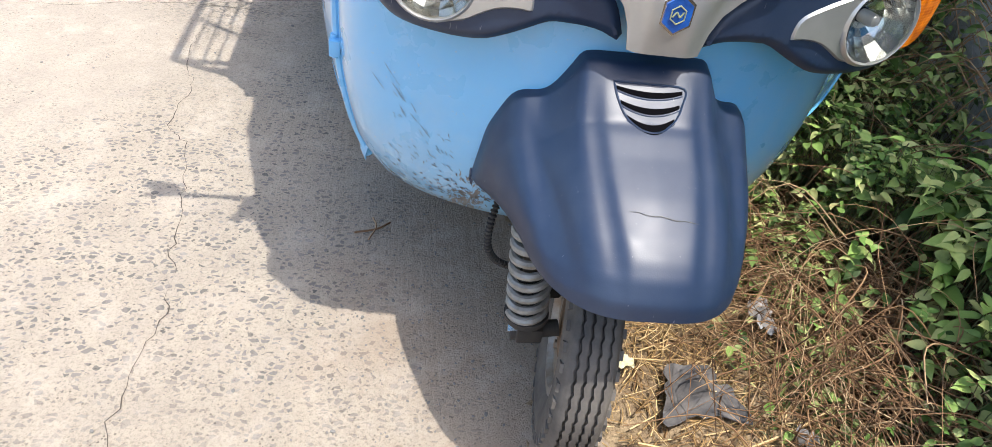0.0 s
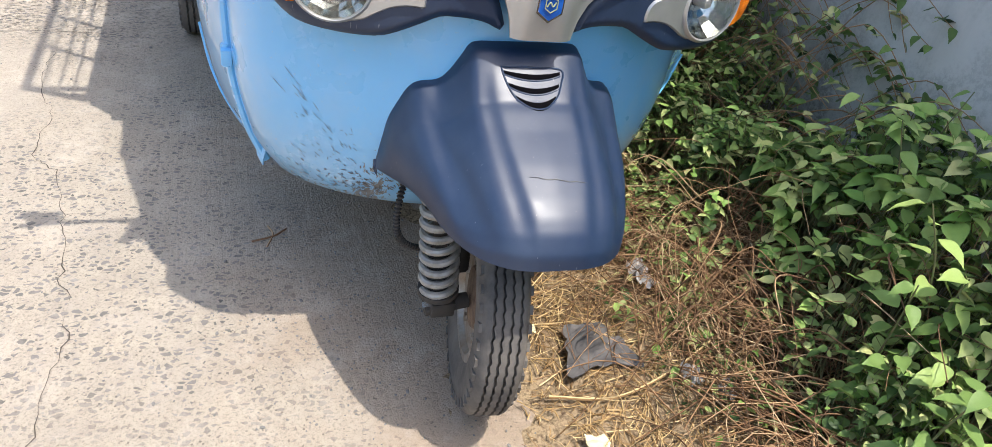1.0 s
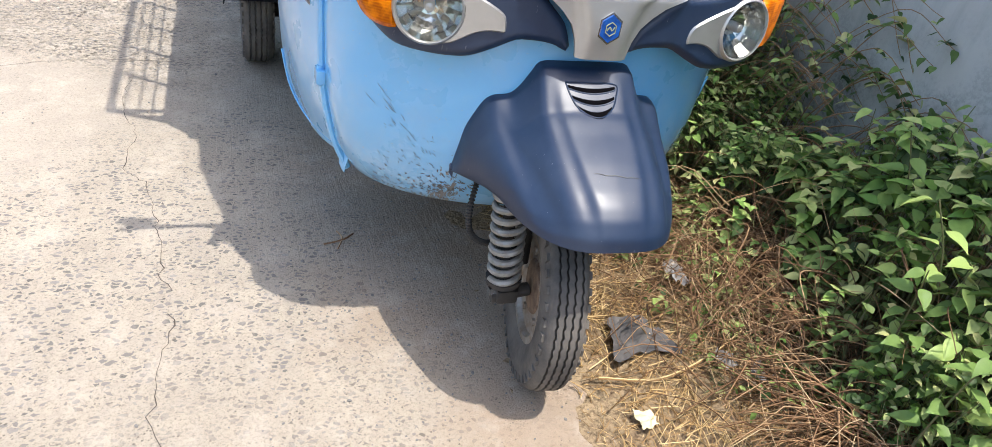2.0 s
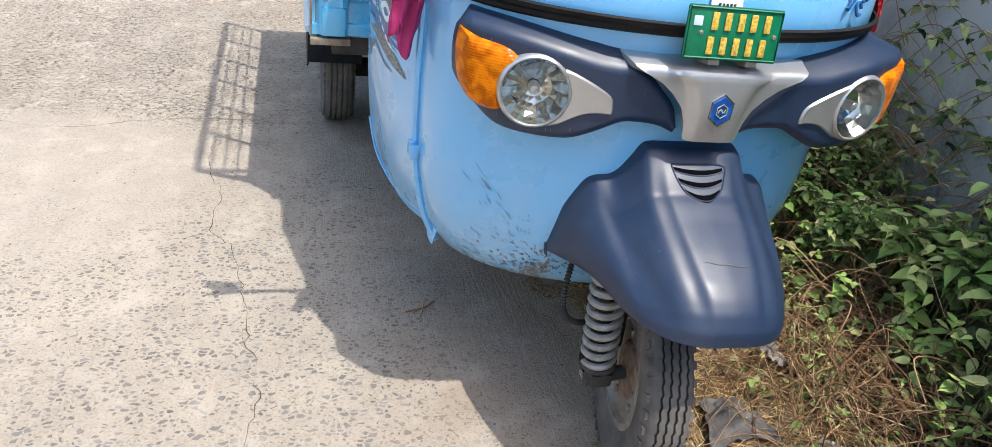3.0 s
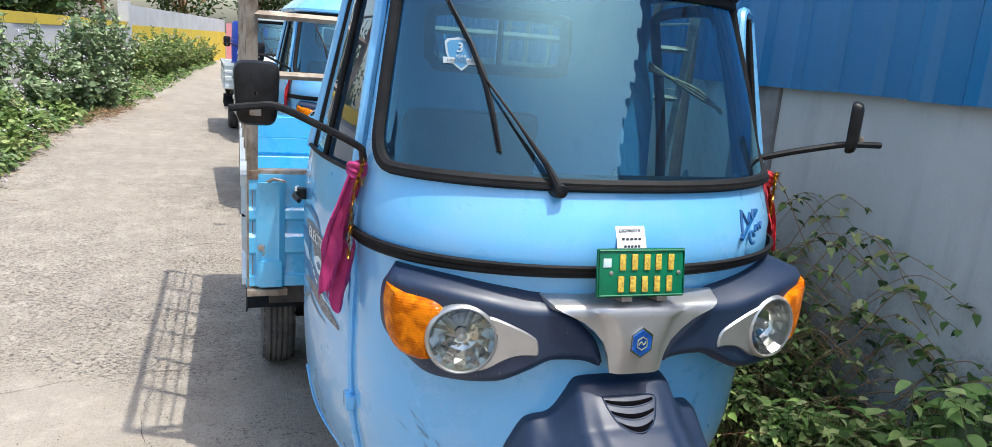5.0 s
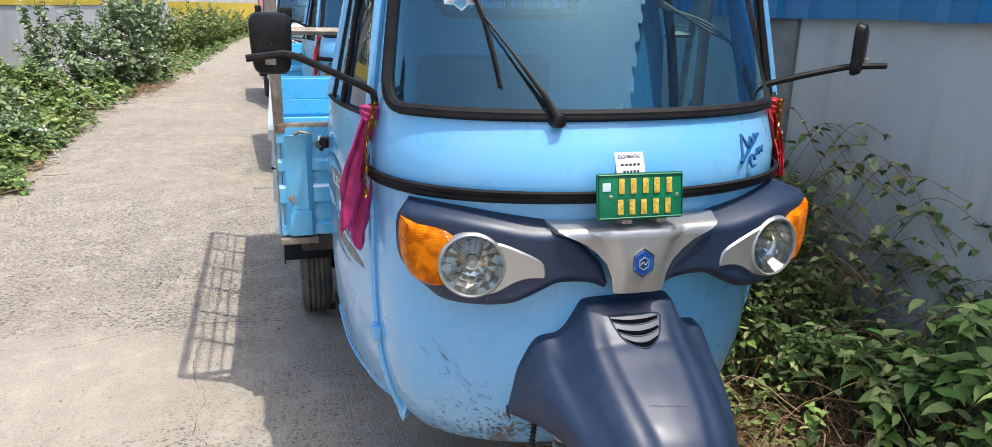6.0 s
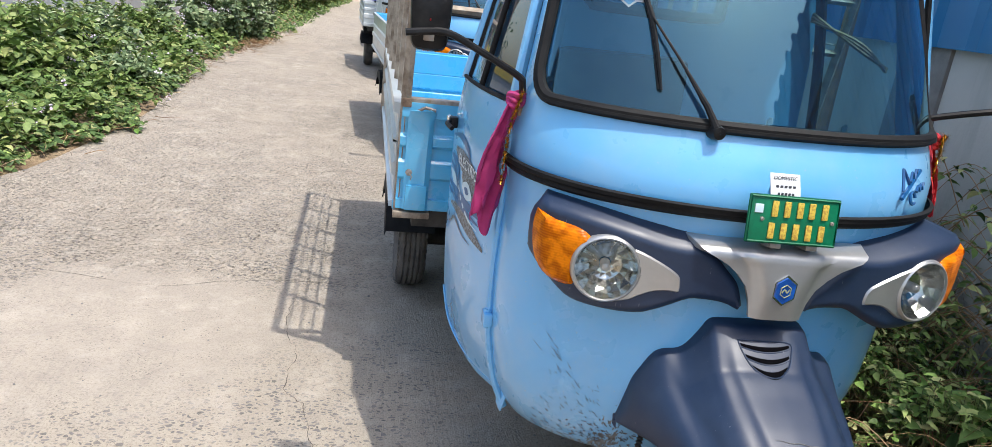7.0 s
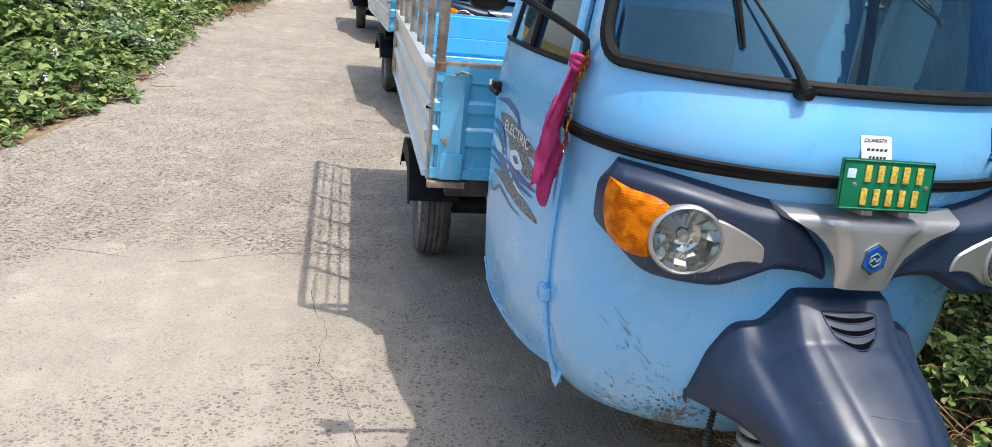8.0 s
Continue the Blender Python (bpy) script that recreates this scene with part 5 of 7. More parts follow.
        prof = [(0.0, 0.012), (0.05, 0.012), (0.06, 0.0), (0.30, 0.0), (0.33, 0.012), (0.42, 0.012), (0.45, 0.0), (0.60, 0.0), (0.63, 0.012), (0.66, 0.012), (0.69, 0.0), (0.90, 0.0), (0.91, 0.016), (1.0, 0.016)]
        bm = bmesh.new()
        sheet(bm, [[tuple(p + out * o + Vector((0, 0, zlo + (zhi - zlo) * s))) for s, o in prof] for p in (p0, p0.lerp(p1, 0.5), p1)])
        thick(bm, depth)
        return part(name, bm, look_of or bed_paint, bed)
    ribbed("front_panel", (-bx + 0.01, bed_front, 0), (bx - 0.01, bed_front, 0), 0.70, 1.075, 0.02)
    ribbed("side_panel", (-bx, bed_rear, 0), (-bx, bed_front + 0.02, 0), 0.69, 1.06, 0.03, BED_SIDE)
    ribbed("side_panel", (bx, bed_front + 0.02, 0), (bx, bed_rear, 0), 0.69, 1.06, 0.03, BED_SIDE)
    ribbed("tail_panel", (bx - 0.01, bed_rear, 0), (-bx + 0.01, bed_rear, 0), 0.69, 1.06, 0.03)
    chassis = new("chassis")
    chassis.parent = root
    chassis["label"] = "black chassis frame"
    for x in (-0.36, 0.36):
        part("frame_rail", boxed((x - 0.03, 0.5, 0.52), (x + 0.03, 3.1, 0.60), 0.004), UNDER, chassis)
    for y in (1.2, 1.8, 2.5, 3.0):
        part("cross_member", boxed((-0.7, y - 0.025, 0.62), (0.7, y + 0.025, 0.684), 0.003), UNDER, chassis)
    bm = bmesh.new()
    tube(bm, [(-0.56, 1.19, 0.66), (-0.40, 1.00, 0.36)], 0.016, 8)
    part("strut", bm, UNDER, chassis)
    bm = bmesh.new()
    tube(bm, [(-0.62, 2.13, 0.25), (0.62, 2.13, 0.25)], 0.045, 10)
    part("rear_axle", bm, UNDER, chassis)
    part("battery_box", boxed((-0.33, 1.1, 0.30), (0.33, 2.6, 0.60), 0.03), UNDER, chassis)
    for sign in (-1, 1):
        tyre(root, (sign * 0.628, 2.13, 0.25), 0.25, 0.14, sign)
        bm = bmesh.new()
        rows = []
        for k in range(13):
            q = radians(22 + 136 * k / 12)
            r = 0.315
            z = min(0.25 + r * math.sin(q), 0.545)
            y = 2.13 + max(min(r * 1.05 * math.cos(q), 0.33), -0.33)
            rows.append([(sign * x, y, max(z, 0.36)) for x in (0.54, 0.58, 0.72, 0.765, 0.77)])
        for row in rows:
            row[4] = (row[4][0], row[4][1], max(row[4][2] - 0.07, 0.35))
        sheet(bm, rows)
        thick(bm, 0.004)
        box(bm, (min(sign * 0.55, sign * 0.735), 1.80, 0.535), (max(sign * 0.55, sign * 0.735), 1.84, 0.655), 0.01)
        box(bm, (min(sign * 0.55, sign * 0.735), 1.80, 0.56), (max(sign * 0.55, sign * 0.735), 2.46, 0.665), 0.012)
        part("rear_fender", bm, RUBBER, root, "dusty black rear wheel fender")
    return root, near, far


# ---------------------------------------------------------------- the parked row
truck, near_door, far_door = vehicle("cargo_three_wheeler", "sky-blue three-wheeled cargo vehicle with scuffed navy mudguard", PAINT, PAINT_CAB, PAINT_BED, "parked row")
second = copy_thing(truck, pose(0.12, 4.1, 0, 0, 0, 3.5))
tagged(second, "sky-blue three-wheeled cargo vehicle parked behind another")
fourth = copy_thing(truck, pose(0.0, 13.0, 0, 0, 0, 2.0))
tagged(fourth, "sky-blue three-wheeled cargo vehicle far along the row")
third, _, _ = vehicle("cargo_three_wheeler", "white three-wheeled cargo vehicle in the parked row", PAINT_WHITE, PAINT_WHITE, PAINT_WHITE, "parked row")
third.matrix_basis = pose(-0.17, 9.2, 0, 0, 0, 2.5)


def stake_rails(root):
    """Weathered steel stakes and rails above the first vehicle's bed."""
    rails = new("stake_rails")
    rails.parent = root
    rails["label"] = "weathered steel stake rails above the bed"

    def leaning(sign, y, z):
        t = max((z - 1.06) / 1.09, 0)
        return Vector((sign * (0.754 + 0.012 * (y - 1.155)), y - t * (0.185 if y < 1.3 else 0.125), z))
    for sign in (-1, 1):
        ys = [1.155, 1.48, 1.80, 2.13, 2.46, 2.80, 3.14]
        for k, y in enumerate(ys):
            bm = bmesh.new()
            r = 0.017 if k in (0, 6) else 0.0145
            tube(bm, [leaning(sign, y, 0.69 if k in (0, 6) else 1.02), leaning(sign, y, 1.06), leaning(sign, y, 2.16)], r, 4)
            part("stake", bm, RAIL, rails, smooth=False)
        for z, r in ((1.42, 0.0045), (1.66, 0.0045), (1.90, 0.0045), (2.148, 0.017)):
            bm = bmesh.new()
            tube(bm, [leaning(sign, 1.155, z), leaning(sign, 3.14, z)], r, 4 if r > 0.01 else 6)
            part("rail", bm, RAIL, rails, smooth=False)
    for z, r in ((1.39, 0.012), (1.565, 0.012), (2.14, 0.018)):
        bm = bmesh.new()
        tube(bm, [leaning(-1, 1.155, z), leaning(1, 1.155, z)], r, 4)
        part("cross_rail", bm, RAIL, rails, smooth=False)
    bm = bmesh.new()
    box(bm, (-0.772, 1.115, 0.668), (-0.645, 1.150, 0.690), 0.002)
    part("sill_angle", bm, RAIL, rails)
    # corner latch strap and bracket on the front panel
    bm = bmesh.new()
    sheet(bm, [[(-0.742, 1.128, z), (-0.725, 1.120, z), (-0.690, 1.124, z), (-0.672, 1.117, z), (-0.655, 1.128, z)] for z in (0.70, 0.80, 0.92, 1.02)] + [[(-0.738, 1.115, 1.05), (-0.722, 1.10, 1.055), (-0.692, 1.108, 1.05), (-0.672, 1.10, 1.058), (-0.650, 1.112, 1.05)]])
    thick(bm, 0.003)
    part("corner_bracket", bm, PAINT_BED, rails, "bent blue corner bracket")
    bm = boxed((-0.735, 1.108, 0.70), (-0.662, 1.122, 0.79), 0.003)
    part("bracket_pocket", bm, PAINT_BED, rails)
    bm = bmesh.new()
    lathe(bm, [(0.001, -0.012), (0.010, -0.010), (0.012, 0.0)], "y", 10, (-0.728, 1.115, 0.835))
    tube(bm, [(-0.728, 1.10, 0.835), (-0.718, 1.098, 0.825), (-0.722, 1.10, 0.812)], 0.0025, 6)
    part("latch", bm, STEEL, rails)
    bm = bmesh.new()
    tube(bm, [(-0.72, 1.115, 1.045), (-0.69, 1.10, 1.065), (-0.655, 1.11, 1.055)], 0.006, 6)
    part("latch_bar", bm, STEEL, rails)
    bm = boxed((-0.737, 1.130, 1.062), (0.737, 1.175, 1.088), 0.004)
    part("front_cap_rail", bm, STEEL, rails, "dull steel cap on the front panel")
    bm = boxed((-0.768, 1.120, 1.058), (-0.736, 1.130, 1.088), 0.003)
    part("rail_socket", bm, RUST, rails)
    return rails


stake_rails(truck)


def plate_and_stickers(root):
    bm = bmesh.new()
    box(bm, (-0.101, -0.006, 1.036), (0.099, 0.0, 1.136), 0.004)
    pl = part("number_plate", bm, GREEN, root, "green number plate with yellow bars for its figures")
    bm = bmesh.new()
    tube(bm, [(-0.097, -0.007, 1.040), (0.095, -0.007, 1.040), (0.095, -0.007, 1.132), (-0.097, -0.007, 1.132)], 0.0022, 6, closed=True)
    part("plate_edge", bm, GREEN, pl)
    for z, xs in ((1.108, (-0.045, -0.018, 0.010, 0.036, 0.065)), (1.063, (-0.048, -0.021, 0.006, 0.034, 0.062))):
        for k, x in enumerate(xs):
            bm = bmesh.new()
            box(bm, (x - 0.0068, -0.0095, z - 0.0165), (x + 0.0068, -0.006, z + 0.0165), 0.002)
            part("figure_bar", bm, GOLD, pl)
    bm = boxed((-0.088, -0.0075, 1.098), (-0.070, -0.0055, 1.116), 0.0005)
    part("hologram", bm, DECAL_PALE, pl)
    bm = bmesh.new()
    for x in (-0.070, 0.084):
        lathe(bm, [(0.001, -0.004), (0.004, -0.003), (0.0045, 0.0)], "y", 10, (x, -0.006, 1.086))
    part("plate_screws", bm, STEEL, pl)
    for x in (-0.03, 0.05):
        part("plate_bracket", boxed((x - 0.012, -0.003, 1.026), (x + 0.012, 0.05, 1.045), 0.002), STEEL, pl)
    pl.matrix_local = pose(-0.018, -0.028, 1.0915, -10, 0, -2.6) @ Matrix.Translation((0.001, 0.003, -1.086))
    # paper sticker above
    bm = bmesh.new()
    sheet(bm, [[tuple(cab_front(x, z, 0.0016)) for x in np.linspace(-0.058, 0.010, 6)] for z in (1.128, 1.15, 1.176)])
    stk = part("paper_sticker", bm, WHITE_STICKER, root, "white paper sticker with printed lines")

    def flat(x, z, o=0.003):
        return Matrix.Translation(cab_front(x, z, o)) @ Matrix.Rotation(radians(90), 4, "X")
    written("sticker_words", "DOMESTIC", 0.0112, flat(-0.024, 1.167), INK, stk)
    for z, half in ((1.151, 0.024), (1.137, 0.020)):
        bm = bmesh.new()
        n = 5
        for k in range(n):
            x = -0.024 + (k - (n - 1) / 2) * half * 2 / n
            p = cab_front(x, z, 0.0026)
            box(bm, (x - half / n * 0.62, p.y - 0.0004, z - 0.0026), (x + half / n * 0.62, p.y + 0.0004, z + 0.0026))
        part("print_bar", bm, INK, stk, smooth=False)
    # script badge near the edge of the apron: plain strokes
    bm = bmesh.new()

    def stroke(pts, r=0.0035):
        tube(bm, [cab_front(x, z, 0.003) for x, z in pts], r, 5)
    stroke([(0.285, 1.135), (0.365, 1.190)], 0.005)
    stroke([(0.292, 1.150), (0.297, 1.195), (0.318, 1.165)])
    stroke([(0.322, 1.168), (0.330, 1.187), (0.337, 1.170), (0.348, 1.192), (0.352, 1.176)])
    stroke([(0.345, 1.146), (0.352, 1.158), (0.358, 1.148), (0.366, 1.160), (0.372, 1.150), (0.380, 1.162)])
    part("script_badge", bm, DECAL_BLUE, root, "dark blue script badge drawn as plain strokes")
    bm = bmesh.new()
    tube(bm, [cab_front(0.328 + 0.010 * math.cos(q), 1.134 + 0.013 * math.sin(q), 0.003) for q in [k * 0.5 for k in range(12)]], 0.0035, 5)
    part("badge_loop", bm, DECAL_BLUE, root)
    # sticker inside the windscreen
    shield = [(-0.042, 0.034), (-0.034, 0.044), (-0.016, 0.047), (0.0, 0.050), (0.016, 0.047), (0.034, 0.044), (0.042, 0.034), (0.041, 0.0), (0.034, -0.026), (0.0, -0.054), (-0.034, -0.026), (-0.041, 0.0)]

    def decal(name, pts, material, parent, o, label=""):
        bm = bmesh.new()
        bm.faces.new([bm.verts.new(cab_front(-0.347 + x * 0.66, 1.500 + z * 0.66, o)) for x, z in pts])
        return part(name, bm, material, parent, label, smooth=False)
    st = decal("shield_sticker", shield, STICKER_DULL, root, 0.0030, "pale shield-shaped warranty sticker on the glass")
    decal("shield_field", [(x * 0.86, z * 0.86) for x, z in shield], DECAL_SHIELD, st, 0.0042)
    decal("shield_ribbon", [(-0.052, -0.034), (0.052, -0.034), (0.052, -0.014), (-0.052, -0.014)], STICKER_DULL, st, 0.0056)
    away = (cab_front(-0.335, 1.515) - cab_front(-0.355, 1.515)).normalized()
    rise = (cab_front(-0.345, 1.535) - cab_front(-0.345, 1.495)).normalized()
    face = away.cross(rise)
    turn = Matrix((away, face.cross(away), face)).transposed().to_4x4()
    for nm, words, size, z, mt in (("shield_figure", "3", 0.032, 1.511, STICKER_DULL), ("shield_word", "YEAR", 0.010, 1.4935, STICKER_DULL), ("shield_words", "SUPER WARRANTY", 0.0072, 1.4845, INK)):
        written(nm, words, size, Matrix.Translation(cab_front(-0.347, z, 0.0068)) @ turn, mt, st)


plate_and_stickers(truck)


def scratches(root):
    """Bare dark slashes and flecks scraped through the paint above the lower corner."""
    r = random.Random(12)
    bm = bmesh.new()

    def fleck(x, z, ln, w, tilt):
        ring = []
        for k in range(6):
            q = k * math.pi / 3 + r.uniform(-0.3, 0.3)
            a, b = math.cos(q) * ln * r.uniform(0.7, 1.1), math.sin(q) * w * r.uniform(0.6, 1.2)
            px, pz = x + a * math.cos(tilt) - b * math.sin(tilt), z + a * math.sin(tilt) + b * math.cos(tilt)
            ring.append(bm.verts.new(cab_front(px, max(pz, 0.402), 0.0012)))
        bm.faces.new(ring)
    for k in range(15):
        s = r.random()
        fleck(-0.430 + 0.075 * s + r.gauss(0, 0.010), 0.695 - 0.095 * s + r.gauss(0, 0.010), r.uniform(0.006, 0.020), r.uniform(0.0004, 0.0008), radians(r.gauss(-50, 8)))
    for k in range(34):
        fleck(r.uniform(-0.42, -0.30), r.uniform(0.50, 0.62), r.uniform(0.003, 0.009), r.uniform(0.0004, 0.0009), radians(r.gauss(-48, 14)))
    for k in range(150):
        x = min(r.gauss(-0.275, 0.050), -0.20)
        fleck(x, 0.43 + abs(r.gauss(0, 0.055)), r.uniform(0.002, 0.008), r.uniform(0.0007, 0.0022), radians(r.gauss(-35, 25)))
    for k in range(60):
        fleck(r.uniform(-0.42, -0.24), 0.405 + abs(r.gauss(0, 0.03)), r.uniform(0.002, 0.007), r.uniform(0.0008, 0.002), radians(r.gauss(-25, 25)))
    part("scraped_patch", bm, SCRATCH, root, "dark scrapes through the blue paint", smooth=False)["kind"] = "stuff"


scratches(truck)


def door_graphic(door_ob):
    """Vinyl graphic on the closed door: blue lines, dark smoke, letters."""
    hinge = Vector(door_ob.location)
    skin = [c for c in door_ob.children if c.name.startswith("door_panel")][0]
    bpy.context.evaluated_depsgraph_get()

    def on(y, z, o=0.0022):
        hit, p, nm, _ = skin.ray_cast((-0.6, y - hinge.y, z), (1, 0, 0))
        base = p if hit else side_at(y, z, -1, 0.003) - hinge
        return base + Vector((-o, 0, 0))

    def ribbon(pts, width, material, name, label="", o=0.0022):
        pts = smooth_path([(y, z, 0) for y, z in pts], 5)
        bm = bmesh.new()
        a, b = [], []
        for k, p in enumerate(pts):
            d = (pts[min(k + 1, len(pts) - 1)] - pts[max(k - 1, 0)]).normalized()
            s = Vector((-d.y, d.x, 0))
            w = width * min(1.0, 0.25 + 2.2 * min(k, len(pts) - 1 - k) / len(pts))
            q0, q1 = p + s * w, p - s * w
            a.append(on(min(q0.x, 0.868), q0.y, o))
            b.append(on(min(q1.x, 0.868), q1.y, o))
        sheet(bm, [a, b])
        part(name, bm, material, door_ob, label, smooth=True)
    blue, grey, pale = DECAL_BLUE, DECAL_GREY, DECAL_PALE
    ribbon([(0.838, 1.040), (0.74, 1.052), (0.660, 1.035), (0.629, 1.000)], 0.010, blue, "graphic_line", "dark blue vinyl line")
    ribbon([(0.865, 0.975), (0.80, 0.972), (0.748, 0.953), (0.715, 0.905)], 0.012, blue, "graphic_line")
    ribbon([(0.865, 0.952), (0.80, 0.945), (0.755, 0.925), (0.725, 0.885)], 0.006, blue, "graphic_line")
    ribbon([(0.865, 0.892), (0.75, 0.888), (0.62, 0.880), (0.506, 0.872)], 0.013, blue, "graphic_line")
    ribbon([(0.865, 0.868), (0.74, 0.864), (0.62, 0.858), (0.52, 0.852)], 0.008, blue, "graphic_line")
    ribbon([(0.74, 0.93), (0.68, 0.88), (0.60, 0.845), (0.53, 0.835)], 0.004, pale, "graphic_line")
    ribbon([(0.800, 1.006), (0.72, 0.992), (0.62, 0.975), (0.513, 0.956)], 0.030, grey, "graphic_smoke", "speckled grey vinyl fade", 0.0014)
    ribbon([(0.70, 0.95), (0.64, 0.935), (0.56, 0.915), (0.50, 0.90)], 0.026, grey, "graphic_smoke", "", 0.0012)
    ribbon([(0.86, 0.93), (0.80, 0.915), (0.75, 0.90), (0.70, 0.89)], 0.018, pale, "graphic_flash", "pale vinyl flash", 0.0012)
    ribbon([(0.68, 0.925), (0.635, 0.918), (0.59, 0.908)], 0.024, pale, "graphic_box", "pale vinyl panel", 0.0026)
    ribbon([(0.655, 0.921), (0.635, 0.918), (0.615, 0.914)], 0.010, blue, "graphic_core", "", 0.0034)
    ribbon([(0.811, 0.834), (0.72, 0.842), (0.647, 0.831), (0.55, 0.812), (0.479, 0.797)], 0.020, grey, "graphic_smoke", "", 0.0012)
    ribbon([(0.843, 0.786), (0.80, 0.775), (0.76, 0.80), (0.725, 0.806), (0.64, 0.785), (0.572, 0.780)], 0.005, grey, "graphic_line", "", 0.0018)
    p = on(0.645, 0.984, 0.0035)
    m = Matrix.Translation(p) @ Matrix.Rotation(radians(-90 + 9), 4, "Z") @ Matrix.Rotation(radians(90), 4, "X") @ Matrix.Rotation(radians(-4), 4, "Z")
    written("graphic_words", "ELECTRIC", 0.042, m, WHITE_STICKER, door_ob)


door_graphic(near_door)


def cloth_scarf(name, top, drop, width, material, label, lean, seed, grow=1.0):
    """A knotted strip of cloth hanging in folds, with a strand of tinsel."""
    r = random.Random(seed)
    root = empty(name, label, "cloth")
    bm = bmesh.new()
    rows = []
    n, m = 26, 15
    for i in range(n + 1):
        t = i / n
        half = width * (0.40 + 0.80 * min(t * 2.2, 1.0)) * (1 - 0.30 * max(t - 0.6, 0) * 2)
        row = []
        for j in range(m + 1):
            s = j / m * 2 - 1
            fold = 0.018 * math.sin(s * 6.5 + t * 2.2 + seed) * min(t * 3, 1) + 0.022 * math.exp(-((s + 0.1) / 0.16) ** 2) * t + min(t * 3, 1) * (0.005 * math.sin(s * 13 + t * 7) + 0.012 * noise.noise((s * 2.2, t * 6, seed)) + 0.005 * noise.noise((s * 5, t * 14, seed)))
            zdrop = drop * t * (1 - 0.16 * math.exp(-((s + 0.1) / 0.13) ** 2) * (t > 0.9)) + 0.02 * s * t + (0.022 * r.random() * (t > 0.95)) + 0.02 * t * t * math.sin(s * 3.2)
            row.append((top[0] + lean[0] * t + s * half * 0.70 - abs(fold) * 0.5, top[1] + lean[1] * t + s * half * 0.55 + fold, top[2] - zdrop))
        rows.append(row)
    sheet(bm, rows)
    thick(bm, 0.0006)
    part("drape", bm, material, root)
    bm = bmesh.new()
    for k in range(3):
        pts = []
        for i in range(13):
            q = i / 12 * math.pi * 2
            pts.append((top[0] + 0.018 * math.cos(q), top[1] + 0.018 * math.sin(q), top[2] - 0.010 * k + 0.005 * math.sin(q * 2 + k)))
        tube(bm, pts, 0.007, 6)
    part("knot", bm, material, root)
    bm = bmesh.new()
    side = width * 0.62
    spine = smooth_path([(top[0] + 0.010, top[1] - 0.026, top[2] + 0.012), (top[0] - 0.004 + lean[0] * 0.2, top[1] - side - 0.006, top[2] - drop * 0.22), (top[0] - 0.002 + lean[0] * 0.35, top[1] - side, top[2] - drop * 0.66)], 40)
    for p in spine:
        for k in range(5):
            d = Vector((r.uniform(-1, 1), r.uniform(-1, 1), r.uniform(-0.6, 0.6))).normalized() * r.uniform(0.009, 0.020) * grow
            s = d.cross(Vector((0.2, 0.3, 1))).normalized() * 0.0022
            bm.faces.new([bm.verts.new(p + s), bm.verts.new(p - s), bm.verts.new(p + d)])
    part("tinsel", bm, TINSEL, root, "gold tinsel strand", smooth=False)
    return root


cloth_scarf("scarf", (-0.542, 0.362, 1.238), 0.315, 0.050, MAGENTA, "magenta cloth strip knotted to the mirror arm with tinsel", (-0.046, 0.010), 4)
cloth_scarf("scarf", (0.548, 0.315, 1.240), 0.17, 0.045, RED_CLOTH, "red cloth strip tied at the other mirror base", (0.030, -0.03), 9)
sc = cloth_scarf("scarf", (-0.42, 4.42, 1.238), 0.30, 0.045, RED_CLOTH, "red cloth strip on the second vehicle's mirror", (-0.02, 0.020), 6)


def drum():
    bm = bmesh.new()
    lathe(bm, [(0.001, 0.715), (0.26, 0.72), (0.28, 0.74), (0.285, 1.0), (0.295, 1.01), (0.295, 1.04), (0.285, 1.05), (0.285, 1.35), (0.295, 1.36), (0.295, 1.39), (0.285, 1.40), (0.275, 1.66), (0.25, 1.69), (0.001, 1.69)], "z", 32, (-0.62, 11.6, 0.0))
    root = tagged(part("plastic_drum", bm, BARREL), "dark blue plastic drum standing on the white bed", "drum")
    bm = bmesh.new()
    for dx in (-0.12, 0.12):
        lathe(bm, [(0.035, 1.69), (0.035, 1.705), (0.001, 1.71)], "z", 14, (-0.62 + dx, 11.6, 0.0))
    part("bung", bm, BARREL, root)


drum()


def poles():
    """Odds and ends leaning on the wall, seen through the cab."""
    for k, (a, b, r) in enumerate((((1.19, 1.71, 0.03), (1.27, 1.83, 2.35), 0.026), ((1.18, 2.45, 0.03), (1.27, 2.10, 2.1), 0.020))):
        bm = bmesh.new()
        pts = [Vector(a).lerp(Vector(b), q / 14) for q in range(15)]
        tube(bm, pts, [r * (1.12 if q % 3 == 0 else 1.0) for q in range(15)], 8)
        tagged(part("bamboo_pole", bm, BAMBOO), "brown bamboo pole leaning against the wall", "pole", "leaning poles")
    bm = bmesh.new()
    for q in range(3):
        o = 0.010 * q
        tube(bm, smooth_path([(0.46, 0.84, 1.49 + o), (0.62, 0.80, 1.44 - o), (0.78, 0.86, 1.36 + o * 0.5)], 8), 0.006, 6)
    tagged(part("rope", bm, ROPE), "pale rope tied across the open door", "rope")


poles()


# ---------------------------------------------------------------- plants and litter
BLADE = [(0.0, 0.0), (0.03, 0.14), (0.12, 0.36), (0.22, 0.47), (0.32, 0.50), (0.42, 0.47), (0.48, 0.46), (0.60, 0.36), (0.66, 0.33), (0.80, 0.17), (0.90, 0.07), (1.0, 0.0)]
ROUND = [(0.0, 0.0), (0.06, 0.22), (0.25, 0.44), (0.50, 0.50), (0.75, 0.40), (0.92, 0.17), (1.0, 0.0)]


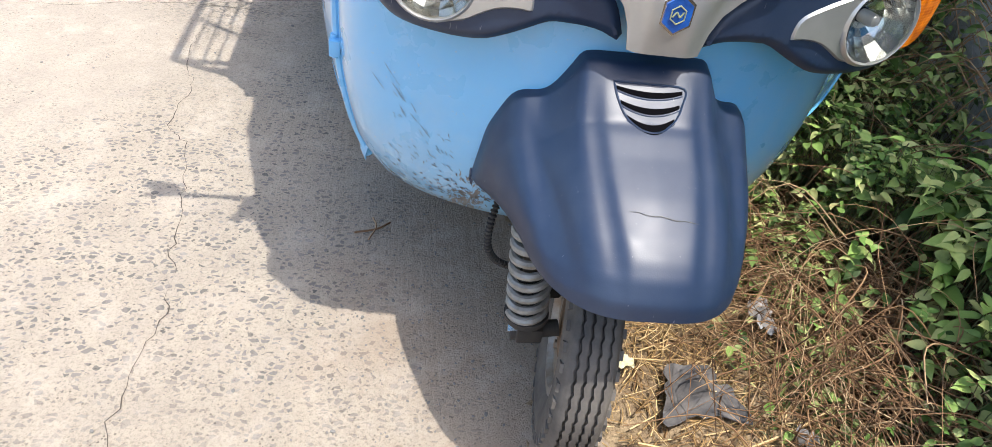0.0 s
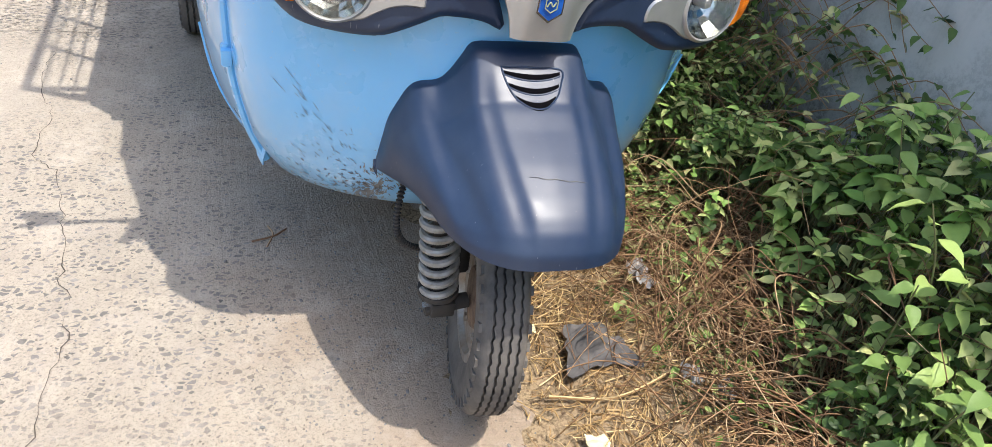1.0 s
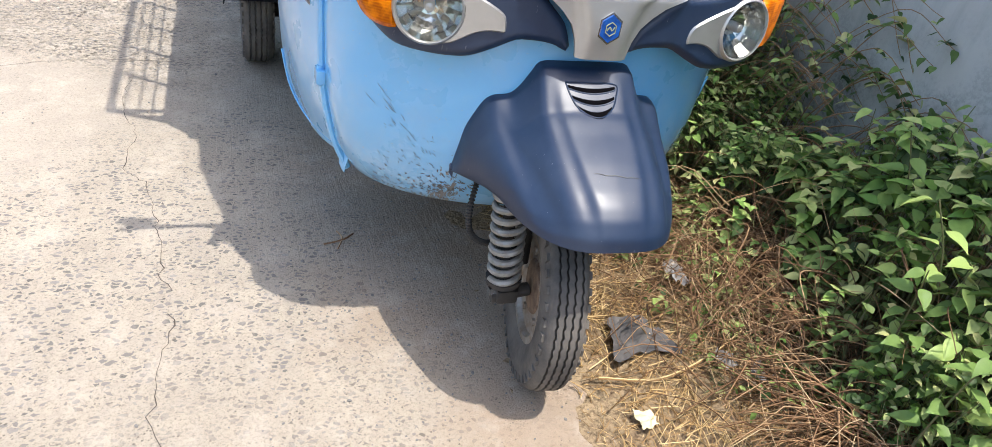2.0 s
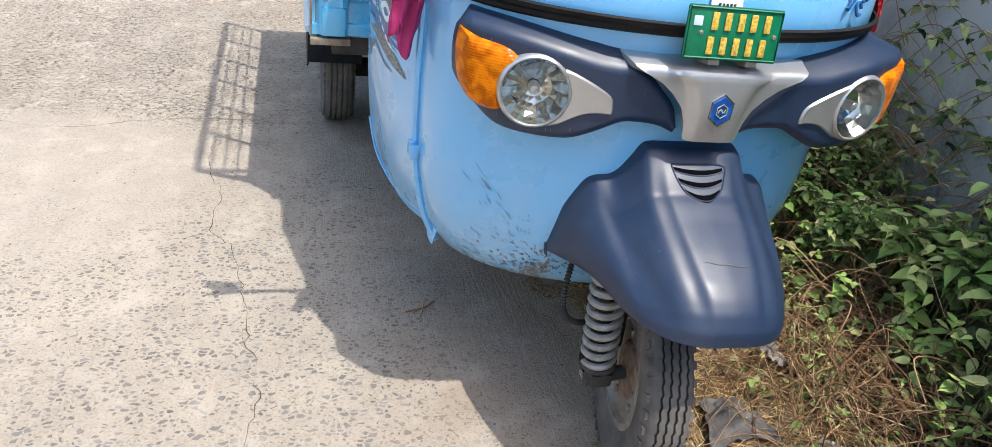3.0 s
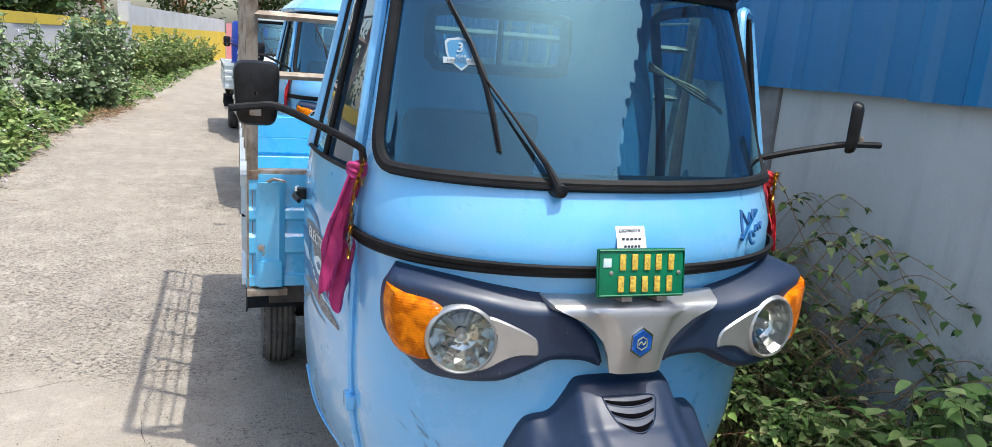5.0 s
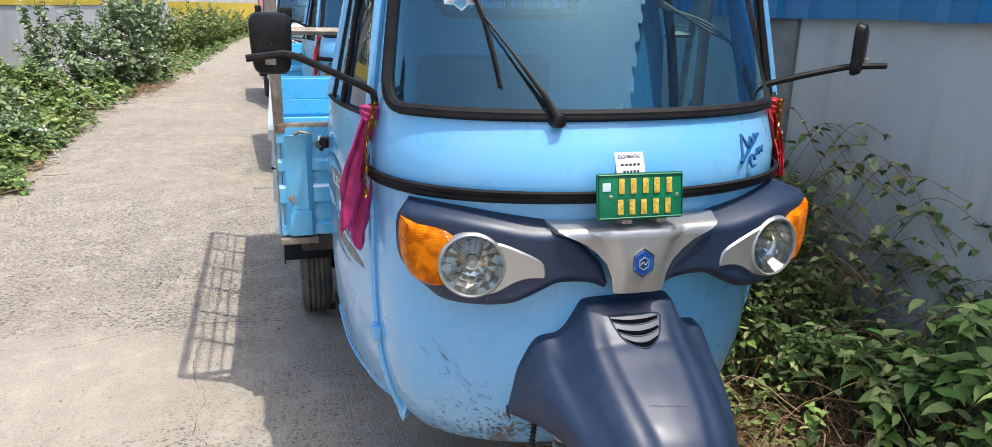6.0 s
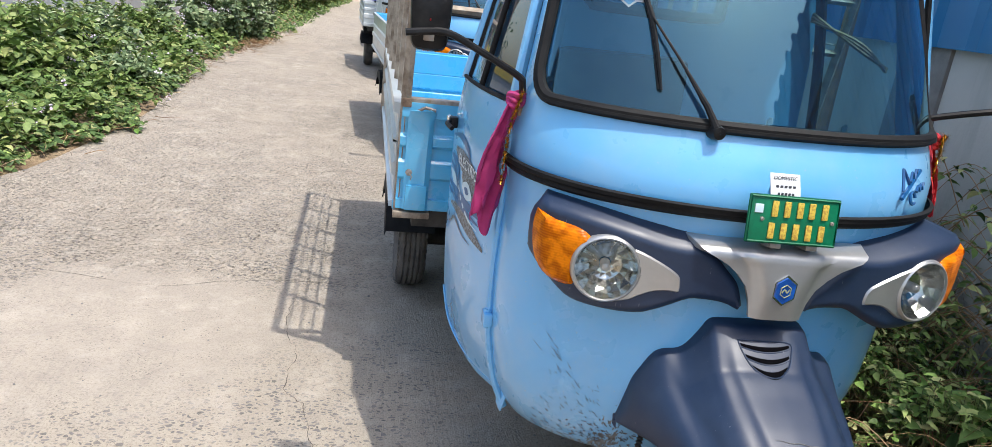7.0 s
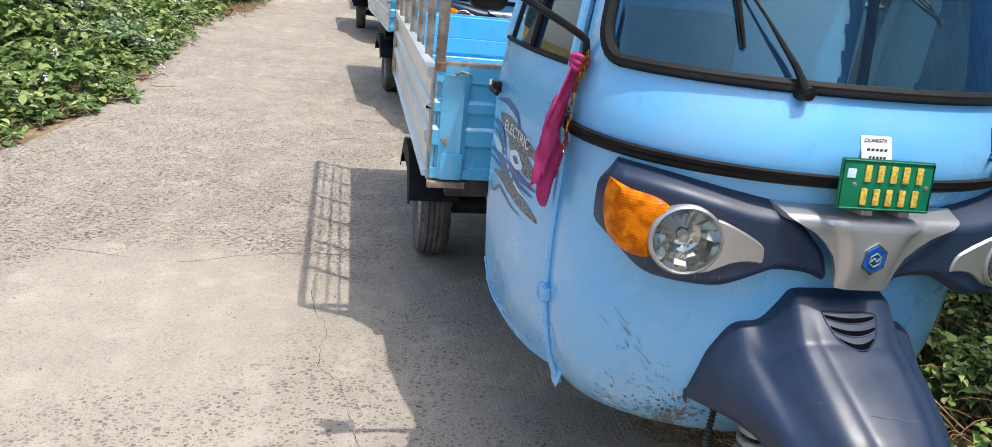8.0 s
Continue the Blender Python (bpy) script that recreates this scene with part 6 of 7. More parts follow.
def leaf_points(length, width, fold, curl, blade=BLADE):
    """Vertices and faces of one ovate leaf along +x, folded on its midrib and drooping at the tip."""
    vs, mid = [], []
    for t, w in blade:
        z = (-curl * t * t + 0.018 * math.sin(t * 11)) * length
        x = t * length
        if w == 0:
            mid.append((len(vs),))
            vs.append((x, 0, z))
        else:
            k = len(vs)
            vs += [(x, w * width, z + fold * w * width), (x, 0, z), (x, -w * width, z + fold * w * width)]
            mid.append((k, k + 1, k + 2))
    fs = []
    a, b = mid[0][0], mid[1]
    fs += [(a, b[1], b[0]), (a, b[2], b[1])]
    for p, q in zip(mid[1:-1], mid[2:-1]):
        fs += [(p[0], p[1], q[1], q[0]), (p[1], p[2], q[2], q[1])]
    p, e = mid[-2], mid[-1][0]
    fs += [(p[0], p[1], e), (p[1], p[2], e)]
    return np.array(vs), fs


def leaf_cloud(name, spots, material, parent=None, ratio=0.6, kind="", blade=BLADE):
    """Many leaves as one mesh: spots are (place, way, up, length)."""
    rnd = random.Random(len(spots) + 17)
    shapes = [leaf_points(1.0, ratio * w, f, c, blade) for w, f, c in ((1.0, 0.35, 0.15), (0.85, 0.20, 0.35), (1.12, 0.45, 0.08), (0.9, -0.15, 0.25), (0.75, 0.6, 0.30))]
    vs, fs, base = [], [], 0
    for place, way, up, size in spots:
        v, f = shapes[rnd.randrange(5)]
        x = Vector(way).normalized()
        z = Vector(up)
        y = z.cross(x)
        if y.length < 1e-4:
            y = Vector((0, 1, 0))
        y.normalize()
        z = x.cross(y)
        m = np.array([x, y, z]) * size
        vs.append(v @ m + np.array(place))
        fs += [tuple(i + base for i in q) for q in f]
        base += len(v)
    me = bpy.data.meshes.new(name)
    me.from_pydata(np.concatenate(vs).tolist(), [], fs)
    me.materials.append(material)
    me.shade_smooth()
    ob = new(name, me)
    if parent:
        ob.parent = parent
    if kind:
        ob["kind"] = kind
    return ob


def strands(name, lines, material, parent=None, sides=3):
    """Many thin stalks as one mesh: lines are (points, radius)."""
    vs, fs = [], []
    for pts, r in lines:
        pts = [Vector(p) for p in pts]
        n = len(pts)
        start = len(vs)
        for k, p in enumerate(pts):
            d = (pts[min(k + 1, n - 1)] - pts[max(k - 1, 0)]).normalized()
            s = d.cross(Vector((0.13, 0.21, 1.0)))
            s = s.normalized() if s.length > 1e-4 else Vector((1, 0, 0))
            u = s.cross(d)
            rr = r * (1 - 0.5 * k / max(n - 1, 1))
            for j in range(sides):
                q = 2 * math.pi * j / sides
                vs.append(tuple(p + (s * math.cos(q) + u * math.sin(q)) * rr))
        for k in range(n - 1):
            for j in range(sides):
                a, b = start + k * sides + j, start + k * sides + (j + 1) % sides
                fs.append((a, b, b + sides, a + sides))
    me = bpy.data.meshes.new(name)
    me.from_pydata(vs, [], fs)
    me.materials.append(material)
    me.shade_smooth()
    ob = new(name, me)
    if parent:
        ob.parent = parent
    return ob


def verge_height(x, y):
    return verge_base(x, y) + 0.02 * noise.noise((x * 4, y * 4, 1)) + 0.012 * noise.noise((x * 13, y * 13, 4))


def weed_edge(y):
    """Where the greenery begins beside the straw."""
    return 0.56 - 0.20 * min(y + 0.05, 0.0) if y < 0 else 0.56 + 0.03 * y


def hollow(x, y):
    """A dried-out patch where the runners show between few leaves."""
    return min(1.0, math.exp(-((x - 0.78) / 0.22) ** 2 - ((y - 0.08) / 0.25) ** 2) + 0.75 * math.exp(-((x - 0.68) / 0.13) ** 2 - ((y + 0.26) / 0.14) ** 2))


def canopy(x, y):
    d = x - weed_edge(y)
    if d < -0.16:
        return 0.0
    if d < 0:
        return 0.06 + 0.05 * noise.noise((x * 9, y * 9, 3))
    h = 0.34 * min(d / 0.26, 1.0) + 0.14 * noise.noise((x * 3, y * 3, 2)) + 0.07 * noise.noise((x * 8, y * 8, 6))
    h += 0.16 * math.exp(-((y + 0.55) / 0.45) ** 2) * min(max(d / 0.25, 0), 1)
    h += 0.45 * math.exp(-((y - 1.25) / 0.38) ** 2) * min(max((x - 0.80) / 0.25, 0), 1)
    h += 0.14 * min(max((d - 0.22) / 0.2, 0), 1) * (1 if y < 0.1 else max(0.0, 1 - (y - 0.1) / 0.3))
    h *= 1 - 0.55 * hollow(x, y)
    return max(h, 0.05)


def right_weeds():
    rnd = random.Random(11)
    spots, young, lines = [], [], []
    tries = 0
    while len(spots) < 11500 and tries < 120000:
        tries += 1
        x, y = rnd.uniform(0.36, 1.33), rnd.uniform(-2.2, 4.6)
        if y > 1.6 and rnd.random() < 0.6:
            continue
        h = canopy(x, y)
        if h <= 0 or (x < weed_edge(y) and rnd.random() < 0.86):
            continue
        if noise.noise((x * 6.5, y * 6.5, 9)) > 0.24 and rnd.random() < 0.86:
            continue
        if rnd.random() < 0.85 * hollow(x, y):
            continue
        z = verge_height(x, y) + h * (1 - 0.8 * rnd.random() ** 2.2)
        big = x - weed_edge(y) > 0.16 and y < 0.35
        if big and rnd.random() < 0.55:
            continue
        size = rnd.uniform(0.026, 0.060) if big else rnd.uniform(0.018, 0.046)
        az = rnd.uniform(0, 2 * math.pi)
        way = (math.cos(az), math.sin(az), rnd.uniform(-0.85, 0.45))
        up = (rnd.gauss(-0.10, 0.62), rnd.gauss(-0.15, 0.62), 1)
        target = young if rnd.random() < 0.38 and z > h * 0.6 else spots
        target.append(((x, y, z), way, up, size))
        if rnd.random() < 0.35:
            g = verge_height(x, y)
            lines.append(([(x + rnd.uniform(-.06, .06), y + rnd.uniform(-.06, .06), g), (x + rnd.uniform(-.04, .04), y + rnd.uniform(-.04, .04), g + (z - g) * 0.6), (x, y, z)], 0.0018))
    # shoots that end in a whorl of pointed leaves
    for k in range(900):
        y = rnd.uniform(-1.3, 0.5) if k < 620 else rnd.uniform(0.2, 1.5)
        x = rnd.uniform(weed_edge(y) + 0.02, 1.28)
        if rnd.random() < 0.8 * hollow(x, y) or noise.noise((x * 6.5, y * 6.5, 9)) > 0.30:
            continue
        g = verge_height(x, y)
        grown = min(max((x - weed_edge(y)) / 0.35, 0.35), 1.0) * (1.0 if y < 0.3 else 0.62)
        z = g + canopy(x, y) * rnd.uniform(0.70, 1.12) + 0.02
        start = rnd.uniform(0, 6.28)
        bright = rnd.random() < 0.55
        for j in range(rnd.randrange(5, 9)):
            az = start + j * 2.4
            low = j // 3
            ln = grown * rnd.uniform(0.034, 0.076) * (1 + 0.22 * low)
            way = (math.cos(az), math.sin(az), rnd.uniform(0.05, 0.45) - 0.30 * low)
            up = (-math.cos(az) * 0.2 + rnd.gauss(0, 0.32), -math.sin(az) * 0.2 - 0.1 + rnd.gauss(0, 0.32), 1)
            (young if bright and low < 2 else spots).append(((x, y, z - 0.035 * low), way, up, ln))
        lines.append(([(x + rnd.uniform(-.08, .08), y + rnd.uniform(-.08, .08), g), (x + rnd.uniform(-.03, .03), y + rnd.uniform(-.03, .03), g + (z - g) * 0.6), (x, y, z)], 0.0022))
    c = empty("creeper_mat", "tangled mat of pointed green creeper leaves beside the wall", "weeds", kind="stuff")
    leaf_cloud("leaves", spots, LEAF, c, 0.60)
    leaf_cloud("young_leaves", young, LEAF_YOUNG, c, 0.56)
    strands("stalks", lines, STEM_GREEN, c)
    # dry runners and twigs woven through the edge
    lines = []
    for k in range(3000):
        y = rnd.uniform(-1.5, 1.8)
        x = weed_edge(y) + rnd.gauss(0.03, 0.13)
        if k % 5 == 0:
            x = weed_edge(y) + rnd.uniform(0.1, 0.7)
        if k % 5 in (1, 2):
            x, y = rnd.gauss(0.80, 0.14), rnd.gauss(0.12, 0.18)
        x = min(x, 1.25)
        a = rnd.uniform(0, math.pi * 2)
        ln = rnd.uniform(0.06, 0.40) * (1.3 if rnd.random() < 0.1 else 1)
        g = verge_height(x, y)
        z0 = g + rnd.uniform(0.0, 0.06) + (0.6 * canopy(x, y) if k % 5 == 0 else 0)
        rise = rnd.uniform(0.0, 0.13)
        ex = min(x + math.cos(a + 0.4) * ln, 1.3)
        p = [(x, y, z0), (min(x + math.cos(a) * ln * 0.5, 1.3), y + math.sin(a) * ln * 0.5, z0 + rise), (ex, y + math.sin(a + 0.4) * ln, z0 + rise * rnd.uniform(0.0, 0.9))]
        lines.append((smooth_path(p, 4), rnd.uniform(0.0008, 0.0024) * (1.5 if rnd.random() < 0.08 else 1)))
    for k in range(260):
        y = rnd.gauss(-0.60, 0.13)
        x = weed_edge(y) + rnd.gauss(0.05, 0.08)
        a, ln = rnd.gauss(2.6, 0.7), rnd.uniform(0.10, 0.38)
        g = verge_height(x, y) + rnd.uniform(0.0, 0.10)
        lines.append(([(x, y, g), (x + math.cos(a) * ln * 0.5, y + math.sin(a) * ln * 0.5, g + rnd.uniform(0, 0.03)), (x + math.cos(a + 0.2) * ln, y + math.sin(a + 0.2) * ln, g + rnd.uniform(-0.02, 0.02))], rnd.uniform(0.0014, 0.0042)))
    tagged(strands("dry_runners", lines, STEM), "tangle of dry brown runners and twigs", "twigs", kind="stuff")
    lines = []
    for k in range(5200):
        y = rnd.uniform(-1.7, 1.2)
        x = rnd.uniform(0.06, weed_edge(y) + (0.18 if y > -0.35 else -0.05))
        if rnd.random() < 0.4:
            x = rnd.gauss(0.33, 0.14)
            if x < 0.04:
                continue
        a = rnd.gauss(0.9, 1.0)
        ln = rnd.uniform(0.012, 0.15) * (0.4 if x < 0.18 else 1.0)
        g = max(verge_height(x, y), 0.0 if x < 0.17 else -1) + rnd.uniform(0.002, 0.020)
        p = [(x - math.cos(a) * ln / 2, y - math.sin(a) * ln / 2, g), (x, y, g + rnd.uniform(0, 0.010)), (x + math.cos(a + 0.3) * ln / 2, y + math.sin(a + 0.3) * ln / 2, g)]
        lines.append((p, rnd.uniform(0.0008, 0.0023)))
    tagged(strands("straw", lines, STRAW), "scattered golden straw on bare soil", "straw", kind="stuff")


def weed_plant(x, y, seed, height, count, size, label, group, material=LEAF_YOUNG):
    """A single upright weed with leaf pairs, each leaf a piece of its own."""
    r = random.Random(seed)
    root = empty("weed_plant", label, "plant", group)
    root.location = (x, y, verge_height(x, y))
    lean = Vector((r.uniform(-0.12, 0.12), r.uniform(-0.15, 0.05), 0))
    spine = smooth_path([(0, 0, 0), lean * 0.3 + Vector((0, 0, height * 0.4)), lean * 0.8 + Vector((0, 0, height * 0.75)), lean * 1.5 + Vector((0, 0, height))], 6)
    bm = bmesh.new()
    tube(bm, spine, [0.0035 * (1 - 0.6 * k / len(spine)) for k in range(len(spine))], 6)
    part("stem", bm, STEM_GREEN, root)
    for k in range(count):
        t = 0.30 + 0.70 * k / max(count - 1, 1)
        p = spine[min(int(t * (len(spine) - 1)), len(spine) - 1)]
        az = k * 2.4 + r.uniform(-0.4, 0.4)
        s = size * (1.1 - 0.45 * t) * r.uniform(0.8, 1.2)
        leaf = new("leaf", LEAF_MESHES[(material.name, r.randrange(3))])
        leaf.parent = root
        tiltd = r.uniform(-0.5, 0.25)
        leaf.matrix_local = Matrix.Translation(p) @ Matrix.Rotation(az, 4, "Z") @ Matrix.Rotation(-tiltd, 4, "Y") @ Matrix.Rotation(r.uniform(-0.4, 0.4), 4, "X") @ Matrix.Diagonal((s, s, s, 1))
    return root


LEAF_MESHES = {}
for material in (LEAF, LEAF_YOUNG):
    for k, (w, f, c) in enumerate(((0.58, 0.35, 0.20), (0.52, 0.20, 0.35), (0.64, 0.45, 0.12))):
        v, fs = leaf_points(1.0, w, f, c)
        v = v + np.array([0.18, 0, 0])
        me = bpy.data.meshes.new("leaf")
        me.from_pydata(v.tolist(), [], fs)
        me.materials.append(material)
        me.shade_smooth()
        LEAF_MESHES[(material.name, k)] = me


def left_shrubs():
    rnd = random.Random(21)

    def shrub(x, y, h, spread, stems, gap, size, seed, material, label, bloom=0.0, bare=0.25, droop=0.0):
        """Stems that fan out from one foot, with opposite leaf pairs and clustered flowers."""
        r = random.Random(seed)
        root = empty("shrub", label, "shrub", "shrubs along the wall")
        root.location = (x, y, -0.02)
        lines, spots, flowers = [], [], []
        for s in range(stems):
            az, ln = r.uniform(0, 2 * math.pi), r.random() ** 0.6
            tall = h * r.uniform(0.55, 1.0) * (1 - 0.25 * ln)
            top = Vector((math.cos(az) * spread * ln, math.sin(az) * spread * ln, tall))
            foot = Vector((math.cos(az) * 0.07, math.sin(az) * 0.07, 0))
            mid = Vector((top.x * 0.38 + r.uniform(-.05, .05), top.y * 0.38 + r.uniform(-.05, .05), tall * 0.58))
            line = smooth_path([foot, mid, top + Vector((0, 0, -droop * ln))], 9)
            lines.append((line, 0.008 if h > 1.0 else 0.005))
            long = tall * 1.1
            n = max(3, int(long * (1 - bare) / gap))
            turn = r.uniform(0, 3.14)
            for k in range(n):
                t = bare + (1 - bare) * (k + r.uniform(-0.3, 0.3)) / n
                p = line[min(max(int(t * (len(line) - 1)), 0), len(line) - 1)]
                turn += 1.4
                for side in (0, math.pi):
                    if r.random() < 0.16:
                        continue
                    aa = turn + side + r.uniform(-0.3, 0.3)
                    way = (math.cos(aa), math.sin(aa), r.uniform(-0.7, 0.9))
                    spots.append((p + Vector((0, 0, r.uniform(-gap, gap) * 0.5)), way, (r.gauss(0, 0.6), r.gauss(0, 0.6), 1), size * r.uniform(0.65, 1.2) * (1.1 - 0.35 * t)))
            if r.random() < bloom:
                for k in range(10):
                    flowers.append((line[-1] + Vector((r.gauss(0, .035), r.gauss(0, .035), r.uniform(-0.01, .05))), (r.uniform(-1, 1), r.uniform(-1, 1), 0.6), (0, 0, 1), 0.026))
        strands("stem", lines, STEM_GREEN, root, 5)["kind"] = "stuff"
        leaf_cloud("foliage", spots, material, root, 0.62, blade=ROUND)
        if flowers:
            leaf_cloud("blossom", flowers, FLOWER, root, 0.8, blade=ROUND)
    tall_label = "tall stemmy grey-green milkweed with pale flowers by the wall"
    low_label = "dense low green bush spilling towards the lane"
    seed = 100
    # low bushes at the near end
    for k in range(28):
        y = 3.1 + 0.31 * k
        x = lane_edge(y) - 0.42 - 0.62 * (k % 3) - rnd.uniform(0, 0.2)
        shrub(x, y, rnd.uniform(0.85, 1.1) * (0.62, 0.95, 1.15)[k % 3] * (1.0 if y < 7 else 0.8), rnd.uniform(0.45, 0.62), 40, 0.028, rnd.uniform(0.085, 0.120), seed + k, LEAF_BUSH if k % 4 else LEAF_GREY, low_label, 0.07, 0.08, 0.16)
    # tall milkweeds in front of the grey wall
    for k, (x, y, h, sp, n) in enumerate(((-4.25, 12.0, 1.75, 0.55, 7), (-3.90, 12.5, 1.65, 0.50, 11), (-3.60, 12.8, 1.50, 0.50, 18), (-3.32, 13.3, 1.85, 0.50, 20), (-3.08, 13.9, 2.00, 0.50, 22), (-3.45, 14.4, 2.15, 0.50, 18), (-2.98, 14.8, 1.95, 0.45, 24), (-2.98, 13.1, 1.00, 0.40, 20), (-3.25, 12.3, 1.05, 0.45, 20), (-3.65, 11.6, 0.95, 0.45, 20), (-4.1, 10.6, 0.90, 0.5, 20), (-3.3, 15.6, 1.3, 0.5, 20))):
        shrub(x, y, h, sp, int(n * 1.5), 0.042, rnd.uniform(0.10, 0.135), seed + 40 + k, LEAF_GREY, tall_label, 0.30, 0.15)
    # scattered growth, then a yellowish bush further on
    for k, (dx, y, h, sp, n) in enumerate(((1.5, 16.5, 0.9, 0.5, 14), (1.3, 18.2, 1.1, 0.6, 14), (0.9, 20.4, 1.45, 0.75, 24), (0.5, 22.0, 1.55, 0.85, 30), (0.45, 24.0, 1.75, 0.9, 30), (0.9, 25.5, 1.9, 0.9, 26), (0.4, 27.5, 1.5, 0.8, 24), (0.35, 30.5, 1.5, 0.8, 22), (0.35, 34.0, 1.45, 0.8, 20), (0.3, 37.5, 1.1, 0.7, 16))):
        shrub(lane_edge(y) - dx, y, h, sp, int(n * 1.5), 0.055, 0.12, seed + 70 + k, LEAF_BUSH, "bushy yellow-green shrub further along the wall", 0.15, 0.12)
    for k in range(22):
        y = rnd.uniform(2.8, 8.6)
        x = lane_edge(y) - rnd.uniform(1.0, 2.0)
        if x > -4.9 + 0.052 * (y - 12) + 0.15:
            shrub(x, y, rnd.uniform(0.85, 1.15) * (1.0 if y < 7 else 0.8), 0.6, 30, 0.034, 0.12, seed + 90 + k, LEAF_GREY if k % 2 else LEAF_BUSH, low_label, 0.08, 0.10, 0.10)
    spots, low, lines = [], [], []
    while len(spots) < 15000:
        y = 1.8 + 36 * rnd.random() ** 2.6
        edge = lane_edge(y) - 0.06 + 0.34 * noise.noise((y * 0.9, 2, 0)) + 0.20 * noise.noise((y * 3.7, 5, 0))
        x = edge - abs(rnd.gauss(0, 0.55))
        if x < -4.9 or (noise.noise((x * 3, y * 3, 4)) > (0.30 if y < 8 else 0.0) and rnd.random() < 0.8):
            continue
        if y > 9 and rnd.random() < 0.35:
            continue
        h = 0.06 + 0.30 * min((edge - x) / 0.75, 1.0)
        z = h * (1 - 0.7 * rnd.random() ** 1.8)
        az = rnd.uniform(0, 2 * math.pi)
        target = low if rnd.random() < 0.12 else spots
        target.append(((x, y, z), (math.cos(az), math.sin(az), rnd.uniform(-0.5, 0.2)), (rnd.gauss(0.0, .3), rnd.gauss(-0.15, .3), 1), rnd.uniform(0.036, 0.080) * (1.0 if y < 10 else 1.5)))
    c = empty("left_undergrowth", "low green undergrowth creeping over the lane's edge", "weeds", kind="stuff")
    leaf_cloud("leaves", spots, LEAF_LOW, c, 0.66, blade=ROUND)
    leaf_cloud("young_leaves", low, LEAF_YOUNG, c, 0.62)
    for k in range(620):
        y = rnd.uniform(3, 16) if rnd.random() < 0.4 else rnd.gauss(12.3, 0.7)
        x = lane_edge(y) + rnd.gauss(-0.10, 0.14) + (0.12 if y > 10.5 else 0.0)
        a = rnd.uniform(0, 2 * math.pi)
        ln = rnd.uniform(0.04, 0.26)
        z = 0.012 + rnd.uniform(0, 0.05)
        lines.append((smooth_path([(x, y, z), (x + math.cos(a) * ln * 0.5, y + math.sin(a) * ln * 0.5, z + rnd.uniform(0, 0.07)), (x + math.cos(a + 0.7) * ln, y + math.sin(a + 0.7) * ln, z)], 3), rnd.uniform(0.0012, 0.0035)))
    tagged(strands("fallen_twigs", lines, STEM), "dry fallen twigs along the lane's edge", "twigs", kind="stuff")


def wall_climber():
    """Thin bare stems with sparse leaves against the plaster."""
    rnd = random.Random(31)
    lines, spots = [], []
    for k in range(76):
        y = rnd.uniform(0.35, 1.55)
        x = rnd.uniform(0.95, 1.3)
        g = 0.08
        ln = rnd.uniform(0.45, 1.10) * float(np.interp(y, [0.3, 0.8, 1.2, 1.6], [0.55, 0.85, 1.0, 1.0]))
        a = rnd.uniform(-2.4, -0.6)
        p = [(x, y, g), (x + 0.05 * rnd.uniform(-1, 1), y + math.sin(a) * 0.12, g + ln * 0.6), (min(x + 0.1, 1.32), y + math.sin(a) * 0.30, g + ln * 0.95), (min(x + 0.14, 1.32), y + math.sin(a) * 0.55, g + ln * rnd.uniform(0.7, 0.95))]
        line = smooth_path(p, 6)
        lines.append((line, rnd.uniform(0.0016, 0.0035)))
        for j in range(rnd.randrange(6, 17)):
            q = line[rnd.randrange(6, len(line))]
            az = rnd.uniform(0, 2 * math.pi)
            spots.append((q, (math.cos(az), math.sin(az), rnd.uniform(-0.8, 0.2)), (rnd.uniform(-.5, .5), rnd.uniform(-.5, .5), 1), rnd.uniform(0.024, 0.062)))
    root = empty("wall_climber", "straggling climber with bare stems and sparse leaves against the plaster", "climber")
    for one in lines:
        strands("stem", [one], STEM, root, 4)
    leaf_cloud("foliage", spots, LEAF, root, 0.62)


def far_trees():
    rnd = random.Random(41)
    for k, (x, y, h, r) in enumerate(((-9, 52, 8, 3.4), (-14, 60, 9, 4), (-4.5, 56, 7.5, 3.2), (0.5, 60, 8, 3.6), (-11, 47, 5.5, 2.6), (5, 58, 8, 3.5), (-20, 50, 8, 4), (-8, 30, 4.6, 1.8), (-9.5, 22, 5.0, 2.2))):
        root = empty("tree", "leafy green tree beyond the wall", "tree", "trees beyond the wall")
        root.location = (x, y, 0)
        lines, spots = [], []
        lines.append((smooth_path([(0, 0, -0.2), (0.1, 0, h * 0.3), (0.0, 0.1, h * 0.75)], 6), 0.16))
        for j in range(9):
            az, el = rnd.uniform(0, 6.28), rnd.uniform(0.35, 1.0)
            tip = (math.cos(az) * r * el, math.sin(az) * r * el, h * rnd.uniform(0.45, 0.98))
            lines.append((smooth_path([(0.05, 0, h * 0.32), (tip[0] * 0.5, tip[1] * 0.5, tip[2] * 0.8), tip], 5), 0.07))
            for q in range(150):
                c = Vector(tip) * rnd.uniform(0.65, 1.0) + Vector((rnd.gauss(0, 0.55), rnd.gauss(0, 0.55), rnd.gauss(0, 0.45)))
                aa = rnd.uniform(0, 6.28)
                spots.append((c, (math.cos(aa), math.sin(aa), rnd.uniform(-0.7, 0.4)), (rnd.uniform(-.5, .5), rnd.uniform(-.5, .5), 1), rnd.uniform(0.22, 0.42)))
        strands("trunk", lines, STEM, root, 7)
        leaf_cloud("crown", spots, LEAF_FAR, root, 0.7, blade=ROUND)


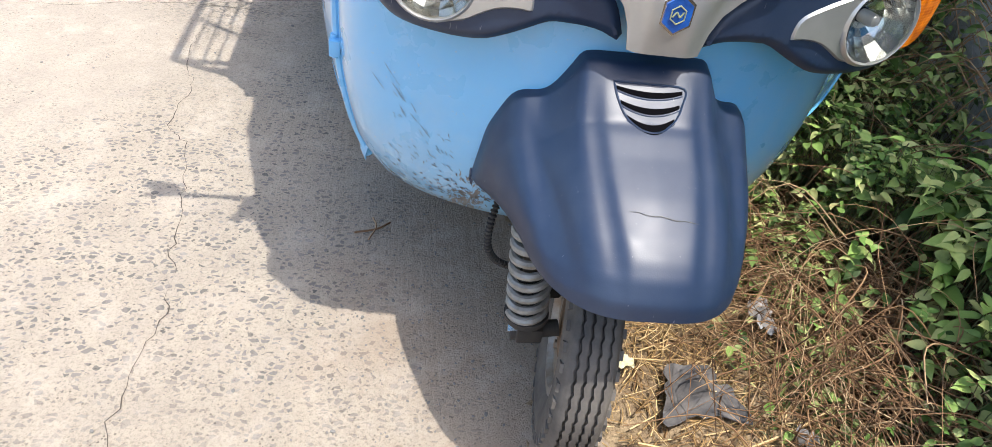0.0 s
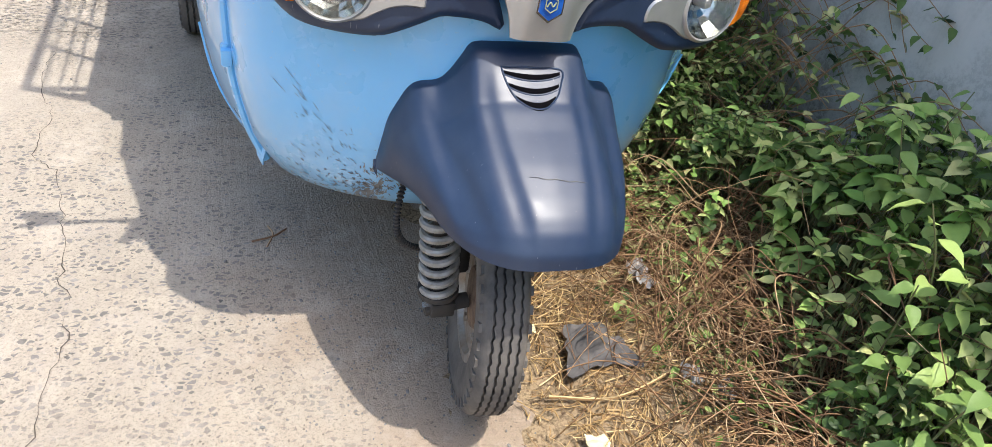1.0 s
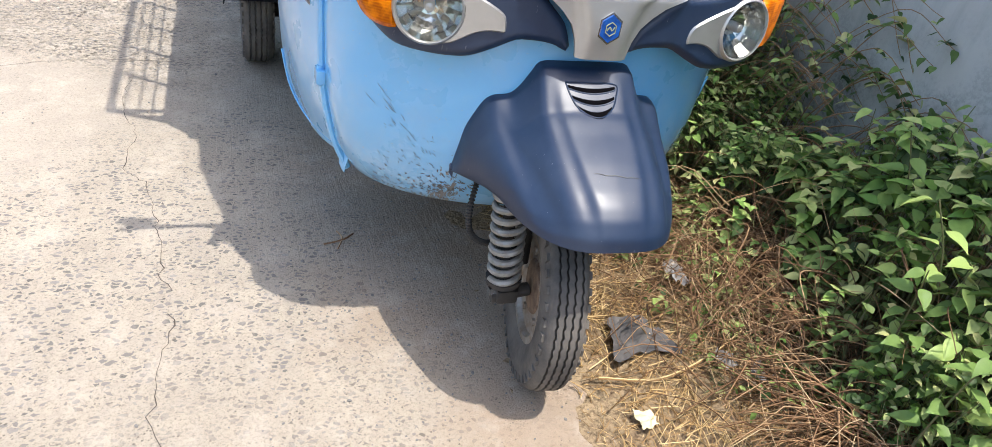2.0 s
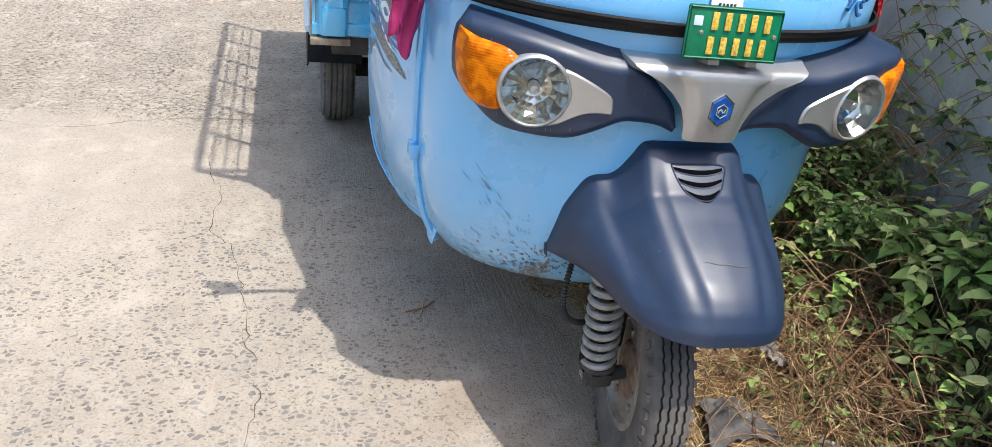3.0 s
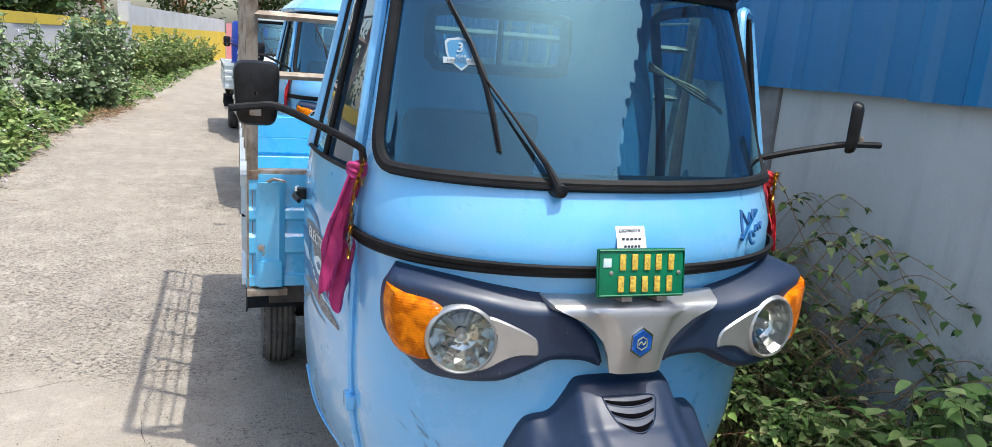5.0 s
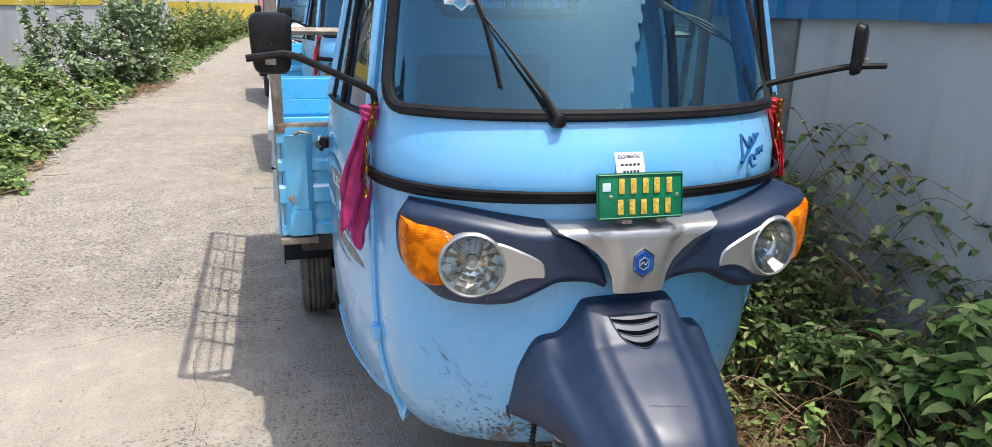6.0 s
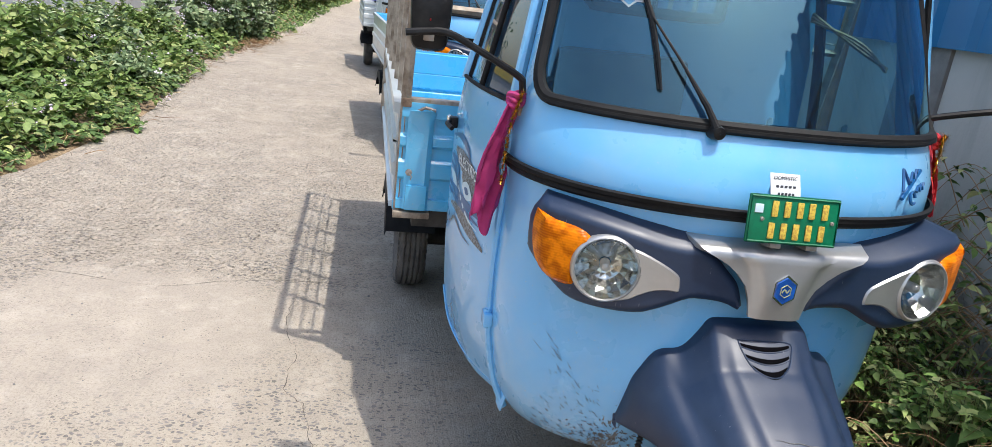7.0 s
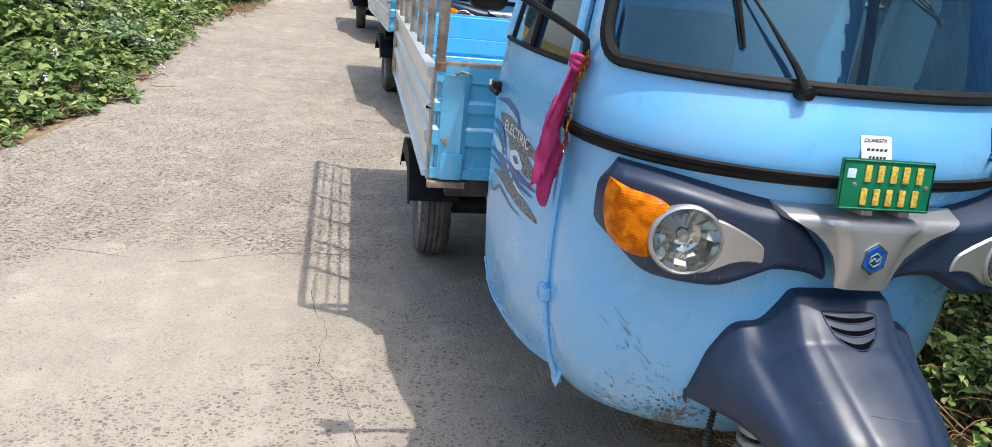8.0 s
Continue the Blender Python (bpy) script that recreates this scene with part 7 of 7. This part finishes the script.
def litter():
    def scrap(name, x, y, w, d, material, label, seed, lift=0.012, tall=0.02):
        r = random.Random(seed)
        bm = bmesh.new()
        n = 9
        rows = []
        for i in range(n + 1):
            row = []
            for j in range(n + 1):
                u, v = i / n - 0.5, j / n - 0.5
                q = math.atan2(v, u)
                edge = 1 + 0.18 * math.sin(3 * q + seed) + 0.1 * math.sin(7 * q)
                row.append((x + u * w * edge, y + v * d * edge, verge_height(x, y) + lift + tall * noise.noise((u * 5 + seed, v * 5, 0)) + tall * 0.4 * noise.noise((u * 13, v * 13, seed))))
            rows.append(row)
        sheet(bm, rows)
        thick(bm, 0.0012)
        return tagged(part(name, bm, material), label, "litter")
    scrap("plastic_scrap", 0.315, -0.05, 0.17, 0.15, PLASTIC_BLACK, "crumpled dusty black polythene scrap on straw", 3, 0.032, 0.013)
    scrap("plastic_wrapper", 0.525, 0.135, 0.055, 0.10, PLASTIC_CLEAR, "crinkled clear plastic wrapper on dry twigs", 5, 0.08, 0.035)
    scrap("paper_scrap", 0.20, -0.33, 0.05, 0.055, PAPER, "small cream paper scrap on straw", 7, 0.025, 0.01)
    scrap("paper_scrap", 0.155, 0.06, 0.06, 0.045, PAPER, "pale paper scrap behind the wheel", 8, 0.03, 0.012)
    scrap("plastic_wrapper", 0.56, -0.28, 0.05, 0.05, PLASTIC_CLEAR, "grey crumpled plastic ball among twigs", 11, 0.03, 0.04)
    scrap("plastic_wrapper", 0.52, -0.20, 0.04, 0.06, PLASTIC_CLEAR, "grey plastic shred among straw", 13, 0.03, 0.03)
    bm = bmesh.new()
    tube(bm, smooth_path([(0.14, -0.17, 0.03), (0.30, -0.21, 0.04), (0.48, -0.17, 0.06), (0.62, -0.12, 0.10)], 8), 0.004, 6)
    tagged(part("cane", bm, STRAW), "long dry cane lying across the straw", "twig")
    bm = bmesh.new()
    tube(bm, smooth_path([(-0.06, -0.42, 0.006), (0.02, -0.47, 0.006), (0.10, -0.46, 0.008)], 6), 0.0018, 5)
    tagged(part("twig", bm, STEM), "thin dry twig on the concrete", "twig")
    rnd = random.Random(8)
    bm = bmesh.new()
    for k in range(1300):
        x, y = (rnd.uniform(-2.9, 0.05), rnd.uniform(-0.9, 5.5)) if k < 500 else (rnd.gauss(-0.35, 0.22), rnd.gauss(0.35, 0.42))
        if x > 0.1:
            continue
        s = rnd.uniform(0.0015, 0.005) * (1.0 if k < 500 else 0.7) * (1.6 if rnd.random() < 0.06 else 1)
        bmesh.ops.create_icosphere(bm, subdivisions=1, radius=s, matrix=Matrix.Translation((x, y, s * 0.5)) @ Matrix.Rotation(rnd.uniform(0, 6), 4, "Z") @ Matrix.Diagonal((1.3, 0.9, 0.7, 1)))
    tagged(part("grit", bm, PILLAR), "loose grit and pebbles on the lane", "pebbles", kind="stuff")
    bm = bmesh.new()
    tube(bm, smooth_path([(-0.50, 0.55, 0.006), (-0.44, 0.56, 0.012), (-0.40, 0.60, 0.006)], 5), 0.003, 5)
    tube(bm, smooth_path([(-0.46, 0.52, 0.006), (-0.44, 0.57, 0.012), (-0.45, 0.62, 0.006)], 5), 0.0025, 5)
    tagged(part("twig", bm, STEM), "dark forked twig in the vehicle's shade", "twig")


right_weeds()
left_shrubs()
wall_climber()
far_trees()
litter()
prnd = random.Random(77)
for k in range(9):
    py = -0.80 + 0.045 * k
    px = prnd.uniform(0.72, 0.93)
    weed_plant(px, py, 500 + k, prnd.uniform(0.30, 0.46), 13, prnd.uniform(0.075, 0.105), "tall pale-green weed with broad pointed leaves at the creeper's edge", "weeds in the creeper", LEAF_YOUNG if k % 2 else LEAF)
for k in range(58):
    if k < 38:
        py = prnd.uniform(-1.0, 0.15)
        px = prnd.uniform(weed_edge(py) + 0.10, 1.22)
        size = prnd.uniform(0.062, 0.098)
        if hollow(px, py) > 0.4:
            continue
    else:
        py = prnd.uniform(-0.2, 1.3)
        px = min(weed_edge(py) + prnd.uniform(0.02, 0.62), 1.22)
        size = prnd.uniform(0.042, 0.075)
        if hollow(px, py) > 0.35:
            continue
    weed_plant(px, py, 300 + k, canopy(px, py) + prnd.uniform(0.02, 0.14), 10, size, "young green weed with broad pointed leaves standing in the creeper", "weeds in the creeper", LEAF_YOUNG if prnd.random() < 0.65 else LEAF)
